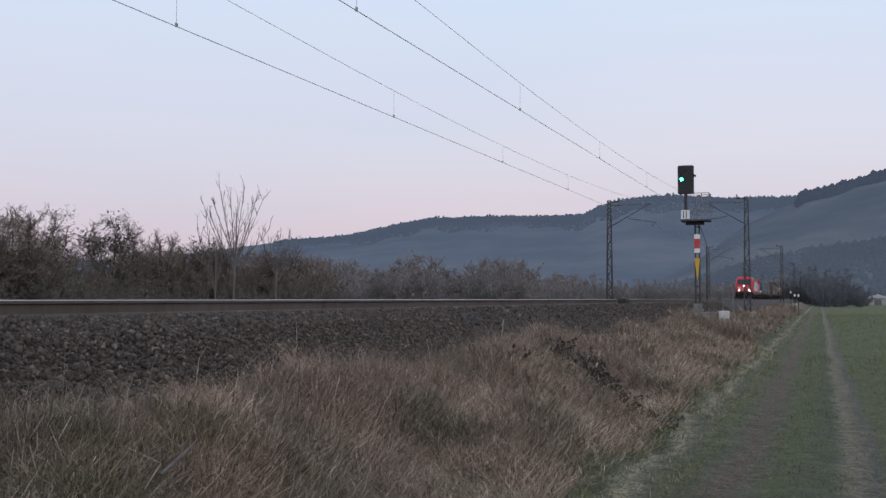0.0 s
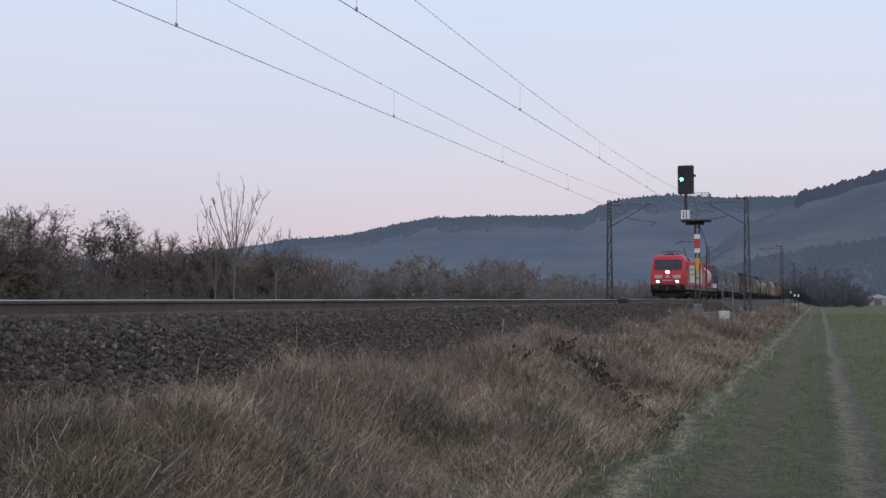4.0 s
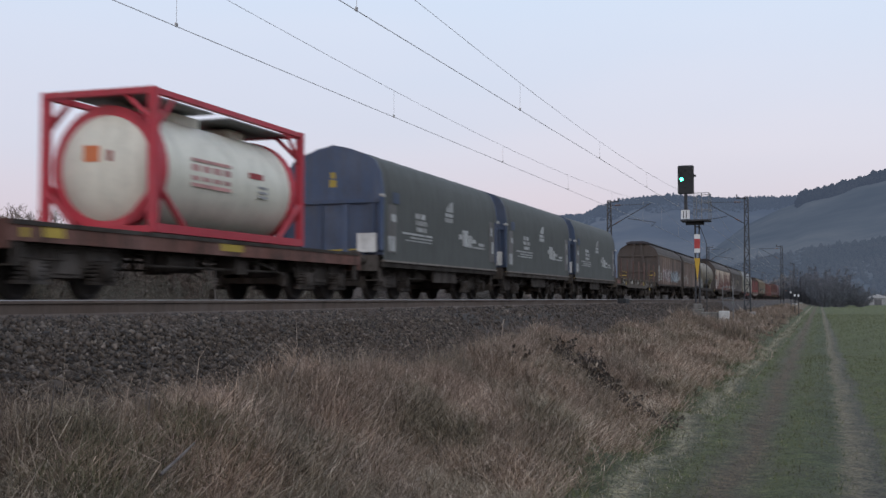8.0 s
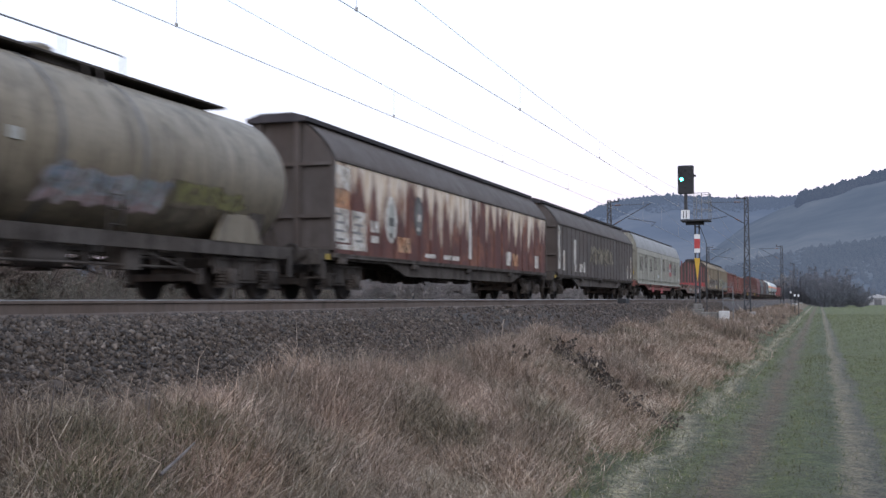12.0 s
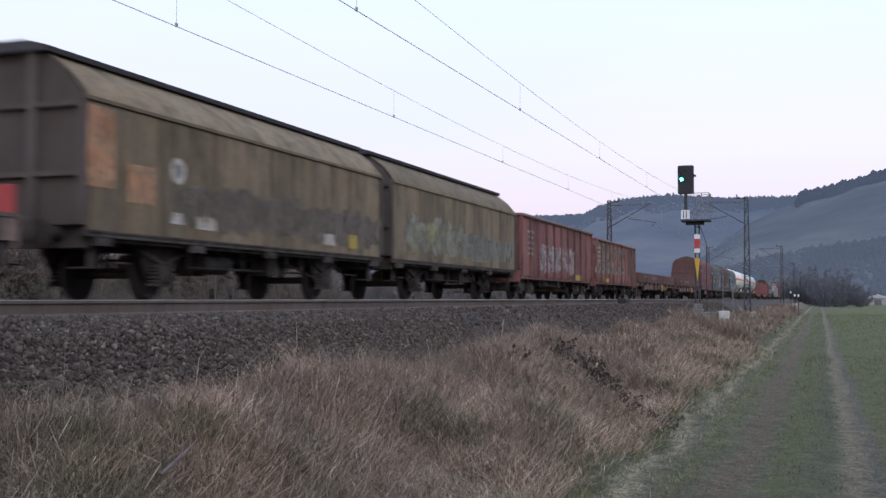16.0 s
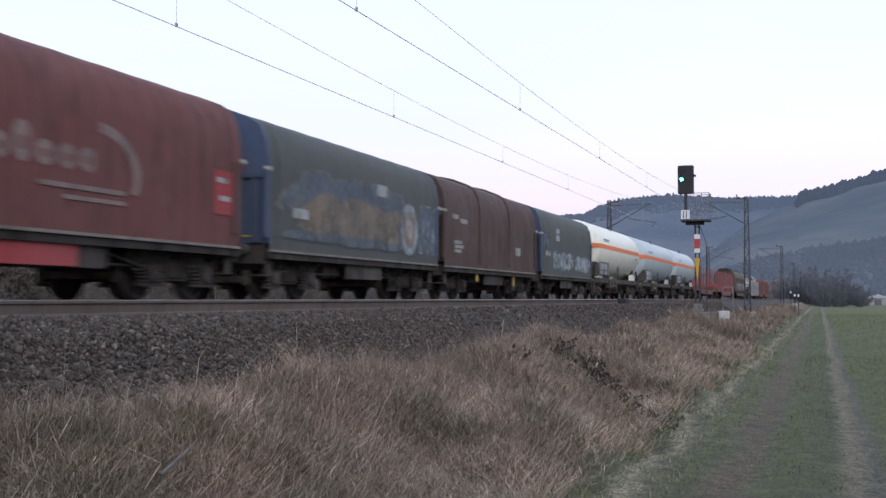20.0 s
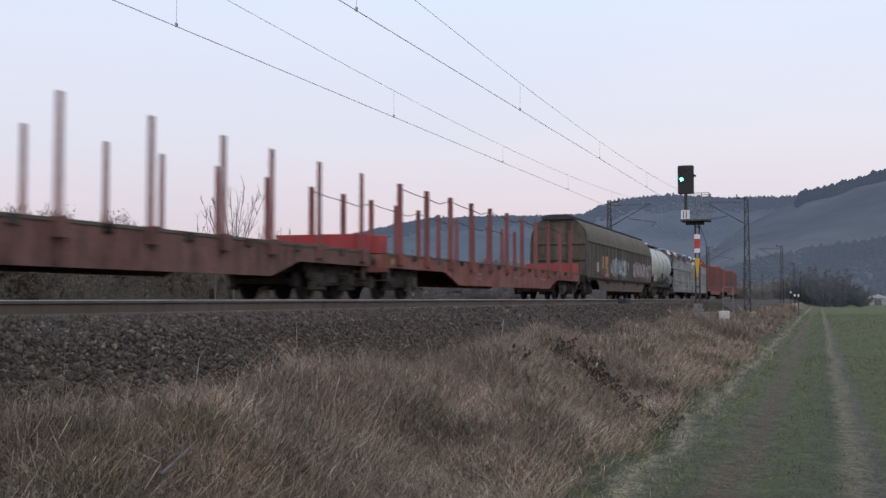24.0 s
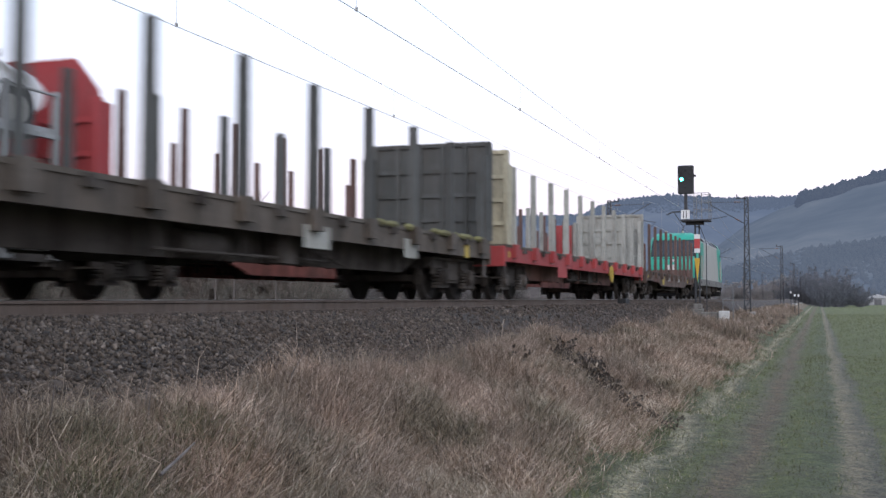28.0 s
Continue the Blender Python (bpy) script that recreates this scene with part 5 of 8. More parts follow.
def underframe(ob, length, mat, top=1.2, depth=0.26, belly=0.0, gear="bogie", side=1.3):
    """Sole bars, headstocks, cross members, brake gear and the running gear."""
    h = length / 2 - 0.62
    for e in (-1, 1):
        x0, x1 = (side - 0.07, side) if e > 0 else (-side, -side + 0.07)
        if belly:
            prof = [(-h, top), (h, top), (h, top - depth), (h * 0.62, top - depth), (h * 0.5, top - depth - belly), (-h * 0.5, top - depth - belly), (-h * 0.62, top - depth), (-h, top - depth)]
            part("sole_bar", Shape().prism(prof, x0, x1, "x"), mat, ob)
        else:
            part("sole_bar", Shape().box(x0, x1, -h, h, top - depth, top), mat, ob)
        part("headstock", Shape().box(-side, side, e * h - 0.05, e * h + 0.05, top - depth - 0.12, top + 0.02), mat, ob, bevel=0.01)
    cross = Shape().box(-0.2, 0.2, -h, h, top - 0.3, top - 0.02)
    n = max(4, int(length / 1.6))
    for k in range(n):
        y = -h + (k + 0.5) * 2 * h / n
        cross.box(-side + 0.07, side - 0.07, y - 0.04, y + 0.04, top - 0.24, top - 0.02)
    part("cross_bracing", cross, m_under, ob)
    brake = Shape().tube((0.5, -h * 0.5, 0.78), (0.5, h * 0.5, 0.78), 0.025, 6).tube((-0.5, -h * 0.5, 0.74), (-0.5, h * 0.5, 0.74), 0.03, 6)
    for e in (-1, 1):
        brake.tube((e * 0.85, -1.9, 0.7), (e * 0.85, -0.9, 0.7), 0.19, 14).box(e * 0.85 - 0.03, e * 0.85 + 0.03, -1.75, -1.68, 0.7, top - 0.1).box(e * 0.85 - 0.03, e * 0.85 + 0.03, -1.12, -1.05, 0.7, top - 0.1)
        brake.box(e * 0.9 - 0.2, e * 0.9 + 0.2, 0.5, 1.0, 0.52, top - 0.12).tube((e * 1.02, -2.6, 0.6), (e * 1.02, 2.4, 0.6), 0.025, 6).tube((e * 1.1, 1.3, 0.82), (e * 1.1, 2.9, 0.5), 0.02, 5)
        for y in (-2.5, -0.4, 1.6, 2.4):
            brake.prism([(y - 0.16, top - 0.1), (y + 0.16, top - 0.1), (y + 0.04, 0.56), (y - 0.04, 0.56)], e * 1.0 - 0.015, e * 1.0 + 0.015, "x")
        for k in (-1, 1):
            brake.tube((e * 1.12, k * (h - 0.7), 0.62), (e * 1.12, k * (h - 1.5), 0.62), 0.018, 5)
    for k in range(int(h)):
        brake.box(-0.06, 0.06, -h * 0.6 + 1.2 * k, -h * 0.6 + 1.2 * k + 0.08, 0.55, top - 0.2)
    part("brake_gear", brake, m_under, ob)
    for e in (-1, 1):
        for k in (-1, 1):
            part("step", Shape().box(e * 1.1 - 0.2, e * 1.1 + 0.2, k * (h - 0.25) - 0.12, k * (h - 0.25) + 0.12, 0.5, 0.53).box(e * 1.26 - 0.02, e * 1.26 + 0.02, k * (h - 0.25) - 0.1, k * (h - 0.25) + 0.1, 0.5, top - 0.2), m_under, ob)
    part("yellow_mark", Shape().box(side + 0.001, side + 0.006, -h + 0.3, -h + 0.46, top - 0.24, top - 0.1), m_yellow, ob)
    if gear == "bogie":
        for e in (-1, 1):
            bogie(ob, e * (length / 2 - 2.35))
    elif gear == "bogie3":
        for e in (-1, 1):
            bogie(ob, e * (length / 2 - 3.1), (-1.7, 0, 1.7), BOGIE_3)
    else:
        for e in (-1, 1):
            y = e * (length / 2 - 3.2)
            w = part("wheelset", WHEEL, None, ob)
            w.location = (0, y, 0.46)
            for k in (0, 180):
                part("axle_box", AXLEBOX, None, ob).matrix_basis = pose(0, y, 0, 0, 0, k)
            for k in (-1, 1):
                part("axle_guard", Shape().prism([(y - 0.75, top - depth), (y + 0.75, top - depth), (y + 0.3, 0.3), (y + 0.2, 0.3), (y + 0.16, 0.62), (y - 0.16, 0.62), (y - 0.2, 0.3), (y - 0.3, 0.3)], k * 1.0 - 0.02, k * 1.0 + 0.02, "x"), m_under, ob)
                part("leaf_spring", Shape().prism([(y - 0.62, 0.88), (y, 0.68), (y + 0.62, 0.88), (y + 0.6, 0.8), (y, 0.6), (y - 0.6, 0.8)], k * 1.06 - 0.04, k * 1.06 + 0.04, "x"), m_under, ob)
    ends(ob, length)


def marks(ob, x, rows, mat=None, name="marking"):
    """Painted plates and letter blocks as thin bars on a side: (y, z, width, height)."""
    if name == "marking":      # tall blocks of lettering become rows of bars
        fine = []
        for y, z, w, h in rows:
            n = max(1, round(h / 0.19))
            fine += [(y + 0.03 * (k % 2) * w, z + h / 2 - (k + 0.5) * h / n, w * (1.0, 0.8, 0.92)[k % 3], h / n * (0.62 if n > 1 else 1.0)) for k in range(n)]
        rows = fine
    for y, z, w, h in rows:
        part(name, Shape().box(x, x + 0.004, y - w / 2, y + w / 2, z - h / 2, z + h / 2), mat or m_white, ob)


def graffiti(ob, x, y0, y1, z0, z1, mats, seed, barrel=None, size=0.6):
    """A sprayed row of fat rounded shapes that overlap, each with a rim and a few strokes."""
    rng = random.Random(seed)

    def out(z):
        return x if barrel is None else math.sqrt(barrel[0] ** 2 - (z - barrel[1]) ** 2) + 0.03

    n = max(3, int((y1 - y0) / size))
    w, h = (y1 - y0) / n * 0.62, (z1 - z0) / 2
    for k in range(n):
        c, m = y0 + (k + 0.5) * (y1 - y0) / n, (z0 + z1) / 2 + rng.uniform(-0.12, 0.12) * h
        slant, tall, ph = rng.uniform(-0.1, 0.4), rng.uniform(0.75, 1.05), rng.uniform(0, 6.3)
        lobes, deep = rng.choice((3, 4, 5)), rng.uniform(0.1, 0.26)
        pts = []
        for i in range(28):
            t = 2 * math.pi * i / 28
            sq = (abs(math.cos(t)) ** 4 + abs(math.sin(t)) ** 4) ** -0.25
            r = sq * (1 + deep * math.sin(lobes * t + ph) + rng.uniform(-0.05, 0.05)) * 0.92
            p, q = math.cos(t) * r, math.sin(t) * r * tall
            pts.append((c + w * (p + slant * q), max(z0, min(z1, m + h * q))))
        lift = 0.0012 * (k % 3)
        rim = Shape().add([(out(q) + lift, c + (p - c) * 1.13, m + (q - m) * 1.07) for p, q in pts], [tuple(range(28))])
        letter = part("graffiti", Shape().add([(out(q) + 0.0045 + lift, p, q) for p, q in pts], [tuple(range(28))]), mats[0], ob, "sprayed pale abstract shape")
        for _ in range(rng.choice((1, 2, 2, 3))):      # bent strokes that cut the shape into a letter
            a, turn, long, wide = (c + rng.uniform(-0.5, 0.5) * w, m + rng.uniform(-0.45, 0.35) * h), rng.uniform(0.9, 2.2), rng.uniform(0.35, 0.7) * h, rng.uniform(0.03, 0.06)
            line = [(a[0] + long * u * math.cos(turn + u * 0.9), a[1] + long * u * math.sin(turn + u * 0.9)) for u in (-0.6, -0.2, 0.2, 0.6)]
            rim.add([(out(q) + 0.008 + lift, p + d, q) for p, q in line for d in (-wide, wide)], [(2 * i, 2 * i + 1, 2 * i + 3, 2 * i + 2) for i in range(3)])
        part("graffiti_rim", rim, mats[1], letter)


def spray(name, c1, c2, c3):
    a = Mat(name, 0.6)
    a.color(a.mix(a.ramp(a.noise(1.6, (1, 1, 1.4), 3), [(0.35, c1), (0.5, c2), (0.65, c3)]), (0.1, 0.09, 0.08), a.math("MULTIPLY", a.level(a.noise(8), 0.45, 0.75), 0.55)))
    worn = a.math("MULTIPLY", a.level(a.noise(3.2, (1, 1, 0.5), 6, 0.72), 0.3, 0.56), 0.9)
    a.l.new(worn, a.p.inputs["Alpha"])
    return a.m


m_patch = spray("pale_paint_patch", (0.5, 0.45, 0.38), (0.6, 0.57, 0.52), (0.42, 0.33, 0.25))
m_primer = spray("orange_primer", (0.4, 0.17, 0.08), (0.46, 0.24, 0.12), (0.36, 0.22, 0.13))
m_spray_rim = spray("spray_dark", (0.06, 0.07, 0.09), (0.1, 0.1, 0.11), (0.16, 0.12, 0.12))
m_spray_blue = spray("spray_pale_blue", (0.28, 0.34, 0.37), (0.4, 0.43, 0.44), (0.19, 0.25, 0.32))
m_spray_red = spray("spray_red_white", (0.42, 0.13, 0.12), (0.42, 0.38, 0.36), (0.5, 0.48, 0.46))
m_spray_white = spray("spray_white", (0.4, 0.38, 0.37), (0.3, 0.2, 0.2), (0.42, 0.38, 0.38))
m_spray_yellow = spray("spray_olive_yellow", (0.3, 0.28, 0.12), (0.2, 0.2, 0.16), (0.34, 0.33, 0.24))
m_spray_grey = spray("spray_faint", (0.13, 0.125, 0.1), (0.19, 0.18, 0.15), (0.11, 0.1, 0.08))
m_spray_pink = spray("spray_pink_white", (0.36, 0.26, 0.27), (0.13, 0.05, 0.045), (0.4, 0.36, 0.36))
m_spray_pale = spray("spray_pale_khaki", (0.3, 0.275, 0.22), (0.22, 0.17, 0.14), (0.35, 0.32, 0.27))
m_spray_olive = spray("spray_olive", (0.2, 0.17, 0.1), (0.14, 0.11, 0.07), (0.24, 0.2, 0.14))
m_spray_soft = spray("spray_soft_rim", (0.1, 0.08, 0.06), (0.13, 0.1, 0.075), (0.08, 0.06, 0.05))


# ---- covered wagon with sliding walls ----
def covered_wagon(label, u0, u1, side, roof, endm, frame_m, gear="bogie", eave=3.1, top=4.35, panels=14, belly=0.0, cap=True, split=True, posts="A", inset=0.75, ribs=0, barrel=False):
    ob, length = vehicle("covered_wagon", label, "covered wagon", u0, u1)
    h = length / 2 - inset
    underframe(ob, length, frame_m, 1.18, 0.24, belly, gear, 1.34)
    rise = top - eave
    if cap:      # straight roof slopes under an overhanging ridge cap
        arc = [(1.43, eave), (1.4, eave + rise * 0.1), (1.25 if posts == "A" else 1.14, eave + rise * 0.45), (0.68, eave + rise * 0.84), (0.3, eave + rise * 0.9)]
    else:
        arc = [(1.43, eave), (1.4, eave + rise * 0.2), (1.18, eave + rise * 0.7), (0.98, eave + rise * 0.87), (0.45, top - 0.02)]
    if barrel:
        arc = [(1.43, eave), (1.4, eave + rise * 0.2), (1.3, eave + rise * 0.45), (1.1, eave + rise * 0.67), (0.8, eave + rise * 0.84), (0.4, eave + rise * 0.93)]
    outline = arc + [(-x, z) for x, z in arc[::-1]]
    inner = [(x * 0.96, z - 0.05) for x, z in outline]
    part("floor", Shape().box(-1.38, 1.38, -h, h, 1.18, 1.26), m_under, ob)
    shell = Shape()
    n = len(outline)
    for pts, flip in ((outline, False), (inner, True)):
        vs = [(x, -h, z) for x, z in pts] + [(x, h, z) for x, z in pts]
        shell.add(vs, [(i, i + 1, n + i + 1, n + i) for i in range(n - 1)])
    part("roof", shell, roof, ob)
    if cap:
        ridge = Shape().prism([(-0.8, eave + rise * 0.83), (0.8, eave + rise * 0.83), (0.82, eave + rise * 0.92), (0.42, top + 0.03), (-0.42, top + 0.03), (-0.82, eave + rise * 0.92)], -h - 0.18, h + 0.05)
    else:
        ridge = Shape().prism([(-0.98, top - 0.13), (0.98, top - 0.13), (1.0, top - 0.05), (0.5, top + 0.07), (-0.5, top + 0.07), (-1.0, top - 0.05)], -h, h - 1.3)
    part("ridge_cover", ridge, m_ridge, ob)
    for e in (-1, 1):
        prof = [(-1.4, 1.2), (1.4, 1.2)] + [(x * 0.985, z - 0.02) for x, z in outline]
        end = part("end_wall", Shape().prism(prof, e * h - (0.05 if e > 0 else 0), e * h + (0 if e > 0 else 0.05)), endm, ob)
        y0, y1 = (e * h, e * h + 0.09) if e > 0 else (e * h - 0.09, e * h)
        for z in (1.95, eave - 0.15):
            part("end_rib", Shape().box(-1.36, 1.36, y0, y1, z, z + 0.08), endm, end)
        for k in (-1, 1):
            if posts == "A":
                p = Shape().prism([(k * 0.62 - 0.1, 1.2), (k * 0.62 + 0.1, 1.2), (k * 0.2 + 0.09, top - 0.1), (k * 0.2 - 0.09, top - 0.1)], y0 - 0.02, y1 + 0.02)
            else:
                p = Shape().box(k * 0.5 - 0.07, k * 0.5 + 0.07, y0 - 0.02, y1 + 0.02, 1.2, top - 0.12)
            part("end_post", p, endm, end)
            ring = Shape()
            for i in range(12):
                a, b = 2 * math.pi * i / 12, 2 * math.pi * (i + 1) / 12
                ring.tube((k * 1.0 + 0.26 * math.cos(a), y1 + 0.02 if e > 0 else y0 - 0.02, 1.75 + 0.26 * math.sin(a)), (k * 1.0 + 0.26 * math.cos(b), y1 + 0.02 if e > 0 else y0 - 0.02, 1.75 + 0.26 * math.sin(b)), 0.013, 4)
            if posts == "A":
                ring.box(k * 1.0 - 0.26, k * 1.0 + 0.26, y1 + 0.01 if e > 0 else y0 - 0.03, y1 + 0.03 if e > 0 else y0 - 0.01, 1.68, 1.74)
                part("hand_brake_ring", ring, m_yellow, end)
        for k in (-1, 1):
            part("corner_post", Shape().box(k * 1.4 - 0.05, k * 1.4 + 0.05, e * h - 0.06, e * h + 0.06, 1.18, eave), endm, ob)
    step = 2 * (h - 0.08) / panels
    pmesh = Shape().box(0, 0.02, -step / 2, step / 2, 1.08, eave - 0.02).prism([(-step / 2 + 0.07, 1.1), (step / 2 - 0.07, 1.1), (step / 2 - 0.07, eave - 0.05), (-step / 2 + 0.07, eave - 0.05)], 0.02, 0.045, "x").mesh("panel", side, 0.012)
    for e in (-1, 1):
        for k in range(panels):
            p = part("panel", pmesh, None, ob)
            p.matrix_basis = pose(e * 1.385, -h + 0.08 + (k + 0.5) * step, 0, 0, 0, 0 if e > 0 else 180)
        x0, x1 = (1.38, 1.46) if e > 0 else (-1.46, -1.38)
        part("gutter_rail", Shape().box(x0, x1, -h, h, eave - 0.03, eave + 0.03), m_edge if posts == "A" else roof, ob)
        part("bottom_rail", Shape().box(x0, x1, -h, h, 1.0, 1.07).box(x0 - 0.02, x1 + 0.02, -h, h, 1.07, 1.1), m_under, ob)
        for k in range(5):      # rollers and lever plates under the sliding walls
            y = -h + 0.5 + k * (2 * h - 1) / 4
            part("door_roller", Shape().box(x0, x1, y - 0.22, y + 0.22, 0.86, 0.99).tube((x0, y, 0.93), (x1 + 0.02 * e, y, 0.93), 0.06, 8), m_under, ob)
        if split:
            part("centre_post", Shape().box(x0, x1 + 0.02 * e, -0.08, 0.08, 1.2, eave), roof, ob)
    for k in (() if split else (0, panels) if not ribs else range(0, panels + 1, ribs)):
        y = min(max(-h + 0.08 + k * step, -h + 0.05), h - 0.05)
        rib = Shape()
        vs = [(x * 1.01, y - 0.035, z + 0.012) for x, z in outline] + [(x * 1.01, y + 0.035, z + 0.012) for x, z in outline]
        rib.add(vs, [(i, i + 1, n + i + 1, n + i) for i in range(n - 1)])
        part("roof_rib", rib, roof, ob)
    if split:
        band = Shape()
        vs = [(x * 1.012, -0.1, z + 0.012) for x, z in outline] + [(x * 1.012, 0.1, z + 0.012) for x, z in outline]
        band.add(vs, [(i, i + 1, n + i + 1, n + i) for i in range(n - 1)])
        part("roof_band", band, roof, ob)
    return ob


# ---- hooded coil wagon with a tarpaulin ----
def hood_wagon(label, u0, u1, tarp, endtop, endlow, top=4.14, bow=True, name="tarpaulin_wagon", inset=0.7):
    ob, length = vehicle(name, label, "goods wagon", u0, u1)
    h = length / 2 - inset
    underframe(ob, length, m_under, 1.15, 0.28, 0.0, "bogie", 1.3)
    part("floor", Shape().box(-1.36, 1.36, -h, h, 1.15, 1.24), m_under, ob)
    up = top - 4.14
    side = [(1.42, 1.03), (1.43, 2.6), (1.43, 2.95 + up), (1.36, 3.38 + up), (1.2, 3.7 + up), (0.95, 3.86 + up), (0.46, top - 0.1), (0, top)]
    outline = side + [(-x, z) for x, z in side[-2::-1]]
    n, hood = len(outline), Shape()
    ys, hoops = [], 7
    for k in range(hoops * 2 + 1):
        ys.append((-h + k * h / hoops, 1.0 if k % 2 == 0 or not bow else 0.997))
    for y, s in ys:
        hood.v += [(x * s, y, 1.03 + (z - 1.03) * (s if z > 2.4 else 1)) for x, z in outline]
    for j in range(len(ys) - 1):
        hood.f += [(j * n + i, j * n + i + 1, (j + 1) * n + i + 1, (j + 1) * n + i) for i in range(n - 1)]
    part("tarpaulin", hood, tarp, ob)
    for e in (-1, 1):
        prof = [(x * 1.0, z) for x, z in outline]
        y0, y1 = (h - 0.02, h + 0.06) if e > 0 else (-h - 0.06, -h + 0.02)
        cap = [(x, max(z, 2.62)) for x, z in prof if z >= 2.5]
        part("end_hood", Shape().prism(cap, y0 - 0.01, y1 + 0.01), endtop, ob)
        low = part("end_wall", Shape().box(-1.43, 1.43, y0, y1, 1.18, 2.6), endlow, ob)
        yo = y1 if e > 0 else y0 - 0.05
        for k in range(4):
            part("end_rib", Shape().box(-1.2 + 0.75 * k, -1.05 + 0.75 * k, yo, yo + 0.05, 1.2, 2.56), endlow, low)
        part("end_rail", Shape().box(-1.48, 1.48, yo - 0.02, yo + 0.07, 2.56, 2.66), endlow, low)
        for k in (-1, 1):
            part("corner_arm", Shape().box(k * 1.44 - 0.04, k * 1.44 + 0.04, (e * h) - 0.25, (e * h) - 0.1, 1.3, 2.7), endlow, ob)
        x0, x1 = (1.4, 1.47) if e > 0 else (-1.47, -1.4)
        part("bottom_rail", Shape().box(x0, x1, -h, h, 1.0, 1.05), m_edge, ob)
        part("lower_sill", Shape().box(x0 * 0.97, x1 * 0.97, -h, h, 0.86, 1.0), m_under, ob)
        part("side_plate", Shape().box(x0 * 0.9, x1 * 0.9, -1.15, 1.15, 0.5, 0.98), m_under, ob, "grimy equipment plate under the frame", 0.012)
        for k in range(9):      # brackets that carry the hood rails
            y = -h + 0.5 + k * (2 * h - 1) / 8
            part("bracket", Shape().prism([(e * 0.9, 0.98), (e * 1.4, 0.98), (e * 1.4, 0.9), (e * 1.0, 0.72), (e * 0.9, 0.72)], y - 0.05, y + 0.05), m_under, ob)
        part("hood_lamp", Shape().tube((1.36, yo + 0.02, 2.74), (1.5, yo + 0.02, 2.74), 0.05, 8), m_silver, low)
        part("grab_bar", Shape().tube((-0.2, yo + 0.05, 1.3), (1.2, yo + 0.05, 1.34), 0.025, 6), m_yellow, low)
        part("hood_emblem", Shape().box(-0.1, 0.1, (y1 + 0.012) if e > 0 else (y0 - 0.016), (y1 + 0.016) if e > 0 else (y0 - 0.012), 3.0, 3.2).box(-0.07, 0.07, (y1 + 0.012) if e > 0 else (y0 - 0.016), (y1 + 0.016) if e > 0 else (y0 - 0.012), 3.24, 3.4), m_yellow if endtop is m_blue else endtop, low)
        seam = Shape()
        for y in (-h + 0.35, h - 0.35):
            vs = [(x * 1.006, y + d, z + 0.006) for d in (-0.02, 0.02) for x, z in outline]
            seam.add(vs, [(i, i + 1, n + i + 1, n + i) for i in range(n - 1)])
        if e > 0:
            part("hood_seam", seam, m_ridge, ob)
    return ob


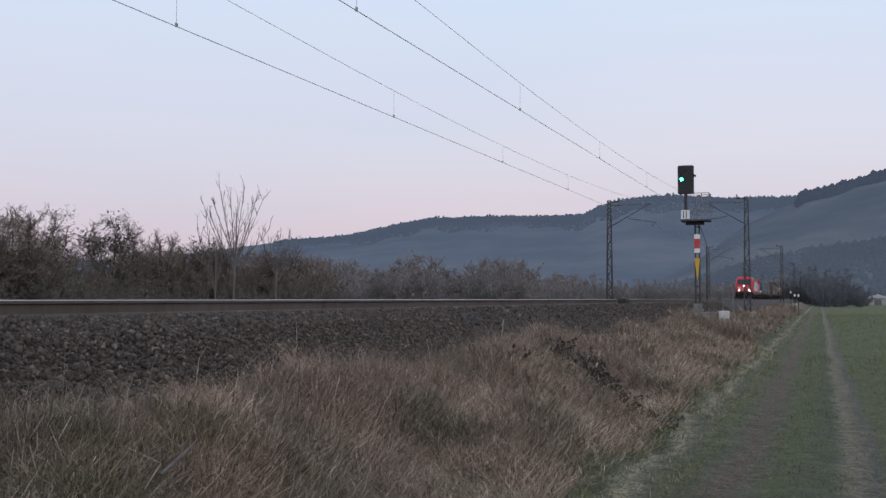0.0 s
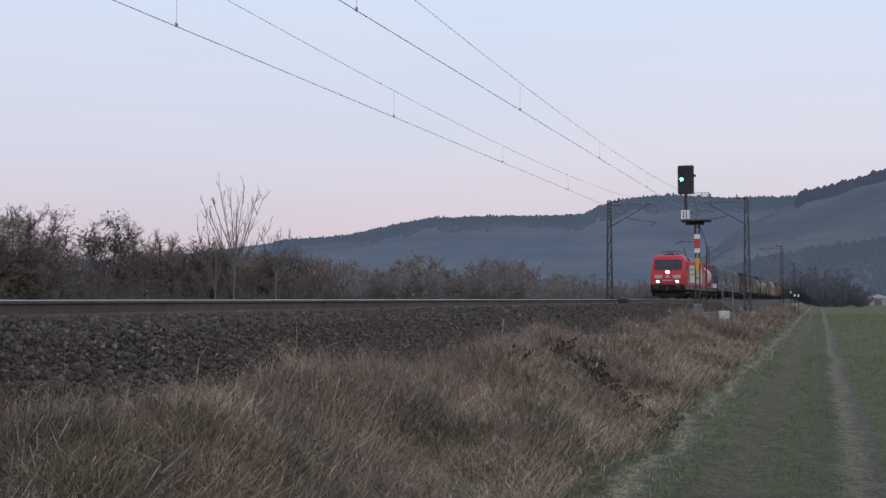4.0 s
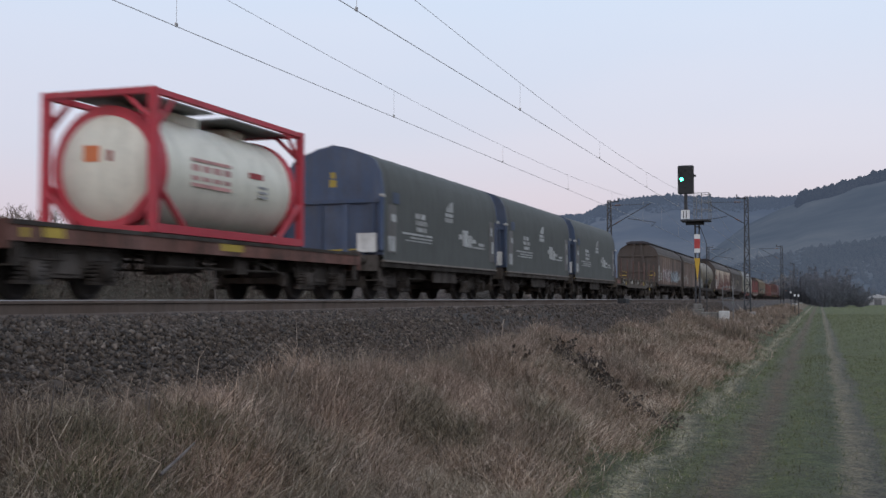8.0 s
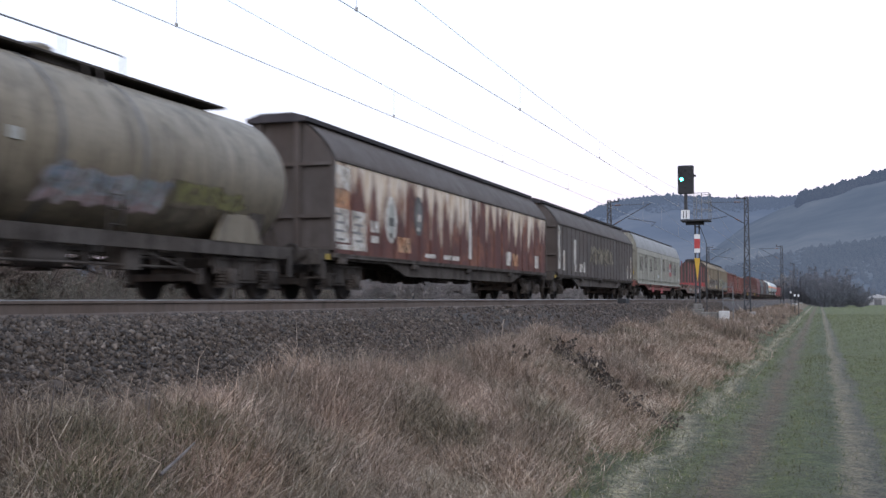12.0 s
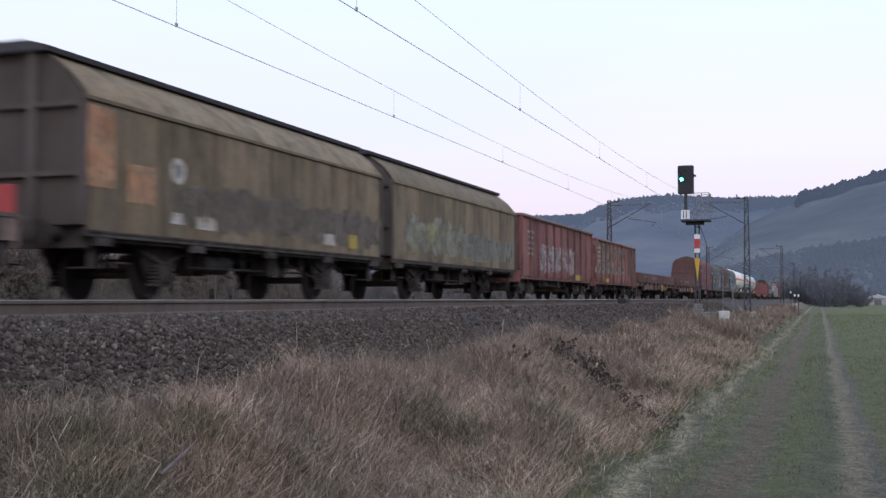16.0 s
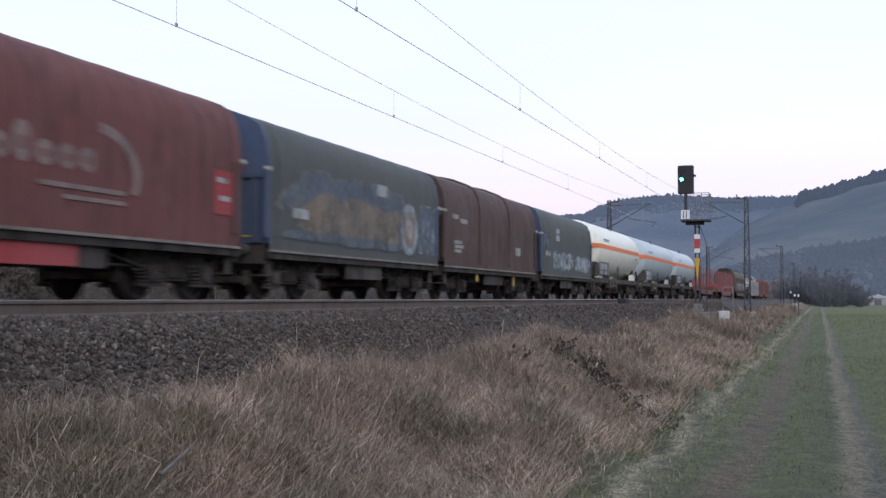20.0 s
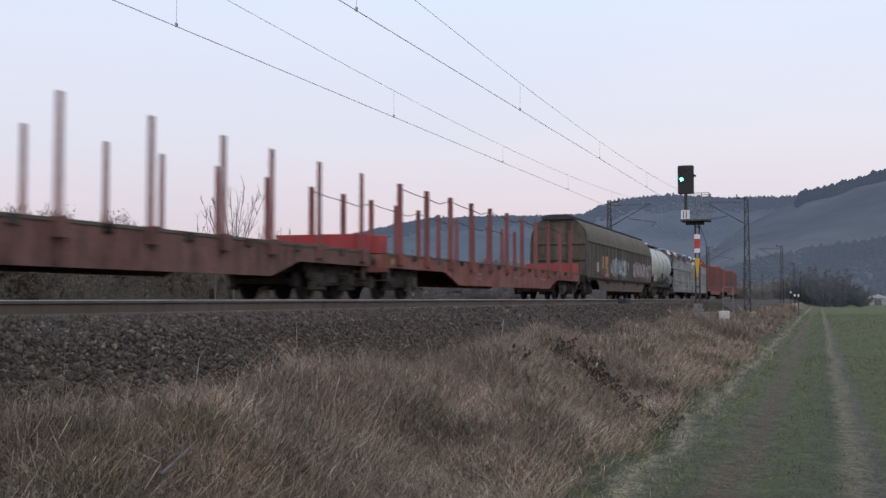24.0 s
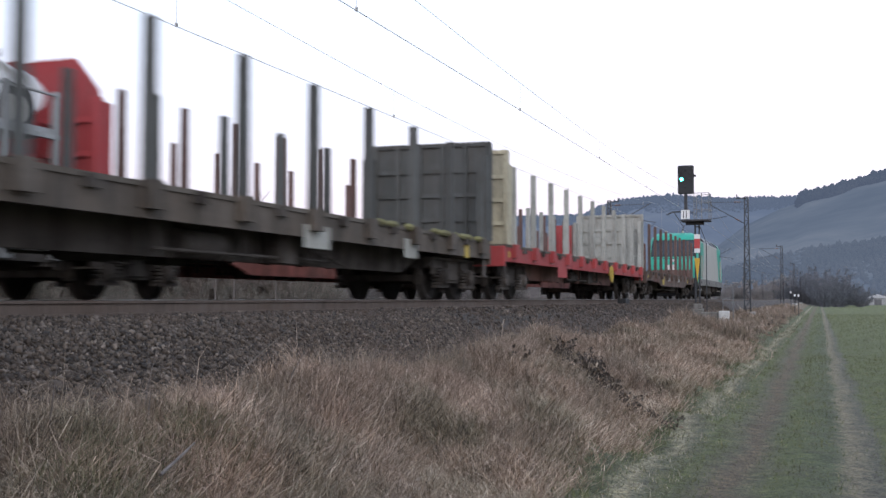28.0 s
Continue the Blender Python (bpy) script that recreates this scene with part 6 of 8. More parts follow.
# ---- tank wagons ----
def tank_wagon(label, u0, u1, shell, radius, mid, gear="bogie", band=None, lower=None, dome=True, seams=3):
    ob, length = vehicle("tank_wagon", label, "tank wagon", u0, u1)
    h = length / 2 - 0.85
    underframe(ob, length, m_under, 1.15, 0.26, 0.0, gear, 1.2)
    prof = [(-h, radius * 0.2), (-h + 0.06, radius * 0.5), (-h + 0.2, radius * 0.78), (-h + 0.42, radius * 0.95), (-h + 0.65, radius), (h - 0.65, radius), (h - 0.42, radius * 0.95), (h - 0.2, radius * 0.78), (h - 0.06, radius * 0.5), (h, radius * 0.2)]
    part("tank", Shape().lathe(prof, (0, 0, mid), "y", 40), shell, ob)
    for k in range(seams):
        y = -h + 0.65 + (k + 1) * (2 * h - 1.3) / (seams + 1)
        part("ring", Shape().lathe([(y - 0.04, radius - 0.01), (y - 0.04, radius + 0.012), (y + 0.04, radius + 0.012), (y + 0.04, radius - 0.01)], (0, 0, mid), "y", 36), m_sill, ob)
    if band:
        for e in (-1, 1):
            strip = Shape()
            a0, a1 = (0.0, 0.16)
            vs = []
            for y, r in prof[3:7]:
                for i in range(4):
                    a = a0 + (a1 - a0) * i / 3
                    vs.append((e * math.cos(a) * (r + 0.006), y, mid + math.sin(a) * (r + 0.006)))
            strip.add(vs, [(j * 4 + i, j * 4 + i + 1, j * 4 + 5 + i, j * 4 + 4 + i) for j in range(3) for i in range(3)])
            part("band", strip, band, ob, "orange warning band")
        for e in (-1, 1):
            strip = Shape()
            vs = []
            for i in range(13):
                a = math.pi * i / 12
                for z in (0.0, 0.16):
                    vs.append((math.cos(a) * radius * 0.955, e * (h - 0.43 + 0.44 * math.sqrt(max(0, 1 - (math.cos(a)) ** 4))), mid + z * radius))
            strip.add(vs, [(2 * i, 2 * i + 1, 2 * i + 3, 2 * i + 2) for i in range(12)])
            part("band", strip, band, ob)
    if lower:
        shade = Shape()
        vs = []
        for y in (-h + 0.7, h - 0.7):
            for i in range(9):
                a = math.pi * (0.18 + 0.64 * i / 8)
                vs.append((math.cos(a) * (radius + 0.03), y, mid + math.sin(a) * (radius + 0.03)))
        shade.add(vs, [(i, i + 1, 10 + i, 9 + i) for i in range(8)])
        part("sun_shield", shade, lower, ob)
    for e in (-1, 1):
        y = e * (h - 1.5)
        saddle = Shape().prism([(-1.1, 1.15), (1.1, 1.15), (1.25, mid - radius * 0.5), (0.9, mid - radius * 0.72), (0, mid - radius * 0.96), (-0.9, mid - radius * 0.72), (-1.25, mid - radius * 0.5)], y - 0.3, y + 0.3)
        part("saddle", saddle, m_under, ob)
        for k in (-1, 1):
            part("strut", Shape().tube((k * 1.05, e * (h - 0.15), 1.15), (k * 0.7, e * (h - 0.4), mid - 0.3), 0.05, 6), m_under, ob)
    if dome:
        part("walkway", Shape().box(-0.55, 0.55, -h * 0.8, h * 0.75, mid + radius + 0.06, mid + radius + 0.1).box(-0.4, 0.4, -1.0, 0.2, mid + radius - 0.05, mid + radius + 0.06), m_under, ob)
        part("filling_dome", Shape().lathe([(0, 0.3), (0.3, 0.3), (0.36, 0.22)], (0, 0, 0), "y", 14), shell, ob).matrix_basis = pose(0, -0.5, mid + radius - 0.05, 90, 0, 0)
        rail = Shape()
        for y in (-2.2, -0.5, 1.2):
            rail.tube((0.55, y, mid + radius + 0.08), (0.55, y, mid + radius + 0.42), 0.016, 5)
        rail.tube((0.55, -2.2, mid + radius + 0.42), (0.55, 1.2, mid + radius + 0.42), 0.016, 5)
        part("walkway_rail", rail, m_steel, ob)
    ladder = Shape()
    for dy in (-0.2, 0.2):
        ladder.tube((1.28, dy, 1.1), (1.28 if radius > 1.3 else 1.2, dy, mid), 0.018, 5).tube((1.28, dy, mid), (0.75, dy, mid + radius), 0.018, 5)
    for k in range(6):
        ladder.tube((1.29, -0.2, 1.25 + 0.25 * k), (1.29, 0.2, 1.25 + 0.25 * k), 0.012, 5)
    part("ladder", ladder, m_under, ob)
    box = part("label_board", Shape().box(1.22, 1.26, -h + 0.9, -h + 2.3, 1.3, 2.1), m_silver, ob)
    marks(box, 1.262, [(-h + 1.2, 1.85, 0.4, 0.22), (-h + 1.75, 1.85, 0.4, 0.22), (-h + 1.3, 1.5, 0.6, 0.18)], m_text, "text_bar")
    return ob


# ---- open and flat wagons ----
def open_wagon(label, u0, u1, mat, top=3.36, floor=1.1):
    ob, length = vehicle("open_wagon", label, "open wagon", u0, u1)
    h = length / 2 - 0.66
    underframe(ob, length, mat, 1.1, 0.3, 0.0, "bogie", 1.34)
    part("floor", Shape().box(-1.36, 1.36, -h, h, 1.1, 1.18), m_under, ob)
    n = 10
    step = 2 * h / n
    pmesh = Shape().box(0, 0.035, -step / 2 + 0.004, step / 2 - 0.004, 0.95, top - 0.1).box(0.035, 0.05, -step / 2 + 0.12, step / 2 - 0.12, 1.1, top - 0.35).mesh("panel", mat)
    post = Shape().prism([(-0.055, 0.9), (0.055, 0.9), (0.055, top - 0.08), (-0.055, top - 0.08)], 0.035, 0.12, "x").mesh("side_post", mat, 0.01)
    for e in (-1, 1):
        for k in range(n):
            part("panel", pmesh, None, ob).matrix_basis = pose(e * 1.33, -h + (k + 0.5) * step, 0, 0, 0, 0 if e > 0 else 180)
        for k in range(n + 1):
            part("side_post", post, None, ob).matrix_basis = pose(e * 1.33, min(max(-h + k * step, -h + 0.06), h - 0.06), 0, 0, 0, 0 if e > 0 else 180)
        x0, x1 = (1.31, 1.47) if e > 0 else (-1.47, -1.31)
        part("top_rim", Shape().box(x0, x1, -h, h, top - 0.12, top), m_rim, ob, bevel=0.02)
        y0, y1 = (h - 0.05, h) if e > 0 else (-h, -h + 0.05)
        end = part("end_wall", Shape().box(-1.33, 1.33, y0, y1, 1.0, top - 0.1), mat, ob)
        for k in range(4):
            yo = y1 if e > 0 else y0 - 0.08
            part("end_post", Shape().box(-1.05 + 0.7 * k - 0.06, -1.05 + 0.7 * k + 0.06, yo, yo + 0.08, 0.95, top - 0.1), mat, end)
        part("end_rim", Shape().box(-1.4, 1.4, y0 - 0.06, y1 + 0.06, top - 0.11, top + 0.005), mat, ob, bevel=0.02)
    return ob


def low_wagon(label, u0, u1, mat):
    ob, length = vehicle("drop_side_wagon", label, "flat wagon", u0, u1)
    h = length / 2 - 0.68
    underframe(ob, length, mat, 1.12, 0.26, 0.22, "bogie", 1.32)
    part("deck", Shape().box(-1.36, 1.36, -h, h, 1.12, 1.2), m_concrete_wood, ob)
    n = 9
    step = 2 * h / n
    flap = Shape().box(0, 0.04, -step / 2 + 0.02, step / 2 - 0.02, 1.08, 1.72)
    for z in (1.14, 1.36, 1.6):
        flap.box(0.04, 0.07, -step / 2 + 0.02, step / 2 - 0.02, z, z + 0.06)
    fmesh = flap.mesh("drop_side", mat)
    hook = Shape().box(1.34, 1.45, -0.04, 0.04, 0.92, 1.1).mesh("latch", m_under)
    for e in (-1, 1):
        for k in range(n):
            part("drop_side", fmesh, None, ob).matrix_basis = pose(e * 1.36, -h + (k + 0.5) * step, 0, 0, 0, 0 if e > 0 else 180)
            part("latch", hook, None, ob).matrix_basis = pose(0, -h + (k + 0.5) * step, 0, 0, 0, 0 if e > 0 else 180)
        part("end_board", Shape().box(-1.4, 1.4, e * h - 0.03, e * h + 0.03, 1.15, 1.7).box(-1.4, 1.4, e * h - 0.05, e * h + 0.05, 1.62, 1.7), mat, ob)
    return ob


def stake_wagon(label, u0, u1, frame_m, stake_m, count, tall, belly=0.0, gear="bogie", thick=0.06, board=None, train=TRAIN_A, group="wagons of the long goods train", straps=False, walls=None, deck_top=1.25, chamfer=False, shift=0.0, places=None):
    ob, length = vehicle("stake_wagon", label, "flat wagon", u0, u1, train, group)
    h = length / 2 - 0.66
    underframe(ob, length, frame_m, deck_top - 0.06, 0.34, belly, gear, 1.34)
    n = int(2 * h / 1.45)
    step = 2 * h / n
    plank = Shape().box(-1.36, 1.36, -step / 2 + 0.006, step / 2 - 0.006, deck_top - 0.06, deck_top).mesh("deck_plate", m_concrete_wood)
    for k in range(n):
        part("deck_plate", plank, None, ob).location.y = -h + (k + 0.5) * step
    stake = Shape().prism([(-thick, deck_top - 0.2), (thick, deck_top - 0.2), (thick * 0.62, tall), (-thick * 0.62, tall)], -thick * 0.8, thick * 0.8, "x").mesh("stake", stake_m, 0.008)
    pocket = Shape().box(-0.09, 0.09, -thick - 0.07, thick + 0.07, deck_top - 0.3, deck_top + 0.02).mesh("stake_pocket", frame_m)
    lug = Shape().box(-0.04, 0.04, -0.12, 0.12, deck_top - 0.16, deck_top - 0.02).mesh("lashing_lug", m_under)
    spots = [p - (u0 + u1) / 2 for p in places] if places else [-h + 0.75 + shift + k * (2 * h - 1.5) / (count - 1) for k in range(count)]
    count = len(spots)
    for e in (-1, 1):
        for k in range(count):
            y = spots[k]
            part("stake", stake, None, ob).matrix_basis = pose(e * 1.34, y, 0, 0, 0, 0 if e > 0 else 180)
            part("stake_pocket", pocket, None, ob).matrix_basis = pose(e * 1.37, y, 0)
            if k < count - 1:
                part("lashing_lug", lug, None, ob).matrix_basis = pose(e * 1.36, (y + spots[k + 1]) / 2, 0)
        if straps:
            for k in range(count - 1):
                ya, yb = spots[k], spots[k + 1]
                z = tall - 0.12 - 0.1 * (k % 2)
                part("strap", Shape().tube((e * 1.34, ya, z), (e * 1.34, (ya + yb) / 2, z - 0.07), 0.013, 5).tube((e * 1.34, (ya + yb) / 2, z - 0.07), (e * 1.34, yb, tall - 0.12 - 0.1 * ((k + 1) % 2)), 0.013, 5), m_black, ob)
        if board:
            z1 = deck_top + board[1]
            end = part("end_board", Shape().box(-1.3, 1.3, e * h - 0.05, e * h + 0.05, deck_top - 0.02, z1), board[0], ob, "red hinged end board", 0.012)
            for k in range(3):
                part("end_rib", Shape().box(-1.0 + 0.9 * k, -0.85 + 0.9 * k, e * h - 0.09, e * h + 0.09, deck_top, z1 - 0.03), board[0], end)
        if walls and walls[0 if e > 0 else 1]:
            mat = walls[0 if e > 0 else 1]
            y = e * (h - 0.08)
            top = [(1.38, 3.36), (0.92, 3.92), (-0.92, 3.92), (-1.38, 3.36)] if chamfer else [(1.38, 3.52), (-1.38, 3.52)]
            wall = part("end_bulkhead", Shape().prism([(-1.38, deck_top), (1.38, deck_top)] + top, y - 0.04, y + 0.04), mat, ob, "ribbed steel bulkhead", 0.01)
            for k in range(6):
                part("wall_post", Shape().box(-1.4 + 0.54 * k, -1.3 + 0.54 * k, y - 0.1, y + 0.1, deck_top, 3.26 if chamfer and k in (0, 5) else 3.5), mat, wall)
            for z in (1.75, 2.3, 2.85) if chamfer else (1.75, 2.3, 2.85, 3.44):
                part("wall_rib", Shape().box(-1.38, 1.38, y - 0.085, y + 0.085, z, z + 0.09), mat, wall)
            for k in (-1, 1):
                part("wall_brace", Shape().box(k * 1.36 - 0.03, k * 1.36 + 0.03, min(y, y - e * 0.35), max(y, y - e * 0.35), deck_top, 3.2), mat, wall)
    return ob


# ---- locomotive ----
CAB_Z = [0.98, 1.25, 1.9, 2.35, 2.52, 3.4, 3.66, 3.84]
CAB_L = [8.78, 8.83, 8.83, 8.74, 8.66, 8.08, 7.9, 7.5]
CAB_W = [1.47, 1.485, 1.485, 1.485, 1.475, 1.42, 1.27, 1.02]


def cab_at(z, lift=0.0):
    z = z - lift if z > 3.2 else z
    return float(np.interp(z, CAB_Z, CAB_L)), float(np.interp(z, CAB_Z, CAB_W))


def locomotive(name, label, u0, u1, cab_m, mid_m, roof_m, panto, train, banner, lit, lift=0.0):
    ob, length = vehicle(name, label, "locomotive", u0, u1, train, "electric locomotives")
    for e in (-1, 1):
        cab = Shape()
        for z, hl, hw in zip(CAB_Z, CAB_L, CAB_W):
            half = [(hw, 6.2), (hw, hl - 0.4), (hw * 0.97, hl - 0.14), (hw * 0.9, hl - 0.035), (hw * 0.5, hl)]
            pts = half + [(-x, y) for x, y in half[::-1]]
            cab.v += [(x, e * y, z + (lift if z > 3 else 0)) for x, y in pts]
        n = 10
        for j in range(len(CAB_Z) - 1):
            cab.f += [(j * n + i, j * n + i + 1, (j + 1) * n + i + 1, (j + 1) * n + i) for i in range(n - 1)]
        j = len(CAB_Z) - 1
        cab.f += [tuple(range(j * n, j * n + n)), tuple(range(n))]
        body = part("cab", cab, cab_m, ob, "", 0.0)

        def on_front(x0, x1, z0, z1, proud, steps=4):
            s = Shape()
            for z in (z0, z1):
                hl, hw = cab_at(z, lift)
                for i in range(steps + 1):
                    x = x0 + (x1 - x0) * i / steps
                    drop = float(np.interp(abs(x) / hw, [0, 0.5, 0.9, 0.97, 1.0], [0, 0, 0.035, 0.14, 0.4]))
                    s.v.append((x, e * (hl - drop + proud), z))
            s.f += [(i, i + 1, steps + 2 + i, steps + 1 + i) for i in range(steps)]
            return s

        ws = 1.1 if banner else 1.24
        part("windscreen", on_front(-ws, ws, 2.6, 3.34 + lift, 0.02, 8), m_glass.m, body, "dark sloping windscreen")
        part("windscreen_frame", on_front(-ws - 0.05, ws + 0.05, 2.55, 3.39 + lift, 0.008, 8), m_black, body)
        part("front_seam", on_front(-1.2, 1.2, 2.44, 2.47, 0.006, 8), m_black, body)
        part("number_bar", on_front(-0.42, 0.42, 1.56, 1.66, 0.035), m_silver if banner else m_white, body)
        for k in (-1, 1):
            part("wiper", Shape().tube((k * 0.35, e * (cab_at(2.6)[0] + 0.04), 2.6), (k * 0.75, e * (cab_at(2.95)[0] + 0.05), 2.95), 0.015, 4), m_black, body)
            part("front_panel", on_front(k * 0.78 - 0.32, k * 0.78 + 0.32, 1.78, 2.08, 0.035), m_silver if banner else cab_m, body, "pale front panel" if banner else "")
            on = lit and e == lit
            part("lamp_housing", on_front(k * 0.69 - 0.3, k * 0.69 + 0.3, 1.38, 1.62, 0.012), m_sill, body)
            part("headlight", Shape().tube((k * 0.82, e * 8.7, 1.5), (k * 0.82, e * 8.86, 1.5), 0.095, 16), m_headlight if on else m_lens_off, body, "bright headlight" if on else "")
            part("tail_light", Shape().tube((k * 0.56, e * 8.72, 1.5), (k * 0.56, e * 8.855, 1.5), 0.085, 14), m_tail, body)
            win = part("side_window", Shape().box(1.47 if k > 0 else -1.478, 1.478 if k > 0 else -1.47, min(e * 7.1, e * 7.42), max(e * 7.1, e * 7.42), 2.58, 3.15), m_glass.m, body, "", 0.0)
            part("window_frame", Shape().box(1.466 if k > 0 else -1.474, 1.474 if k > 0 else -1.466, min(e * 7.05, e * 7.47), max(e * 7.05, e * 7.47), 2.53, 3.2), m_black, win)
            door = part("door", Shape().box(1.482 if k > 0 else -1.492, 1.492 if k > 0 else -1.482, min(e * 6.4, e * 6.95), max(e * 6.4, e * 6.95), 1.3, 3.1), cab_m, body)
            for y in (6.32, 7.0):
                part("grab_rail", Shape().tube((k * 1.53, e * y, 1.3), (k * 1.53, e * y, 2.7), 0.028, 6), m_silver, door)
            part("cab_step", Shape().box(k * 1.4 - 0.1, k * 1.4 + 0.1, min(e * 6.55, e * 7.0), max(e * 6.55, e * 7.0), 0.55, 0.6).box(k * 1.42 - 0.08, k * 1.42 + 0.08, min(e * 6.55, e * 7.0), max(e * 6.55, e * 7.0), 0.82, 0.86), m_silver, body)
            part("buffer", BUFFER, None, ob).matrix_basis = pose(k * 0.88, e * (length / 2 - 0.62), 1.03, 0, 0, 0 if e > 0 else 180)
            part("horn", Shape().tube((k * 0.5, e * 7.3, 3.84 + lift), (k * 0.5, e * 7.6, 3.9 + lift), 0.04, 8, 0.07), m_silver, body)
        on = lit and e == lit
        part("top_light", on_front(-0.12, 0.12, 2.24, 2.38, 0.03), m_headlight if on else m_lens_off, body, "bright upper headlight" if on else "")
        part("emblem", on_front(-0.16, 0.16, 1.84, 2.04, 0.035) if banner else on_front(-0.4, 0.12, 1.75, 2.06, 0.035), m_silver if banner else m_white, body, "plain emblem shape")
        part("coupling", COUPLING, None, ob).matrix_basis = pose(0, e * (length / 2 - 0.62), 1.0, 0, 0, 0 if e > 0 else 180)
        part("front_beam", Shape().box(-1.45, 1.45, min(e * 8.2, e * 8.87), max(e * 8.2, e * 8.87), 0.7, 1.27), m_black, ob, "black buffer beam", 0.04)
        plough = Shape().prism([(-1.38, 0.22), (1.38, 0.22), (1.42, 0.75), (-1.42, 0.75)], min(e * 8.35, e * 8.55), max(e * 8.35, e * 8.55)).prism([(-0.9, 0.18), (0.9, 0.18), (1.2, 0.5), (-1.2, 0.5)], min(e * 8.55, e * 8.68), max(e * 8.55, e * 8.68))
        part("snow_plough", plough, m_black, ob, "", 0.03)
        for x in (0.35, -0.4):
            part("hose", Shape().tube((x, e * 8.8, 0.9), (x, e * 9.0, 0.52), 0.03, 6), m_black, ob)
    prof = [(1.485, 1.2), (1.48, 2.6), (1.43, 3.36 + lift), (1.39, 3.4 + lift), (-1.39, 3.4 + lift), (-1.43, 3.36 + lift), (-1.48, 2.6), (-1.485, 1.2)]
    body = part("body_side", Shape().prism(prof, -6.2, 6.2), mid_m, ob, "", 0.0)
    part("roof", Shape().prism([(1.38, 3.4 + lift), (1.07, 3.81 + lift), (-1.07, 3.81 + lift), (-1.38, 3.4 + lift)], -6.2, 6.2), roof_m, ob, "grey sloping roof")
    for e in (-1, 1):
        x0, x1 = (1.4, 1.5) if e > 0 else (-1.5, -1.4)
        part("sill", Shape().box(x0, x1, -8.2, 8.2, 0.84, 1.24), m_sill, ob, "", 0.015)
        for k in range(8):
            y = -5.3 + 1.4 * k
            g = Shape()
            for i in range(5):
                g.prism([(e * (1.365 - 0.06 * i), lift + 3.43 + 0.072 * i), (e * (1.39 - 0.06 * i), lift + 3.46 + 0.072 * i), (e * (1.31 - 0.06 * i), lift + 3.49 + 0.072 * i)], y - 0.5, y + 0.5)
            if k in (0, 1, 5, 7):
                part("roof_grille", g, m_black, ob)
        for k in range(9):
            y = -6.6 + 1.65 * k
            part("sill_hatch", Shape().box(1.5 if e > 0 else -1.506, 1.506 if e > 0 else -1.5, y - 0.14, y + 0.14, 0.95, 1.13), m_black if k % 3 == 0 else m_sill, ob)
    if not banner:
        for e in (-1, 1):
            for k in (-1, 1):
                edge = Shape()
                for z, inner in ((1.245, 5.75), (2.6, 5.05), (3.35 + lift, 4.65)):
                    x = k * (float(np.interp(z, [1.2, 2.6, 3.36 + lift], [1.485, 1.48, 1.43])) + 0.005)
                    edge.v += [(x, e * 6.19, z), (x, e * inner, z)]
                edge.f += [(0, 1, 3, 2), (2, 3, 5, 4)]
                part("livery_panel", edge, cab_m, body, "green paint with a slanting edge")
    part("transformer", Shape().box(-1.25, 1.25, -2.1, 2.1, 0.3, 0.9).box(-1.3, 1.3, -1.3, 0.4, 0.35, 0.8), m_under, ob, "", 0.05)
    for e in (-1, 1):
        LOCO_WHEELS.extend((w, train) for w in bogie(ob, e * 5.2, (-1.3, 1.3), BOGIE_L, WHEEL_L, 0.62))
        for k in (-1, 1):
            for y in (-1.9, -0.6, 0.6, 1.9):
                part("sand_box", Shape().box(k * 1.18 - 0.1, k * 1.18 + 0.1, e * 5.2 + y - 0.18, e * 5.2 + y + 0.18, 0.5, 0.86).tube((k * 1.1, e * 5.2 + y, 0.5), (k * 0.95, e * 5.2 + y, 0.15), 0.025, 5), m_under, ob, "", 0.02)
    part("roof_line", Shape().tube((0.2, -5.5, 4.03 + lift), (0.2, 5.5, 4.03 + lift), 0.025, 6), m_under, ob)
    for k in range(6):
        part("insulator", Shape().lathe([(0, 0.09), (0.05, 0.05), (0.1, 0.09), (0.15, 0.05), (0.22, 0.06)], (0, 0, 0), "y", 10), m_insul, ob).matrix_basis = pose(0.2, -5 + 2 * k, 3.8 + lift, 90, 0, 0)
    for y, up, face in panto:
        p = part("pantograph", Shape().box(-0.5, 0.5, y - 0.6, y + 0.6, 3.94, 4.0).box(-0.55, -0.45, y - 0.7, y + 0.7, 3.82, 3.96).box(0.45, 0.55, y - 0.7, y + 0.7, 3.82, 3.96), m_under, ob, "raised pantograph" if up else "folded pantograph")
        if up:
            knee, headp = (y + face * 1.75, 4.82), (y + face * 0.35, 5.54)
        else:
            knee, headp = (y + face * 1.9, 4.1), (y + face * 0.2, 4.16)
        part("lower_arm", Shape().tube((0, y - face * 0.3, 4.0), (0, knee[0], knee[1]), 0.045, 8, 0.035), m_under, p)
        part("upper_arm", Shape().tube((0.12, knee[0], knee[1]), (0.45, headp[0], headp[1]), 0.02, 6).tube((-0.12, knee[0], knee[1]), (-0.45, headp[0], headp[1]), 0.02, 6), m_under, p)
        head = Shape()
        for dy in (-0.22, 0.22):
            head.tube((-0.55, headp[0] + dy, headp[1] + 0.06), (0.55, headp[0] + dy, headp[1] + 0.06), 0.025, 6)
            for k in (-1, 1):
                head.tube((k * 0.55, headp[0] + dy, headp[1] + 0.06), (k * 0.95, headp[0] + dy, headp[1] - 0.12), 0.018, 6)
        for k in (-1, 1):
            head.tube((k * 0.45, headp[0] - 0.22, headp[1] + 0.02), (k * 0.45, headp[0] + 0.22, headp[1] + 0.02), 0.018, 5)
        part("collector_head", head, m_under, p)
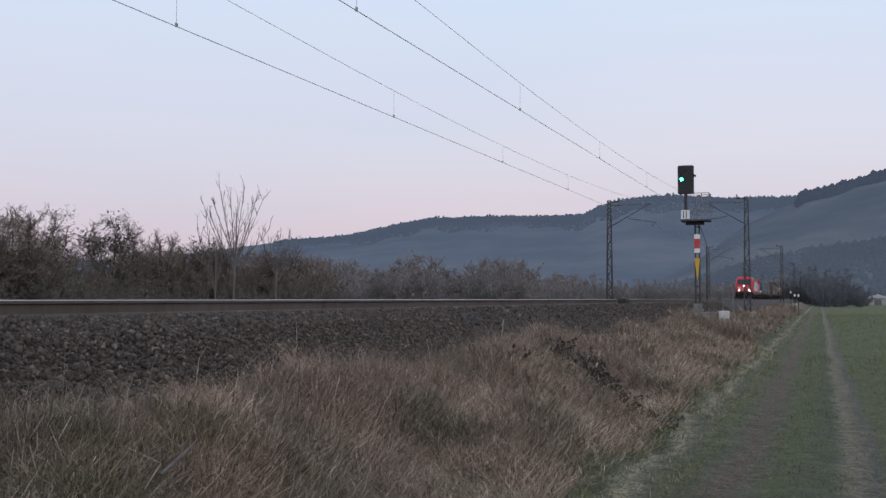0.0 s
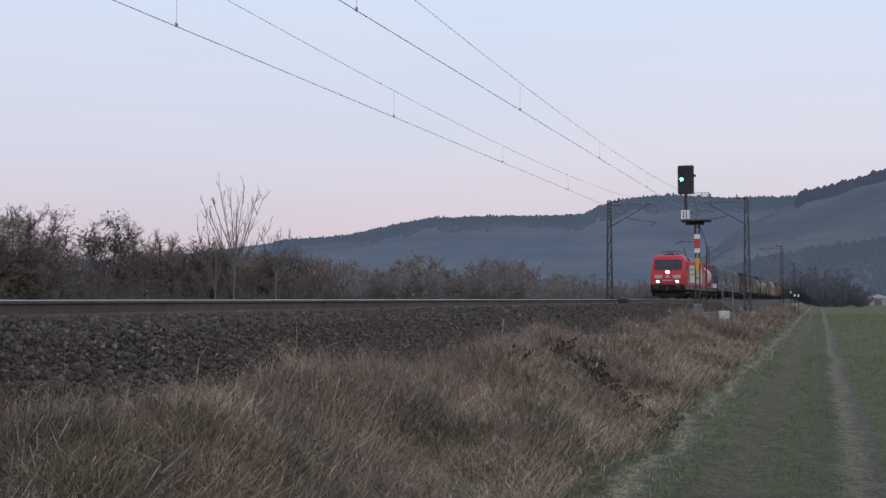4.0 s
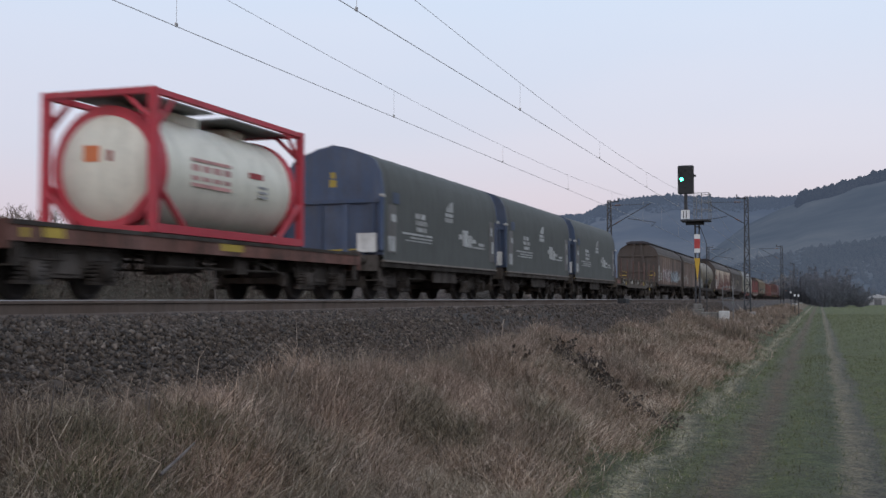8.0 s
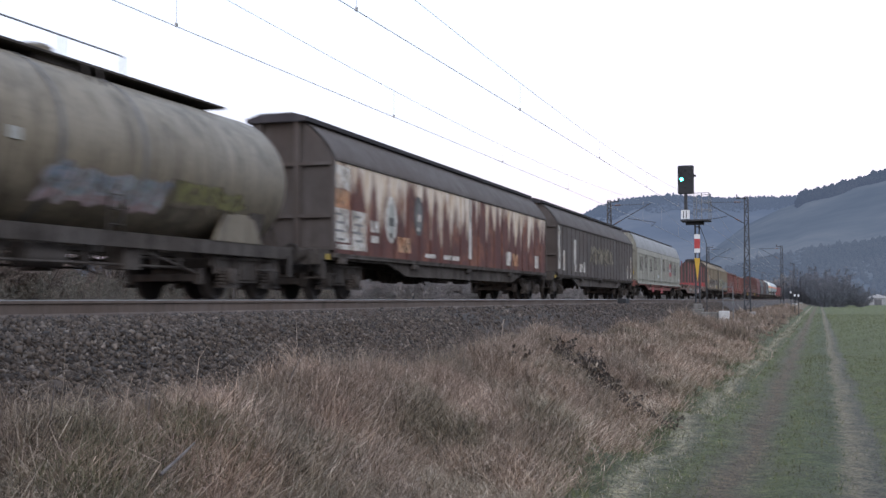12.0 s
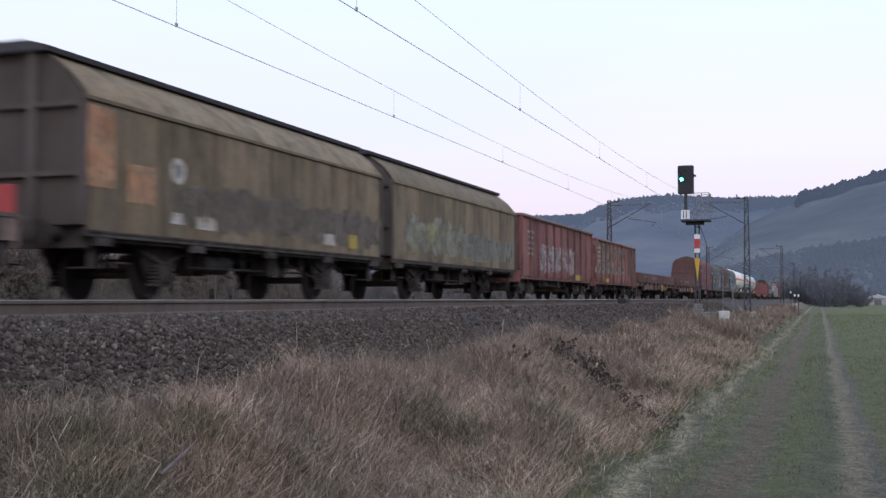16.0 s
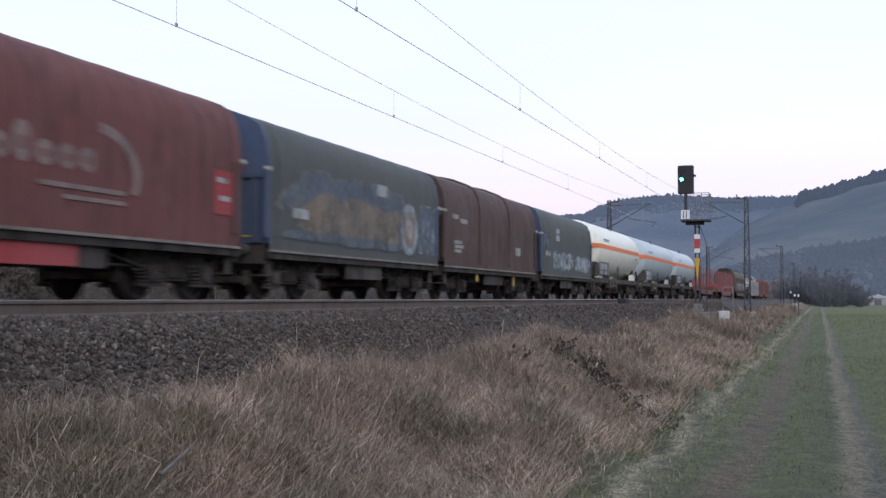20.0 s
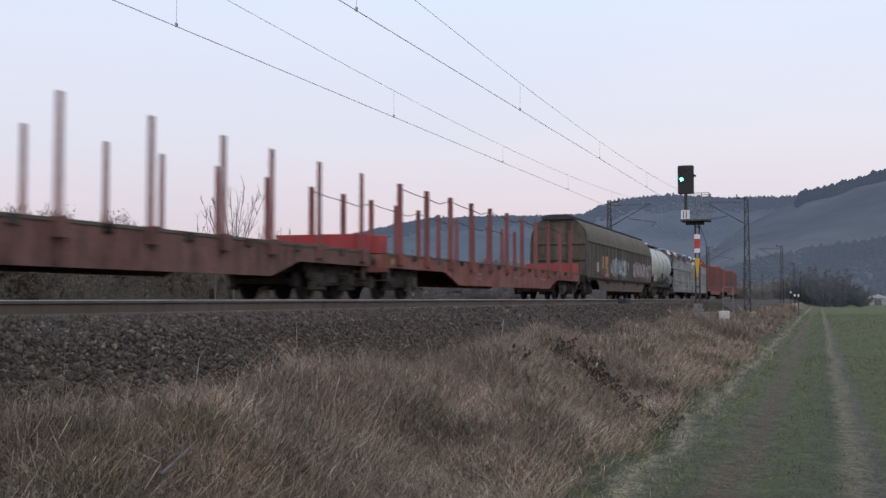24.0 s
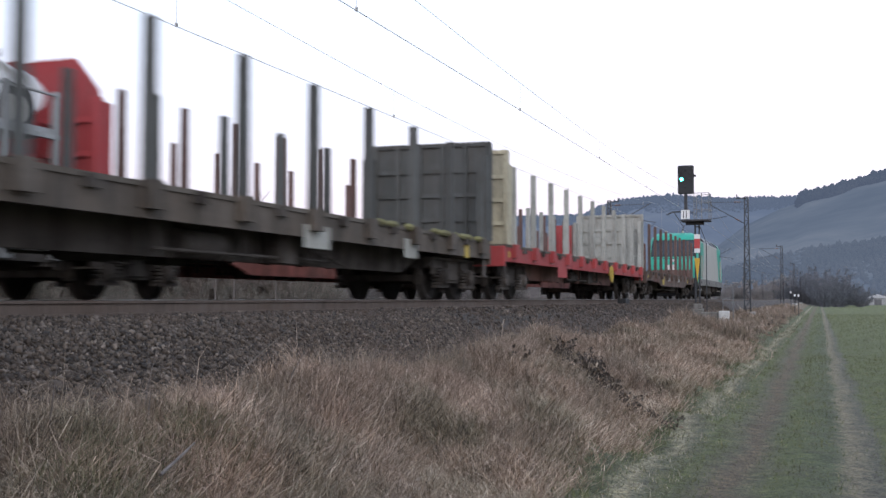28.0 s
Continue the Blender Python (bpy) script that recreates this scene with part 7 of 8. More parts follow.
    if banner:
        for e in (1, -1):
            x = 1.487 if e > 0 else -1.493
            b = part("banner", Shape().box(x, x + 0.006, -4.95, 5.55, 1.46, 3.04), m_banner, ob, "white advertising banner with dark bars")
            xx = x + 0.006 if e > 0 else x - 0.003
            for y0, z, hh, words in ((-4.6, 2.64, 0.17, (0.4, 1.1, 0.75)), (-4.1, 2.2, 0.17, (0.4, 1.3, 0.7)), (2.75, 2.56, 0.15, (1.05,)), (4.05, 2.54, 0.08, (0.5, 0.55)), (2.7, 2.08, 0.15, (0.85,)), (3.75, 2.06, 0.08, (0.6, 0.5)), (0.55, 2.35, 0.14, (0.5, 0.55))):
                y = y0
                for wide in words:
                    part("text_bar", Shape().box(xx, xx + 0.003, y, y + wide, z - hh / 2, z + hh / 2), m_text, b)
                    y += wide + 0.1
            part("red_dot", Shape().lathe([(0, 0.24), (0.003, 0.24)], (xx, 0.0, 2.35), "x", 18), m_redbright, b)
            part("red_bar", Shape().box(xx, xx + 0.003, 0.4, 1.7, 1.82, 2.0), m_redbright, b)
    return ob


LOCO_WHEELS = []
m_headlight = glow("headlight_glow", (1.0, 0.9, 0.78), 24.0)
m_lens_off = paint("unlit_lens", (0.4, 0.4, 0.4), 0.2, 0.1)
m_tail = paint("dark_red_lens", (0.2, 0.03, 0.03), 0.2, 0.1)


# ---- container flat with a tank container ----
def container_flat(u0, u1):
    ob, length = vehicle("container_flat_wagon", "red-framed flat wagon carrying a tank container", "flat wagon", u0, u1)
    h = length / 2 - 0.66
    underframe(ob, length, m_lowside, 1.16, 0.3, 0.0, "bogie", 1.3)
    n = 8
    for k in range(n):
        part("deck_plate", Shape().box(-1.32, 1.32, -h + 2 * h * k / n + 0.01, -h + 2 * h * (k + 1) / n - 0.01, 1.1, 1.17), m_under, ob)
    marks(ob, 1.302, [(-h + 1.0, 1.02, 0.5, 0.16), (0, 1.02, 0.9, 0.14)], m_yellow)
    return ob


m_faded = paint("faded_red_print", (0.5, 0.26, 0.24), 0.6, 0.3)


def tank_container(u0, u1):
    ob, length = vehicle("tank_container", "white tank container in a red steel frame", "tank container", u0, u1, group="loads on the long goods train")
    h, z0, z1 = length / 2, 1.2, 3.78
    for sx in (-1, 1):
        for sy in (-1, 1):
            part("corner_post", Shape().box(sx * 1.14 - 0.08, sx * 1.14 + 0.08, sy * (h - 0.08) - 0.08, sy * (h - 0.08) + 0.08, z0, z1), m_tankbox, ob, "", 0.012)
            part("corner_brace", Shape().tube((sx * 1.14, sy * (h - 0.1), z0 + 0.95), (sx * 1.14, sy * (h - 1.15), z0 + 0.12), 0.06, 6), m_tankbox, ob)
            part("top_brace", Shape().tube((sx * 1.14, sy * (h - 0.1), z1 - 0.75), (sx * 1.14, sy * (h - 0.75), z1 - 0.08), 0.045, 6), m_tankbox, ob)
        part("bottom_rail", Shape().box(sx * 1.14 - 0.07, sx * 1.14 + 0.07, -h, h, z0, z0 + 0.16), m_tankbox, ob)
        part("top_rail", Shape().box(sx * 1.14 - 0.06, sx * 1.14 + 0.06, -h, h, z1 - 0.1, z1), m_tankbox, ob)
        for z in (z0, z1 - 0.1):
            part("end_rail", Shape().box(-1.2, 1.2, sx * (h - 0.07) - 0.06, sx * (h - 0.07) + 0.06, z, z + 0.12), m_tankbox, ob)
        for k in (-1, 1):
            part("end_brace", Shape().tube((k * 1.1, sx * (h - 0.1), z0 + 0.75), (k * 0.5, sx * (h - 0.1), z0 + 0.1), 0.05, 6).tube((k * 1.1, sx * (h - 0.1), z1 - 0.6), (k * 0.55, sx * (h - 0.1), z1 - 0.08), 0.05, 6), m_tankbox, ob)
        part("roof_plate", Shape().box(-0.8, 0.8, min(sx * 0.3, sx * (h - 0.1)), max(sx * 0.3, sx * (h - 0.1)), z1 - 0.06, z1 - 0.03), m_steel, ob)
    r, mid, e = 1.13, 2.4, h - 0.12
    part("tank", Shape().lathe([(-e, 0.3), (-e + 0.05, 0.62), (-e + 0.16, 0.95), (-e + 0.34, r), (e - 0.34, r), (e - 0.18, 0.92), (e - 0.05, 0.62), (e, 0.3)], (0, 0, mid), "y", 36), m_gas, ob, "white cylindrical tank")
    for k in (-1, 1):
        y = k * (e - 0.3)
        part("end_skirt", Shape().lathe([(y - 0.12, r - 0.02), (y - 0.12, r + 0.03), (y + 0.12, r + 0.03), (y + 0.12, r - 0.02)], (0, 0, mid), "y", 36), m_tankbox, ob, "red support ring")
        part("valve_box", Shape().box(-0.35, 0.35, k * 1.5 - 0.35, k * 1.5 + 0.35, mid + r - 0.15, mid + r + 0.14), m_gas, ob, "", 0.05)
    part("manhole", Shape().box(-0.4, 0.4, -1.2, -0.2, mid + r - 0.12, mid + r + 0.12), m_gas, ob)
    marks(ob, 1.122, [(-0.9, 2.66, 1.5, 0.06)] + [(-1.5 + 0.4 * i, 2.42, 0.28, 0.3) for i in range(4)] + [(-0.9, 2.18, 1.5, 0.07)], m_faded, "logo_bar")
    marks(ob, 1.135, [(0.9, 2.58, 0.6, 0.12)], m_redbright, "logo_bar")
    marks(ob, 1.135, [(1.2, 2.36 - 0.1 * k, 0.4, 0.05) for k in range(3)], m_text, "text_bar")
    for k in range(2):
        part("hazard_plate", Shape().box(-0.35 + 0.5 * k, -0.02 + 0.28 * k, -e - 0.01, -e + 0.004, 2.5, 2.8 - 0.1 * k), m_orange if k == 0 else m_redbright, ob)
    return ob


# ---- car carrier and cars ----
def car_carrier(label, u0, u1):
    ob, length = vehicle("car_carrier_wagon", label, "car carrier", u0, u1)
    h = length / 2 - 0.66
    underframe(ob, length, m_under, 0.85, 0.28, 0.0, "axle", 1.3)
    part("lower_deck", Shape().box(-1.35, 1.35, -h, h, 0.85, 0.92), m_deckgrey, ob)
    part("upper_deck", Shape().box(-1.35, 1.35, -h, h, 2.5, 2.58), m_deckgrey, ob)
    for e in (-1, 1):
        n = 12
        for k in range(n):
            y = -h + 0.12 + k * (2 * h - 0.24) / (n - 1)
            tall = 3.15
            part("upright", Shape().box(e * 1.36 - 0.05, e * 1.36 + 0.05, y - 0.07, y + 0.07, 0.6, tall), m_deckgrey, ob)
            if k < n - 1:
                yn = -h + 0.12 + (k + 1) * (2 * h - 0.24) / (n - 1)
                part("brace", Shape().tube((e * 1.36, y, 1.0), (e * 1.36, yn, 1.55 if k % 2 else 1.0), 0.022, 5), m_deckgrey, ob)
        for z in (1.5, 2.42, 3.08):
            part("guard_rail", Shape().box(e * 1.37 - 0.03, e * 1.37 + 0.03, -h, h, z, z + (0.07 if z < 3 else 0.025)), m_deckgrey, ob)
    return ob


def car(u, z, paint_m, label):
    """A small hatchback that rides backwards on the carrier; its nose points to the train's end."""
    ob, _ = vehicle("car", label, "car", u - 2.0, u + 2.0, group="cars on the carrier wagons")
    TRAIN_A[-1] = (ob, u, z)

    def wide(h):
        return float(np.interp(h, [0.3, 0.55, 0.85, 1.0, 1.35, 1.5], [0.8, 0.86, 0.85, 0.81, 0.68, 0.58]))

    side = [(-1.8, 0.3), (1.78, 0.3), (1.98, 0.42), (2.04, 0.6), (1.98, 0.76), (1.75, 0.88), (1.3, 0.97), (1.05, 1.02), (0.42, 1.4), (0.15, 1.48), (-0.5, 1.52), (-1.15, 1.48), (-1.55, 1.38), (-1.85, 1.05), (-1.98, 0.9), (-2.04, 0.62), (-1.98, 0.4)]
    n = len(side)
    hull = Shape().add([(e * wide(q), p, q) for e in (-1, 1) for p, q in side], [tuple(range(n - 1, -1, -1)), tuple(range(n, 2 * n))] + [(i, (i + 1) % n, n + (i + 1) % n, n + i) for i in range(n)])
    part("body", hull, paint_m, ob, "", 0.05)
    for e in (-1, 1):
        for pts in ([(-1.5, 1.04), (-0.42, 1.04), (-0.42, 1.42), (-1.15, 1.41), (-1.38, 1.32)], [(-0.34, 1.04), (0.82, 1.04), (0.3, 1.36), (0.1, 1.42), (-0.34, 1.43)]):
            part("side_window", Shape().add([(e * (wide(q) + 0.012), p, q) for p, q in pts], [tuple(range(len(pts)))]), m_glass.m, ob)
        for y in (-1.28, 1.28):
            part("wheel_arch", Shape().lathe([(e * 0.8, 0.37), (e * 0.872, 0.37), (e * 0.872, 0.3)], (0, y, 0.33), "x", 18), m_black, ob)
            wheel = part("wheel", Shape().lathe([(e * 0.66, 0.2), (e * 0.66, 0.31), (e * 0.86, 0.31), (e * 0.884, 0.27), (e * 0.884, 0.2)], (0, y, 0.31), "x", 18), m_black, ob)
            part("rim", Shape().lathe([(e * 0.86, 0.2), (e * 0.89, 0.2), (e * 0.886, 0.05)], (0, y, 0.31), "x", 14), m_silver, wheel)
        part("mirror", Shape().box(e * 0.93 - 0.09, e * 0.93 + 0.09, 0.72, 0.84, 1.0, 1.12), paint_m, ob, "", 0.03)
        part("tail_light", Shape().box(e * 0.72 - 0.12, e * 0.72 + 0.12, -2.02, -1.86, 0.84, 1.06), m_tail, ob, "red tail light", 0.02)
        part("headlight", Shape().box(e * 0.62 - 0.16, e * 0.62 + 0.16, 1.86, 2.0, 0.66, 0.8), m_silver, ob, "", 0.02)
    part("windscreen", Shape().add([(-0.74, 1.0, 1.06), (0.74, 1.0, 1.06), (0.64, 0.47, 1.4), (-0.64, 0.47, 1.4)], [(0, 1, 2, 3)]), m_glass.m, ob)
    part("rear_window", Shape().add([(-0.68, -1.86, 1.08), (0.68, -1.86, 1.08), (0.6, -1.6, 1.38), (-0.6, -1.6, 1.38)], [(0, 1, 2, 3)]), m_glass.m, ob)
    part("rear_bumper", Shape().box(-0.8, 0.8, -2.1, -1.98, 0.42, 0.62), paint_m, ob, "", 0.04)
    return ob


# ---- the long goods train, front to back ----
locomotive("locomotive", "red electric locomotive with a white side banner and lit headlights", 200.2, 219.1, m_traffic, m_traffic, m_roof, ((5.6, True, -1), (-5.6, False, 1)), TRAIN_A, True, -1)
container_flat(219.1, 233.4)
tank_container(223.6, 229.7)
m_worn = paint("worn_white_lettering", (0.4, 0.41, 0.4), 0.7, 0.6)


def arch_emblem(ob, x, y, z0, w, hh, mat):
    """A pale quarter arch cut by two level gaps."""
    for lo, hi in ((0.0, 0.2), (0.26, 0.42), (0.5, 1.0)):
        left = [(y - w * math.sqrt(max(0.0, 1 - u * u)), z0 + hh * u) for u in [lo + (hi - lo) * i / 6 for i in range(7)]]
        part("emblem", Shape().prism([(y, z0 + hh * lo), (y, z0 + hh * hi)] + left[::-1], x, x + 0.004, "x"), mat, ob)


def hand_wheel(x, y, z, r):
    """A brake wheel of bent tube with three spokes and a hub."""
    wheel = Shape().tube((x - 0.12, y, z), (x + 0.04, y, z), 0.05, 8)
    for i in range(18):
        a, b = 2 * math.pi * i / 18, 2 * math.pi * (i + 1) / 18
        wheel.tube((x, y + r * math.cos(a), z + r * math.sin(a)), (x, y + r * math.cos(b), z + r * math.sin(b)), 0.03, 6)
    for i in range(3):
        c, d = r * math.cos(i * 1.047), r * math.sin(i * 1.047)
        wheel.tube((x, y + c, z + d), (x, y - c, z - d), 0.022, 6)
    return wheel


def plates(ob, x, rows, mat, name="paint_patch"):
    """Solid painted patches: (y, z, width, height)."""
    for y, z, w, hh in rows:
        part(name, Shape().box(x, x + 0.004, y - w / 2, y + w / 2, z - hh / 2, z + hh / 2), mat, ob)


for i, (a, b) in enumerate(((233.4, 245.75), (245.75, 258.05), (258.05, 270.2))):
    w = hood_wagon("slate-grey tarpaulin coil wagon with dark blue ends", a, b, m_slate, m_blue, m_blue)
    arch_emblem(w, 1.434, 0.45, 2.38, 0.8, 0.66, m_worn)
    plates(w, 1.434, [(-2.8, 2.38, 0.42, 0.15), (-2.35, 2.38, 0.36, 0.15), (-2.75, 2.19, 0.5, 0.13), (-2.2, 2.19, 0.42, 0.13), (-2.5, 2.0, 0.85, 0.12)], m_worn, "letter_block")
    plates(w, 1.434, [(-2.8, 1.84, 2.5, 0.055), (-2.5, 1.74, 1.9, 0.05), (-2.7, 1.65, 2.2, 0.04)], m_worn, "text_bar")
    plates(w, 1.434, [(1.75, 1.97, 0.62, 0.52), (1.25, 2.0, 0.3, 0.16), (2.3, 1.92, 0.4, 0.34), (2.75, 1.92, 0.45, 0.12)], m_worn, "letter_block")
    plates(w, 1.434, [(3.0, 1.72, 2.0, 0.06), (3.6, 1.84, 0.7, 0.1)], m_worn, "text_bar")
    plates(w, 1.434, [(-4.85, 1.9, 0.62, 1.3), (4.86, 2.0, 0.7, 1.4)], m_sill, "end_fitting")
    plates(w, 1.44, [(-4.75, 2.2, 0.34, 0.2), (-4.9, 1.5, 0.5, 0.4), (4.8, 2.35, 0.2, 0.3), (4.95, 1.8, 0.22, 0.4)], m_worn, "data_plate")
    plates(w, 1.442, [(-4.6, 2.75, 0.5, 0.3)], m_blue, "blue_patch")
    part("white_plate", Shape().box(0.75, 1.3, -(b - a) / 2 + 0.5, -(b - a) / 2 + 0.52, 1.25, 1.75), m_white, w)
m_grime = paint("grimy_brown_grey_frame", (0.085, 0.066, 0.05), 0.75, 0.85, soil=(0.03, 0.024, 0.019))
w = stake_wagon("grimy six-axle flat wagon with short brown stakes", 270.2, 286.6, m_grime, m_stakedark, 7, 2.4, 0.12, "bogie3", 0.05, deck_top=1.22, shift=0.6)
plates(w, 1.342, [(-5.5, 1.02, 1.0, 0.16), (-2.2, 1.04, 0.8, 0.18), (0.3, 1.02, 0.5, 0.14), (3.6, 1.05, 0.9, 0.16), (6.0, 1.02, 0.7, 0.12)], m_wallgrey, "text_bar")
plates(w, 1.343, [(-4.4, 0.95, 0.22, 0.2), (2.6, 1.0, 0.4, 0.24), (5.4, 0.7, 0.36, 0.2)], m_yellow, "yellow_plate")
plates(w, 1.343, [(-7.0, 1.02, 1.2, 0.22), (1.6, 1.0, 1.1, 0.2)], m_lowside, "rust_patch")
w = covered_wagon("weathered brown two-axle sliding-wall wagon with graffiti", 286.6, 302.5, m_brown, m_brown2, m_brown2, m_under, "axle", 3.2, 4.12, 12, split=False, ribs=1)
graffiti(w, 1.432, -4.5, -0.3, 1.3, 2.3, (m_spray_white, m_spray_red), 3, None, 0.8)
graffiti(w, 1.436, -1.9, -0.5, 1.75, 2.2, (m_spray_red, m_spray_white), 6, None, 0.45)
graffiti(w, 1.432, 0.1, 5.0, 1.3, 2.25, (m_spray_blue, m_spray_rim), 4, None, 0.75)
part("round_emblem", Shape().lathe([(0, 0.36), (0.004, 0.36)], (1.432, -6.5, 2.08), "x", 20), m_wallgrey, w)
marks(w, 1.432, [(-6.6, 1.5, 0.7, 0.45), (-5.5, 1.65, 0.6, 0.6), (6.2, 1.8, 0.5, 0.6)], m_wallgrey)
part("round_emblem", Shape().lathe([(0, 0.2), (0.004, 0.2)], (1.432, 5.8, 1.75), "x", 16), m_worn, w)
w = covered_wagon("weathered brown two-axle sliding-wall wagon", 302.5, 318.2, m_brown, m_brown2, m_brown2, m_under, "axle", 3.2, 4.12, 12, split=False, ribs=1)
marks(w, 1.432, [(-6.3, 1.7, 0.5, 0.45), (-3.9, 1.6, 0.7, 0.6), (5.2, 1.95, 0.5, 0.3), (5.5, 1.5, 0.6, 0.12)], m_wallgrey)
part("round_emblem", Shape().lathe([(0, 0.22), (0.004, 0.22)], (1.432, -5.0, 1.85), "x", 18), m_wallgrey, w)
w = tank_wagon("dirty grey tank wagon with pale and yellow graffiti", 318.2, 332.95, m_tankgrey, 1.43, 2.5, seams=0)
for y in (-1.6, 0.65):
    part("ring", Shape().lathe([(y - 0.05, 1.42), (y - 0.05, 1.444), (y + 0.05, 1.444), (y + 0.05, 1.42)], (0, 0, 2.5), "y", 36), m_sill, w)
plates(w, 1.3, [(-5.6, 1.6, 2.0, 1.0)], m_sill, "data_board")
plates(w, 1.306, [(-6.1, 1.8, 0.5, 0.3), (-5.3, 1.85, 0.6, 0.2), (-5.8, 1.4, 0.9, 0.16), (-4.95, 1.45, 0.4, 0.3)], m_wallgrey, "letter_block")
graffiti(w, 1.40, -1.8, 1.4, 1.5, 2.15, (m_spray_blue, m_spray_white), 5, (1.43, 2.5))
graffiti(w, 1.40, 1.7, 4.2, 1.65, 2.15, (spray("spray_lime", (0.2, 0.2, 0.06), (0.26, 0.25, 0.1), (0.16, 0.15, 0.07)), m_spray_soft), 15, (1.43, 2.5), 0.8)
for y in (-4.2, 4.3):
    part("saddle_plate", Shape().prism([(y - 1.0, 1.15), (y + 1.0, 1.15), (y + 0.55, 1.72), (y - 0.55, 1.72)], 1.16, 1.22, "x"), m_tankgrey, w, "dirty saddle plate")
plates(w, 1.432, [(-3.4, 2.35, 0.5, 0.16), (-2.7, 2.4, 0.3, 0.18)], m_wallgrey, "text_bar")
w = covered_wagon("rusty red sliding-wall wagon with flaking pale paint", 332.95, 357.05, m_flaked, m_brown2, m_brown2, m_under, "bogie", 3.35, 4.45, 22, 0.3, split=False, posts="H", inset=1.12)
plates(w, 1.432, [(-10.44, 1.79, 0.85, 0.82), (-9.37, 1.76, 0.95, 0.86), (-9.8, 1.27, 1.9, 0.12), (-10.4, 2.95, 0.9, 0.55), (-8.33, 1.88, 0.55, 0.3), (-8.33, 1.55, 0.5, 0.18)], m_patch)
for y0 in (-10.6, -9.5):
    plates(w, 1.438, [(y0 + 0.1 * (k % 2), 2.05 - 0.2 * k, 0.42 + 0.1 * (k % 3), 0.06) for k in range(4)], m_sill, "text_bar")
plates(w, 1.432, [(-10.38, 2.42, 0.9, 0.45), (-6.13, 1.5, 1.0, 0.42)], m_primer, "primer_patch")
plates(w, 1.433, [(0.06, 2.3, 0.3, 1.95), (-3.93, 1.28, 0.85, 0.12), (-1.9, 1.29, 1.5, 0.14), (4.9, 1.5, 0.7, 0.5), (9.25, 1.5, 0.6, 0.5)], m_patch)
plates(w, 1.433, [(5.9, 1.48, 0.8, 0.46)], m_primer, "primer_patch")
for y, z, r, dark in ((-7.14, 2.13, 0.6, False), (-4.97, 2.38, 0.54, True)):
    oval = part("oval_emblem", Shape().prism([(y + r * 0.72 * math.cos(2 * math.pi * i / 24), z + r * 1.05 * math.sin(2 * math.pi * i / 24)) for i in range(24)], 1.432, 1.436, "x"), m_walldark if dark else m_patch, w)
    part("oval_middle", Shape().prism([(y + r * 0.45 * math.cos(2 * math.pi * i / 20), z + r * 0.72 * math.sin(2 * math.pi * i / 20)) for i in range(20)], 1.4385, 1.442, "x"), m_wallgrey if not dark else m_sill, oval)
    plates(oval, 1.4445, [(y, z - 0.05, r * 0.6, r * 0.38), (y - 0.05, z - r * 0.7, r * 0.35, r * 0.2)], m_patch if dark else m_walldark, "letter_block")
w = covered_wagon("sooty brown sliding-wall wagon with pale door edges", 357.05, 380.1, m_brown2, m_brown2, m_brown2, m_under, "bogie", 3.35, 4.45, 22, 0.3, split=False, posts="H", inset=1.1)
plates(w, 1.432, [(-10.1, 2.3, 0.42, 1.9), (-9.1, 1.75, 0.4, 0.9), (-6.7, 2.05, 0.5, 1.5), (-5.3, 1.5, 0.7, 0.4), (-4.5, 1.55, 0.4, 0.5), (8.5, 1.6, 0.4, 0.8), (9.8, 1.9, 0.3, 1.3)], m_patch)
graffiti(w, 1.434, -2.8, 3.4, 1.75, 2.7, (m_spray_olive, m_brown2), 17, None, 1.0)
w = covered_wagon("dirty light grey sliding-wall wagon on a red underframe", 380.1, 404.3, m_beige, m_beige_roof, m_beige, m_redframe, "bogie", 3.25, 4.35, 20, 0.3, cap=False)
m_stain = spray("grey_wall_stain", (0.16, 0.15, 0.125), (0.2, 0.185, 0.15), (0.14, 0.115, 0.085))
m_fascia = paint("pale_grey_fascia", (0.34, 0.33, 0.28), 0.65, 0.6, soil=(0.17, 0.15, 0.12))
part("fascia", Shape().box(1.432, 1.462, -11.3, 11.3, 2.92, 3.24), m_fascia, w, "pale band under the eaves", 0.008)
part("centre_pillar", Shape().box(1.432, 1.472, -0.35, 0.35, 1.22, 3.24), m_fascia, w, "", 0.01)
part("skirt_rail", Shape().box(1.45, 1.5, -11.3, 11.3, 1.0, 1.12).box(1.45, 1.49, -11.3, 11.3, 1.3, 1.36), m_fascia, w)
part("lower_rail", Shape().box(1.36, 1.44, -11.3, 11.3, 0.92, 0.99), m_redframe, w)
plates(w, 1.434, [(5.2, 2.2, 1.5, 0.92)], m_redbright, "red_emblem")
plates(w, 1.44, [(4.85 + 0.34 * k, 2.2 - 0.04 * (k % 2), 0.22, 0.3) for k in range(3)], m_worn, "letter_block")
plates(w, 1.436, [(3.6 + 0.4 * k, 2.26, 0.28, 0.34) for k in range(2)] + [(6.6 + 0.5 * k, 2.1, 0.36, 0.3) for k in range(4)], m_sill, "letter_block")
for i in range(11):
    if i != 5:
        part("side_stiffener", Shape().box(1.432, 1.456, -11.2 + 2.24 * i - 0.09, -11.2 + 2.24 * i + 0.09, 1.36, 2.92), m_fascia, w)
plates(w, 1.44, [(10.6, 1.55, 0.6, 0.24), (-1.5, 1.6, 0.8, 0.2)], m_worn)
plates(w, 1.434, [(-9.4 + 2.24 * i, 2.3 + 0.2 * (i % 2), 1.5, 0.9) for i in range(9) if i not in (4, 6)], m_stain, "dirt_stain")
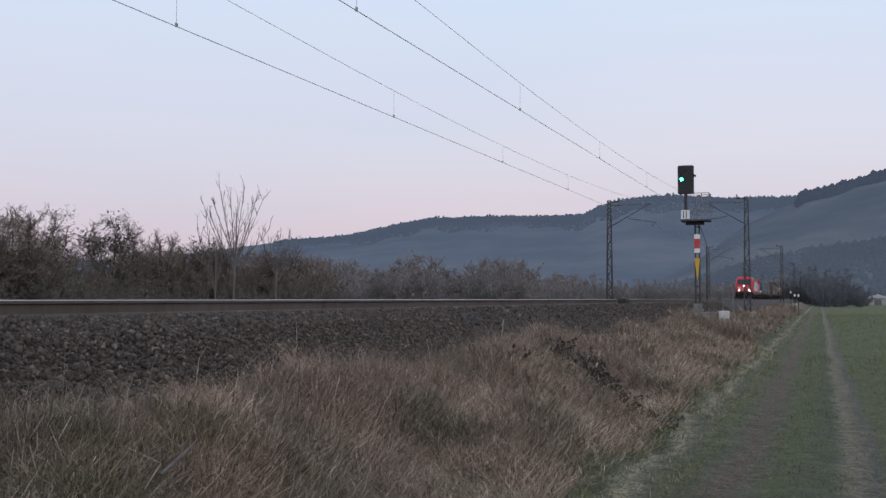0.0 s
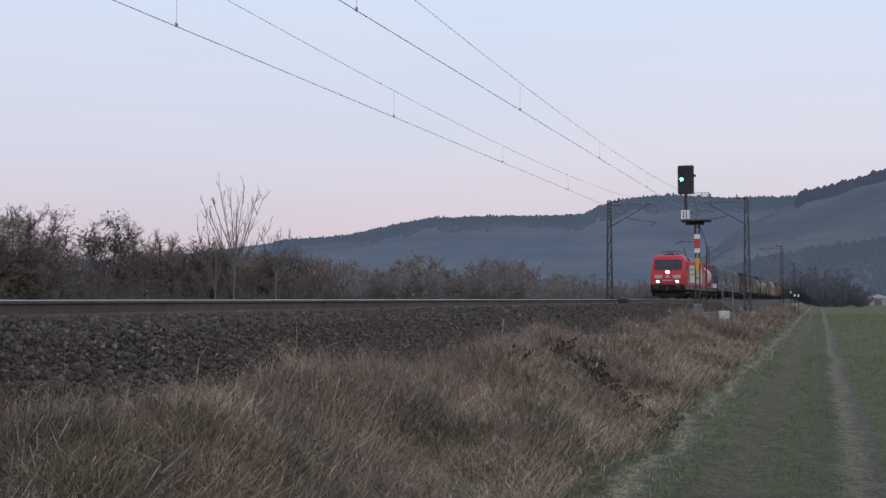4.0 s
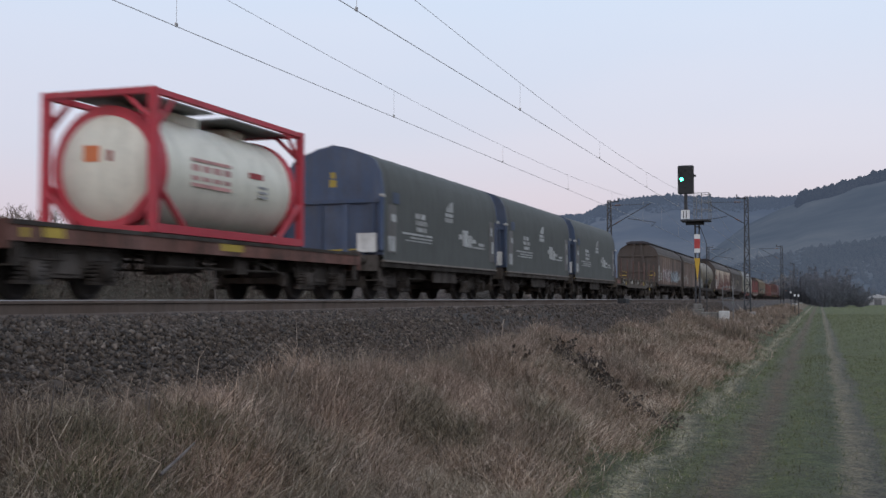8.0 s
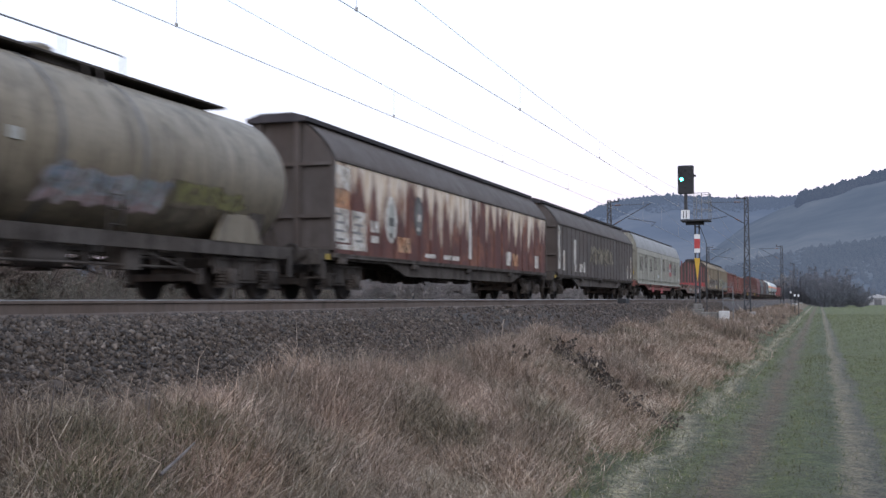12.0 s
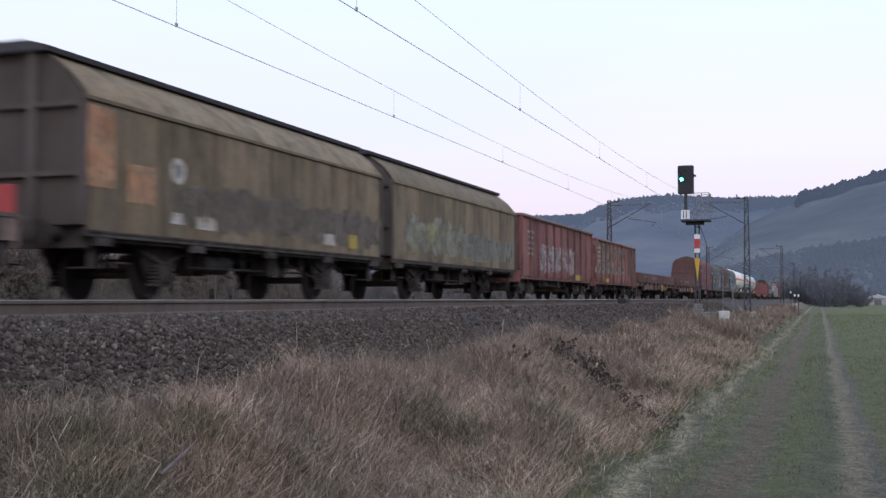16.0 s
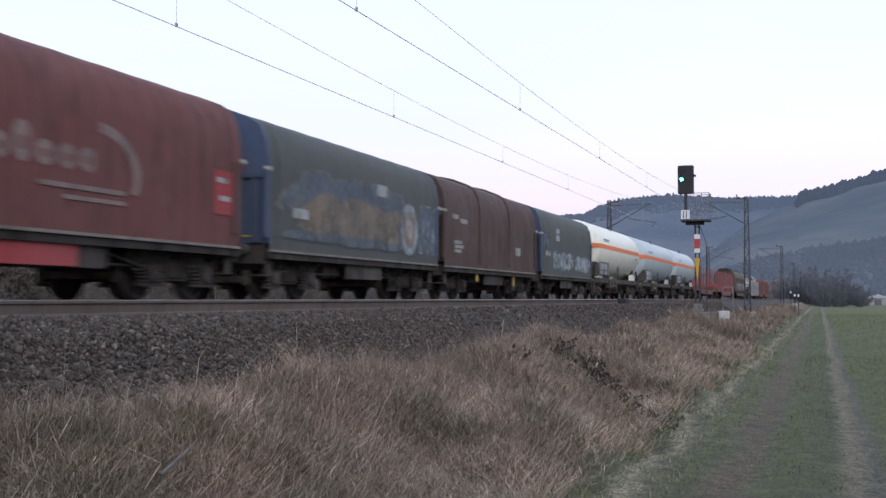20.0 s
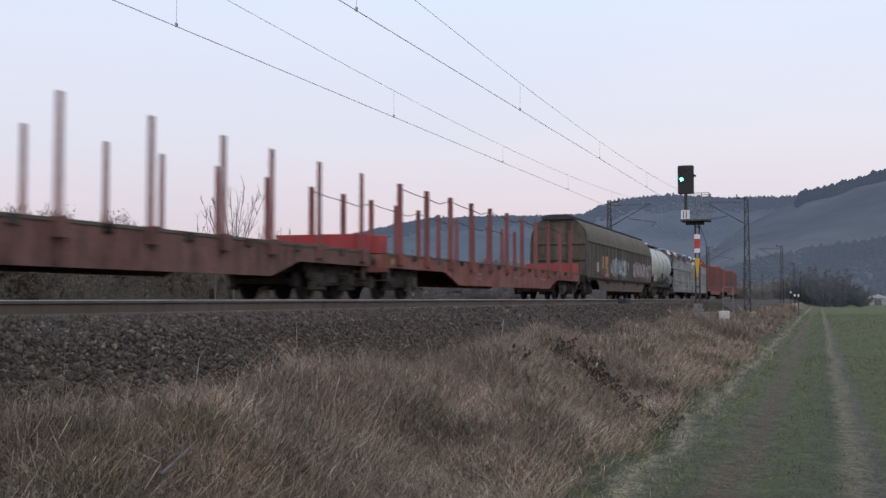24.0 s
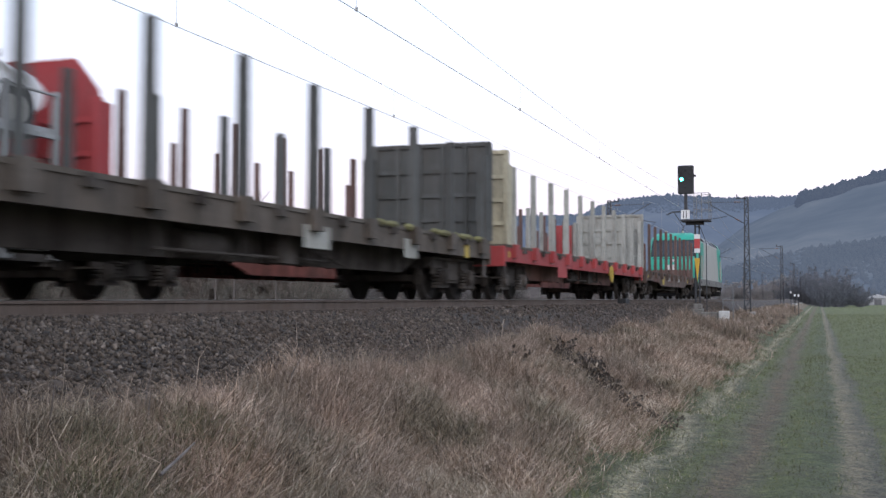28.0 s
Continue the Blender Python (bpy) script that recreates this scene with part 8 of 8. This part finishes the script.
plates(w, 1.342, [(-3.5, 0.7, 0.9, 0.4), (1.0, 0.62, 1.2, 0.4)], m_redbright, "red_plate")
m_rustframe = paint("blotched_rusty_frame", (0.17, 0.105, 0.08), 0.8, 1.0, soil=(0.04, 0.028, 0.022), fade=0.4)
w = stake_wagon("rusty flat wagon with tall red stakes and red end boards", 404.4, 426.9, m_rustframe, m_stakered, 9, 3.2, 0.3, "bogie", 0.05, (m_redbright, 0.42), places=(405.95, 408.5, 411.0, 412.95, 415.55, 418.2, 420.1, 422.6, 425.1))
graffiti(w, 1.345, 3.0, 6.2, 0.62, 1.1, (m_spray_white, m_spray_rim), 8)
plates(w, 1.344, [(-3.0, 0.85, 2.2, 0.4), (0.2, 0.88, 1.6, 0.36), (7.4, 0.98, 1.6, 0.2)], m_stain, "rust_patch")
plates(w, 1.346, [(-2.6, 0.9, 0.9, 0.12), (0.0, 0.88, 0.7, 0.2), (-9.4, 1.04, 0.3, 0.2)], m_wallgrey, "text_bar")
for k, (a, b) in enumerate(((427.3, 440.75), (440.75, 454.5))):
    w = covered_wagon("dirty olive two-axle sliding-wall wagon with faded graffiti", a, b, m_olive, m_olive, m_brown2, m_under, "axle", 3.2, 4.1, 12, posts="H", split=False, inset=0.4)
    graffiti(w, 1.432, -3.6 if k == 0 else -5.3, 6.0 if k == 0 else -0.2, 1.28, 2.2 if k == 0 else 2.45, (m_spray_soft if k == 0 else m_spray_yellow, m_spray_olive), 9 + k, None, 0.9)
    if k == 0:
        plates(w, 1.432, [(-5.9, 2.45, 0.75, 1.3), (-4.75, 1.95, 0.8, 0.65)], m_primer, "primer_patch")
        plates(w, 1.436, [(-3.6, 1.45, 0.4, 0.2), (-2.6, 1.42, 0.7, 0.24), (3.0, 1.4, 0.6, 0.26)], m_patch)
        plates(w, 1.438, [(4.4, 1.42, 0.5, 0.34)], m_yellow, "yellow_plate")
        disc = part("round_emblem", Shape().lathe([(0, 0.24), (0.004, 0.24)], (1.436, -3.6, 2.3), "x", 20), m_patch, w)
        part("letter_block", Shape().lathe([(0, 0.12), (0.003, 0.12)], (1.4415, -3.6, 2.3), "x", 16), m_sill, disc)
    else:
        graffiti(w, 1.434, 0.0, 6.0, 1.28, 2.2, (m_spray_grey, m_spray_yellow), 19, None, 0.9)
for k, (a, b) in enumerate(((454.5, 470.0), (470.0, 484.1))):
    w = open_wagon("oxide-red steel open wagon with ribbed sides and graffiti", a, b, m_openred, 3.36 if k == 0 else 3.2)
    if k == 0:
        graffiti(w, 1.386, -3.7, 2.9, 1.5, 2.35, (m_spray_red, m_spray_pink), 33, None, 1.3)
        graffiti(w, 1.392, -3.9, 2.7, 1.12, 2.15, (m_spray_white, m_spray_pink), 34, None, 1.05)
        plates(w, 1.386, [(3.9, 1.02, 1.6, 0.26)], m_yellow, "yellow_plate")
    else:
        plates(w, 1.386, [(-5.6, 2.1, 1.2, 0.9)], m_redframe, "faded_patch")
        graffiti(w, 1.386, -6.4, 2.5, 2.15, 2.95, (m_spray_olive, m_spray_grey), 15, None, 2.1)
        graffiti(w, 1.394, -6.6, 2.6, 1.32, 2.08, (m_spray_pale, m_spray_olive), 14, None, 0.85)
        plates(w, 1.386, [(4.75, 2.05, 0.7, 1.9), (5.55, 2.05, 0.8, 1.9)], m_sable, "faded_patch")
        plates(w, 1.386, [(-3.4, 1.02, 1.2, 0.22)], m_yellow, "yellow_plate")
        part("pale_end", Shape().box(-0.7, 1.2, (b - a) / 2 - 0.58, (b - a) / 2 - 0.576, 1.5, 2.9), m_wallgrey, w)
    plates(w, 1.39, [(-5.6, 2.7 - 0.22 * i, 0.9 - 0.15 * (i % 2), 0.09) for i in range(5)], m_wallgrey, "text_bar")
for a, b in ((484.1, 504.0), (504.0, 524.4)):
    w = low_wagon("rust-brown drop-side flat wagon, empty", a, b, m_lowside)
    plates(w, 1.432, [(-3.4 + 0.42 * i, 1.45 - 0.03 * (i % 2), 0.28, 0.26) for i in range(7)] + [(-6.3, 1.5, 0.9, 0.12)], m_rim, "letter_block")
    part("hand_wheel", hand_wheel(1.42, 1.8, 0.8, 0.24), m_yellow, w, "yellow brake hand wheel")
    plates(w, 1.38, [(-6.1, 0.76, 0.6, 0.28), (-3.5, 0.86, 0.5, 0.22), (-1.2, 0.84, 0.6, 0.26), (0.6, 0.84, 0.5, 0.2)], m_rim, "data_plate")
    part("equipment_box", Shape().box(1.2, 1.375, -6.9, -5.6, 0.56, 0.96).box(1.2, 1.375, -1.6, -0.7, 0.6, 0.94).box(1.2, 1.37, 0.2, 2.6, 0.62, 0.92), m_under, w, "", 0.015)
w = hood_wagon("faded red tarpaulin wagon with a pale swoosh emblem", 524.4, 536.6, m_redtarp, m_redend, m_redend, top=4.2)
plates(w, 1.434, [(-4.84, 2.3, 0.85, 0.65), (4.75, 2.06, 0.7, 0.85)], m_redbright, "red_patch")
plates(w, 1.438, [(-5.2, 1.48, 0.3, 0.2), (-4.75, 1.48, 0.3, 0.2), (4.7, 2.3, 0.4, 0.1), (4.8, 1.95, 0.4, 0.1)], m_worn)
m_ghost = paint("worn_pale_print", (0.22, 0.155, 0.14), 0.7, 0.5)
for i in range(6):      # rounded blocks where the letters stand
    y, hh = -2.1 + 0.52 * i, 0.62 if i in (0, 2) else 0.4
    part("letter_block", Shape().prism([(y + 0.19 * math.cos(2 * math.pi * j / 14) * (1.15 if j % 7 else 0.9), 2.0 + hh / 2 + hh / 2 * math.sin(2 * math.pi * j / 14)) for j in range(14)], 1.434, 1.438, "x"), m_ghost, w)
    part("letter_gap", Shape().box(1.4395, 1.443, y - 0.06, y + 0.07, 2.02 + hh * 0.25, 2.0 + hh * 0.62), m_redtarp, w)
plates(w, 1.434, [(0.4, 1.75, 2.2, 0.08), (0.7, 1.58, 1.6, 0.07)], m_ghost, "text_bar")
sw = Shape()
arc = [(0.7 + 1.25 * math.sin(a), 2.05 + 0.8 * math.cos(a)) for a in [0.1 + 0.17 * i for i in range(12)]]
inn = [(0.7 + 1.05 * math.sin(a), 2.02 + 0.66 * math.cos(a)) for a in [0.1 + 0.17 * i for i in range(12)]]
sw.add([(1.436, y, z) for y, z in arc] + [(1.436, y, z) for y, z in inn], [(i, i + 1, 13 + i, 12 + i) for i in range(11)])
part("swoosh_emblem", sw, m_ghost, w)
plates(w, 1.362, [(-0.8, 0.72, 2.3, 0.4)], m_redbright, "red_plate")
w = hood_wagon("grey tarpaulin wagon covered with blue and ochre graffiti", 536.6, 548.75, m_slate, m_blue, m_blue, inset=0.6)
m_spray_sky = spray("spray_blue_cloud", (0.062, 0.082, 0.125), (0.095, 0.12, 0.16), (0.13, 0.145, 0.16))
m_spray_tan = spray("spray_ochre", (0.24, 0.17, 0.115), (0.2, 0.16, 0.12), (0.27, 0.21, 0.16))
graffiti(w, 1.435, -4.4, 2.2, 1.95, 2.95, (m_spray_sky, m_spray_grey), 21, None, 1.7)
graffiti(w, 1.439, -3.8, 2.0, 1.45, 2.5, (m_spray_tan, m_spray_grey), 25, None, 1.6)
graffiti(w, 1.443, -4.6, 2.4, 1.28, 1.55, (m_spray_sky, m_spray_grey), 26, None, 1.2)
graffiti(w, 1.435, 3.9, 5.2, 1.35, 2.7, (m_spray_sky, m_spray_blue), 27, None, 0.4)
for r, mat in ((1.0, m_spray_blue), (0.72, m_spray_tan), (0.4, m_spray_red)):
    part("graffiti", Shape().prism([(2.95 + 0.68 * r * math.cos(2 * math.pi * i / 24), 1.95 + 0.72 * r * math.sin(2 * math.pi * i / 24)) for i in range(24)], 1.446 + 0.004 * (1 - r), 1.449 + 0.004 * (1 - r), "x"), mat, w, "sprayed oval ring")
plates(w, 1.44, [(0.9, 2.85, 0.7, 0.3), (-4.0, 1.9, 0.8, 0.22)], m_worn)
w = hood_wagon("brown steel-hooded coil wagon", 548.45, 560.9, m_browntarp, m_browntarp, m_browntarp, bow=False, inset=0.4)
plates(w, 1.434, [(-4.8, 2.62, 0.6, 0.14), (-3.9, 2.52, 0.7, 0.14), (-4.5, 1.82, 0.8, 0.1), (-4.4, 1.68, 0.9, 0.1), (-4.5, 1.54, 0.7, 0.1), (3.0, 1.8, 0.7, 0.3)], m_wallgrey, "text_bar")
for y in (-2.0, 1.77):
    rib = [(1.43, 1.2), (1.43, 2.95), (1.36, 3.38), (1.2, 3.7), (0.95, 3.86), (0.46, 4.06), (0, 4.17)]
    rib = rib + [(-x, z) for x, z in rib[-2::-1]]
    s_rib = Shape()
    for dy in (-0.12, 0.12):
        s_rib.v += [(x * 1.03, y + dy, z + (0.05 if z > 3 else 0)) for x, z in rib] + [(x * 0.99, y + dy, z - 0.01) for x, z in rib]
    m = len(rib)
    for o in (0, 2 * m):
        s_rib.f += [(o + i, o + i + 1, o + m + i + 1, o + m + i) for i in range(m - 1)]
    s_rib.f += [(i, i + 1, 2 * m + i + 1, 2 * m + i) for i in range(m - 1)]
    part("hood_seam", s_rib, m_browntarp, w)
plates(w, 1.362, [(-2.2, 0.78, 0.3, 0.34), (2.6, 0.7, 0.3, 0.4)], m_yellow, "yellow_plate")
w = hood_wagon("dark slate tarpaulin wagon with pale graffiti and blue ends", 560.9, 572.9, m_slate, m_blue, m_blue, inset=0.65)
graffiti(w, 1.435, -3.2, 0.9, 1.28, 2.1, (m_spray_blue, m_spray_grey), 23, None, 0.55)
graffiti(w, 1.435, 1.4, 4.9, 1.28, 2.1, (m_spray_blue, m_spray_grey), 24, None, 0.6)
plates(w, 1.434, [(-2.3, 2.98, 0.7, 0.22), (-2.3, 2.68, 0.7, 0.26), (-4.4, 1.95, 0.3, 0.2), (-3.9, 1.95, 0.3, 0.2)], m_worn)
plates(w, 1.434, [(-4.5, 2.5, 0.9, 0.7)], m_spray_sky, "blue_patch")
for k, (a, b) in enumerate(((572.9, 589.1), (589.1, 606.6), (606.6, 623.5))):
    w = tank_wagon("cream gas tank wagon with an orange band" if k == 0 else "pale blue-grey gas tank wagon with an orange band", a, b, m_gas if k == 0 else m_gasblue, 1.52, 2.68, band=m_orange, dome=False, seams=0)
    plates(w, 1.46, [(-4.6, 3.2 - 0.11 * i, 1.9 - 0.4 * (i % 2), 0.06) for i in range(3)], m_text, "text_bar")
    plates(w, 1.535, [(5.4, 2.45, 1.0, 0.08), (6.2, 2.3, 0.6, 0.06)], m_text, "text_bar")
    board = part("data_board", Shape().box(1.3, 1.36, -6.1, -3.3, 1.3, 2.0), m_sill, w, "dark board with white squares", 0.01)
    plates(board, 1.362, [(-5.7 + 0.5 * i, 1.75, 0.34, 0.28) for i in range(4)] + [(-5.5, 1.42, 0.6, 0.14), (-4.3, 1.42, 0.5, 0.14)], m_worn, "letter_block")
    part("valve_box", Shape().box(1.0, 1.34, -7.3, -6.5, 1.2, 1.95).box(1.05, 1.3, -2.6, -1.8, 0.62, 1.1), m_under, w, "", 0.02)
    for y in (-5.6, 5.6):
        part("saddle_plate", Shape().prism([(y - 1.1, 1.15), (y + 1.1, 1.15), (y + 0.8, 1.5), (y - 0.8, 1.5)], 1.16, 1.22, "x"), m_gas if k == 0 else m_gasblue, w)
    for y in (-2.4, -1.8, -0.6, 0.2):
        part("pipe", Shape().tube((1.1, y, 0.7), (1.2, y + 0.5, 1.25), 0.045, 8), m_beige, w)
m_rustred = paint("rust_red_frame", (0.185, 0.085, 0.068), 0.8, 0.9, soil=(0.05, 0.029, 0.023), fade=0.2)
stake_wagon("rusty flat wagon with tall thin stakes and red end boards", 623.5, 646.8, m_rustred, m_stakered, 9, 3.2, 0.35, "bogie", 0.055, (m_redbright, 0.45), places=(626.5, 629.05, 631.5, 633.6, 636.1, 638.6, 640.65, 643.05, 645.6))
w = stake_wagon("red timber wagon with heavy stakes, straps and red end boards", 646.8, 673.5, m_redframe, m_stakered, 11, 3.2, 0.4, "bogie", 0.085, (m_redbright, 0.48), straps=True, places=[648.35 + 2.25 * k for k in range(11)])
plates(w, 1.345, [(-4.2, 0.85, 0.8, 0.1), (-4.1, 0.7, 0.6, 0.1), (0.8, 0.82, 0.6, 0.1), (5.2, 0.82, 0.9, 0.09)], m_rim, "text_bar")
m_umber = paint("umber_roof_sheet", (0.105, 0.084, 0.063), 0.8, 0.6, soil=(0.06, 0.048, 0.034))
w = covered_wagon("dark brown sliding-wall wagon with pale and dark graffiti", 673.6, 697.6, m_sable, m_umber, m_sable, m_under, "bogie", 2.9, 4.2, 20, 0.3, split=False, posts="H", barrel=True)
graffiti(w, 1.432, -4.3, 0.8, 1.3, 2.3, (m_spray_blue, m_spray_white), 31, None, 1.0)
graffiti(w, 1.432, 3.4, 10.9, 1.3, 2.35, (m_spray_white, m_spray_rim), 32, None, 0.8)
plates(w, 1.432, [(-5.8, 1.76, 1.0, 1.1), (-6.9, 1.8, 0.6, 1.0)], m_primer, "primer_patch")
plates(w, 1.434, [(-8.4, 1.67, 0.6, 0.5), (1.4, 2.0, 0.3, 0.4)], m_patch)
part("belly_plate", Shape().prism([(-8.6, 1.02), (8.6, 1.02), (7.0, 0.45), (-7.0, 0.45)], 1.345, 1.375, "x"), m_brown, w, "dirty brown belly plate")
tank_wagon("dirty white tank wagon with a walkway on top", 697.6, 709.5, m_tankwhite, 1.4, 2.45)
PAINTS = [paint("car_black", (0.02, 0.02, 0.022), 0.25, 0.1), paint("car_white", (0.6, 0.6, 0.6), 0.25, 0.1), paint("car_grey", (0.16, 0.17, 0.18), 0.25, 0.1), paint("car_blue", (0.016, 0.024, 0.055), 0.25, 0.1)]
WORDS = ["black", "white", "grey", "dark blue"]
for a, b in ((709.5, 723.6), (723.6, 737.5)):
    car_carrier("two-deck grey car carrier loaded with new cars", a, b)
    for k in range(3):
        i = (3, 0, 3)[k] if a < 715 else (2, 1, 1)[k]
        car(a + 2.6 + 4.45 * k, 2.58, PAINTS[i], "new " + WORDS[i] + " car on the carrier's upper deck")
        j = (k + 2) % 4 if a < 715 else (0, 2, 3)[k]
        car(a + 2.6 + 4.45 * k, 0.92, PAINTS[j], "new " + WORDS[j] + " car on the carrier's lower deck")
for a, b in ((737.0, 759.5), (759.5, 782.0)):
    stake_wagon("red timber wagon with tall stakes and red bulkheads", a, b, m_redframe, m_stakedark, 11, 3.5, 0.35, "bogie", 0.08, walls=(m_tarpred, m_tarpred), chamfer=True)

# ---- the second train, by its place at 26 s ----
GROUP_B = "wagons of the second goods train"
locomotive("locomotive", "sea-green and silver electric locomotive with raised pantograph", 13.6, 32.5, m_teal, m_silver, m_roof, ((-4.1, True, 1), (5.4, False, -1)), TRAIN_B, False, 0, 0.18)
m_brownframe = paint("dull_brown_frame", (0.1, 0.064, 0.05), 0.8, 0.8, soil=(0.036, 0.025, 0.02))
w = stake_wagon("brown flat wagon with dark stakes", -6.2, 13.6, m_brownframe, m_stakedark, 10, 3.25, 0.2, "bogie", 0.075, (m_brownframe, 0.5), TRAIN_B, GROUP_B, deck_top=1.22)
part("centre_beam", Shape().prism([(-6.4, 1.0), (6.4, 1.0), (5.0, 0.45), (-5.0, 0.45)], 0.7, 0.78, "x"), m_grime, w)
plates(w, 1.345, [(-3.9, 0.9, 0.7, 0.44), (6.4, 0.98, 0.3, 0.24)], m_yellow, "yellow_plate")
plates(w, 1.344, [(-6.2, 0.95, 1.6, 0.36), (-1.4, 0.95, 1.8, 0.3)], m_lowside, "rust_patch")
plates(w, 1.346, [(-1.8, 0.95, 0.9, 0.14), (2.2, 0.96, 0.8, 0.16)], m_wallgrey, "text_bar")
w = stake_wagon("red flat wagon with grey stakes and ribbed bulkheads", -29.1, -6.2, m_redbright, m_wallgrey, 11, 3.2, 0.0, "bogie", 0.08, None, TRAIN_B, GROUP_B, walls=(m_wallgrey, m_wallcream), deck_top=1.3)
part("centre_beam", Shape().prism([(-7.6, 1.0), (7.6, 1.0), (6.2, 0.52), (-6.2, 0.52)], 0.7, 0.78, "x"), m_lowside, w)
part("hand_wheel", hand_wheel(1.42, 3.0, 0.88, 0.27), m_yellow, w, "yellow brake hand wheel")
marks(w, 1.345, [(-4.6, 0.85, 1.2, 0.45)], m_redbright, "red_plate")
w = stake_wagon("grimy grey flat wagon with dark stakes and bulkhead", -51.1, -29.1, m_grime, m_walldark, 10, 3.15, 0.0, "bogie", 0.085, None, TRAIN_B, GROUP_B, walls=(m_walldark, m_walldark), deck_top=1.3)
part("centre_beam", Shape().prism([(-7.6, 1.0), (7.6, 1.0), (6.2, 0.52), (-6.2, 0.52)], 0.7, 0.78, "x"), m_under, w)
marks(w, 1.345, [(1.2, 0.92, 0.9, 0.34), (5.2, 0.92, 0.7, 0.34)], m_wallgrey, "data_plate")
plates(w, 1.345, [(8.6, 1.05, 0.3, 0.35)], m_yellow, "yellow_plate")
m_moss = paint("yellow_moss", (0.16, 0.15, 0.05), 0.95, 0.6)
rng = random.Random(5)
for k in range(16):
    y = rng.uniform(3.5, 10.0)
    part("moss", Shape().lathe([(-0.25, 0.03), (-0.12, 0.06), (0.0, 0.07), (0.14, 0.05), (0.25, 0.02)], (1.36, y, 1.3), "y", 7), m_moss, w)


def motions():
    """Both trains roll at a steady speed; the locomotives' wheels turn with it."""
    for ob, u, z in TRAIN_A:
        walk(ob, [(0.0, pose(FAR_X, u, z)), (14.0, pose(FAR_X, u - SPEED * 14.0, z)), (28.0, pose(FAR_X, u - SPEED * 28.0, z))])
    for ob, u, z in TRAIN_B:
        walk(ob, [(0.0, pose(NEAR_X, u - SPEED_B * 26.0, 0)), (14.0, pose(NEAR_X, u - SPEED_B * 12.0, 0)), (28.0, pose(NEAR_X, u + SPEED_B * 2.0, 0))])
    for w, train in LOCO_WHEELS:
        spin = SPEED / 0.62 if train is TRAIN_A else -SPEED_B / 0.62
        home = w.location.copy()
        rows = []
        for k in range(841):
            t = k / FPS
            rows.append((t, pose(home.x, home.y, home.z, math.degrees(spin * t) % 360)))
        walk(w, rows)


motions()
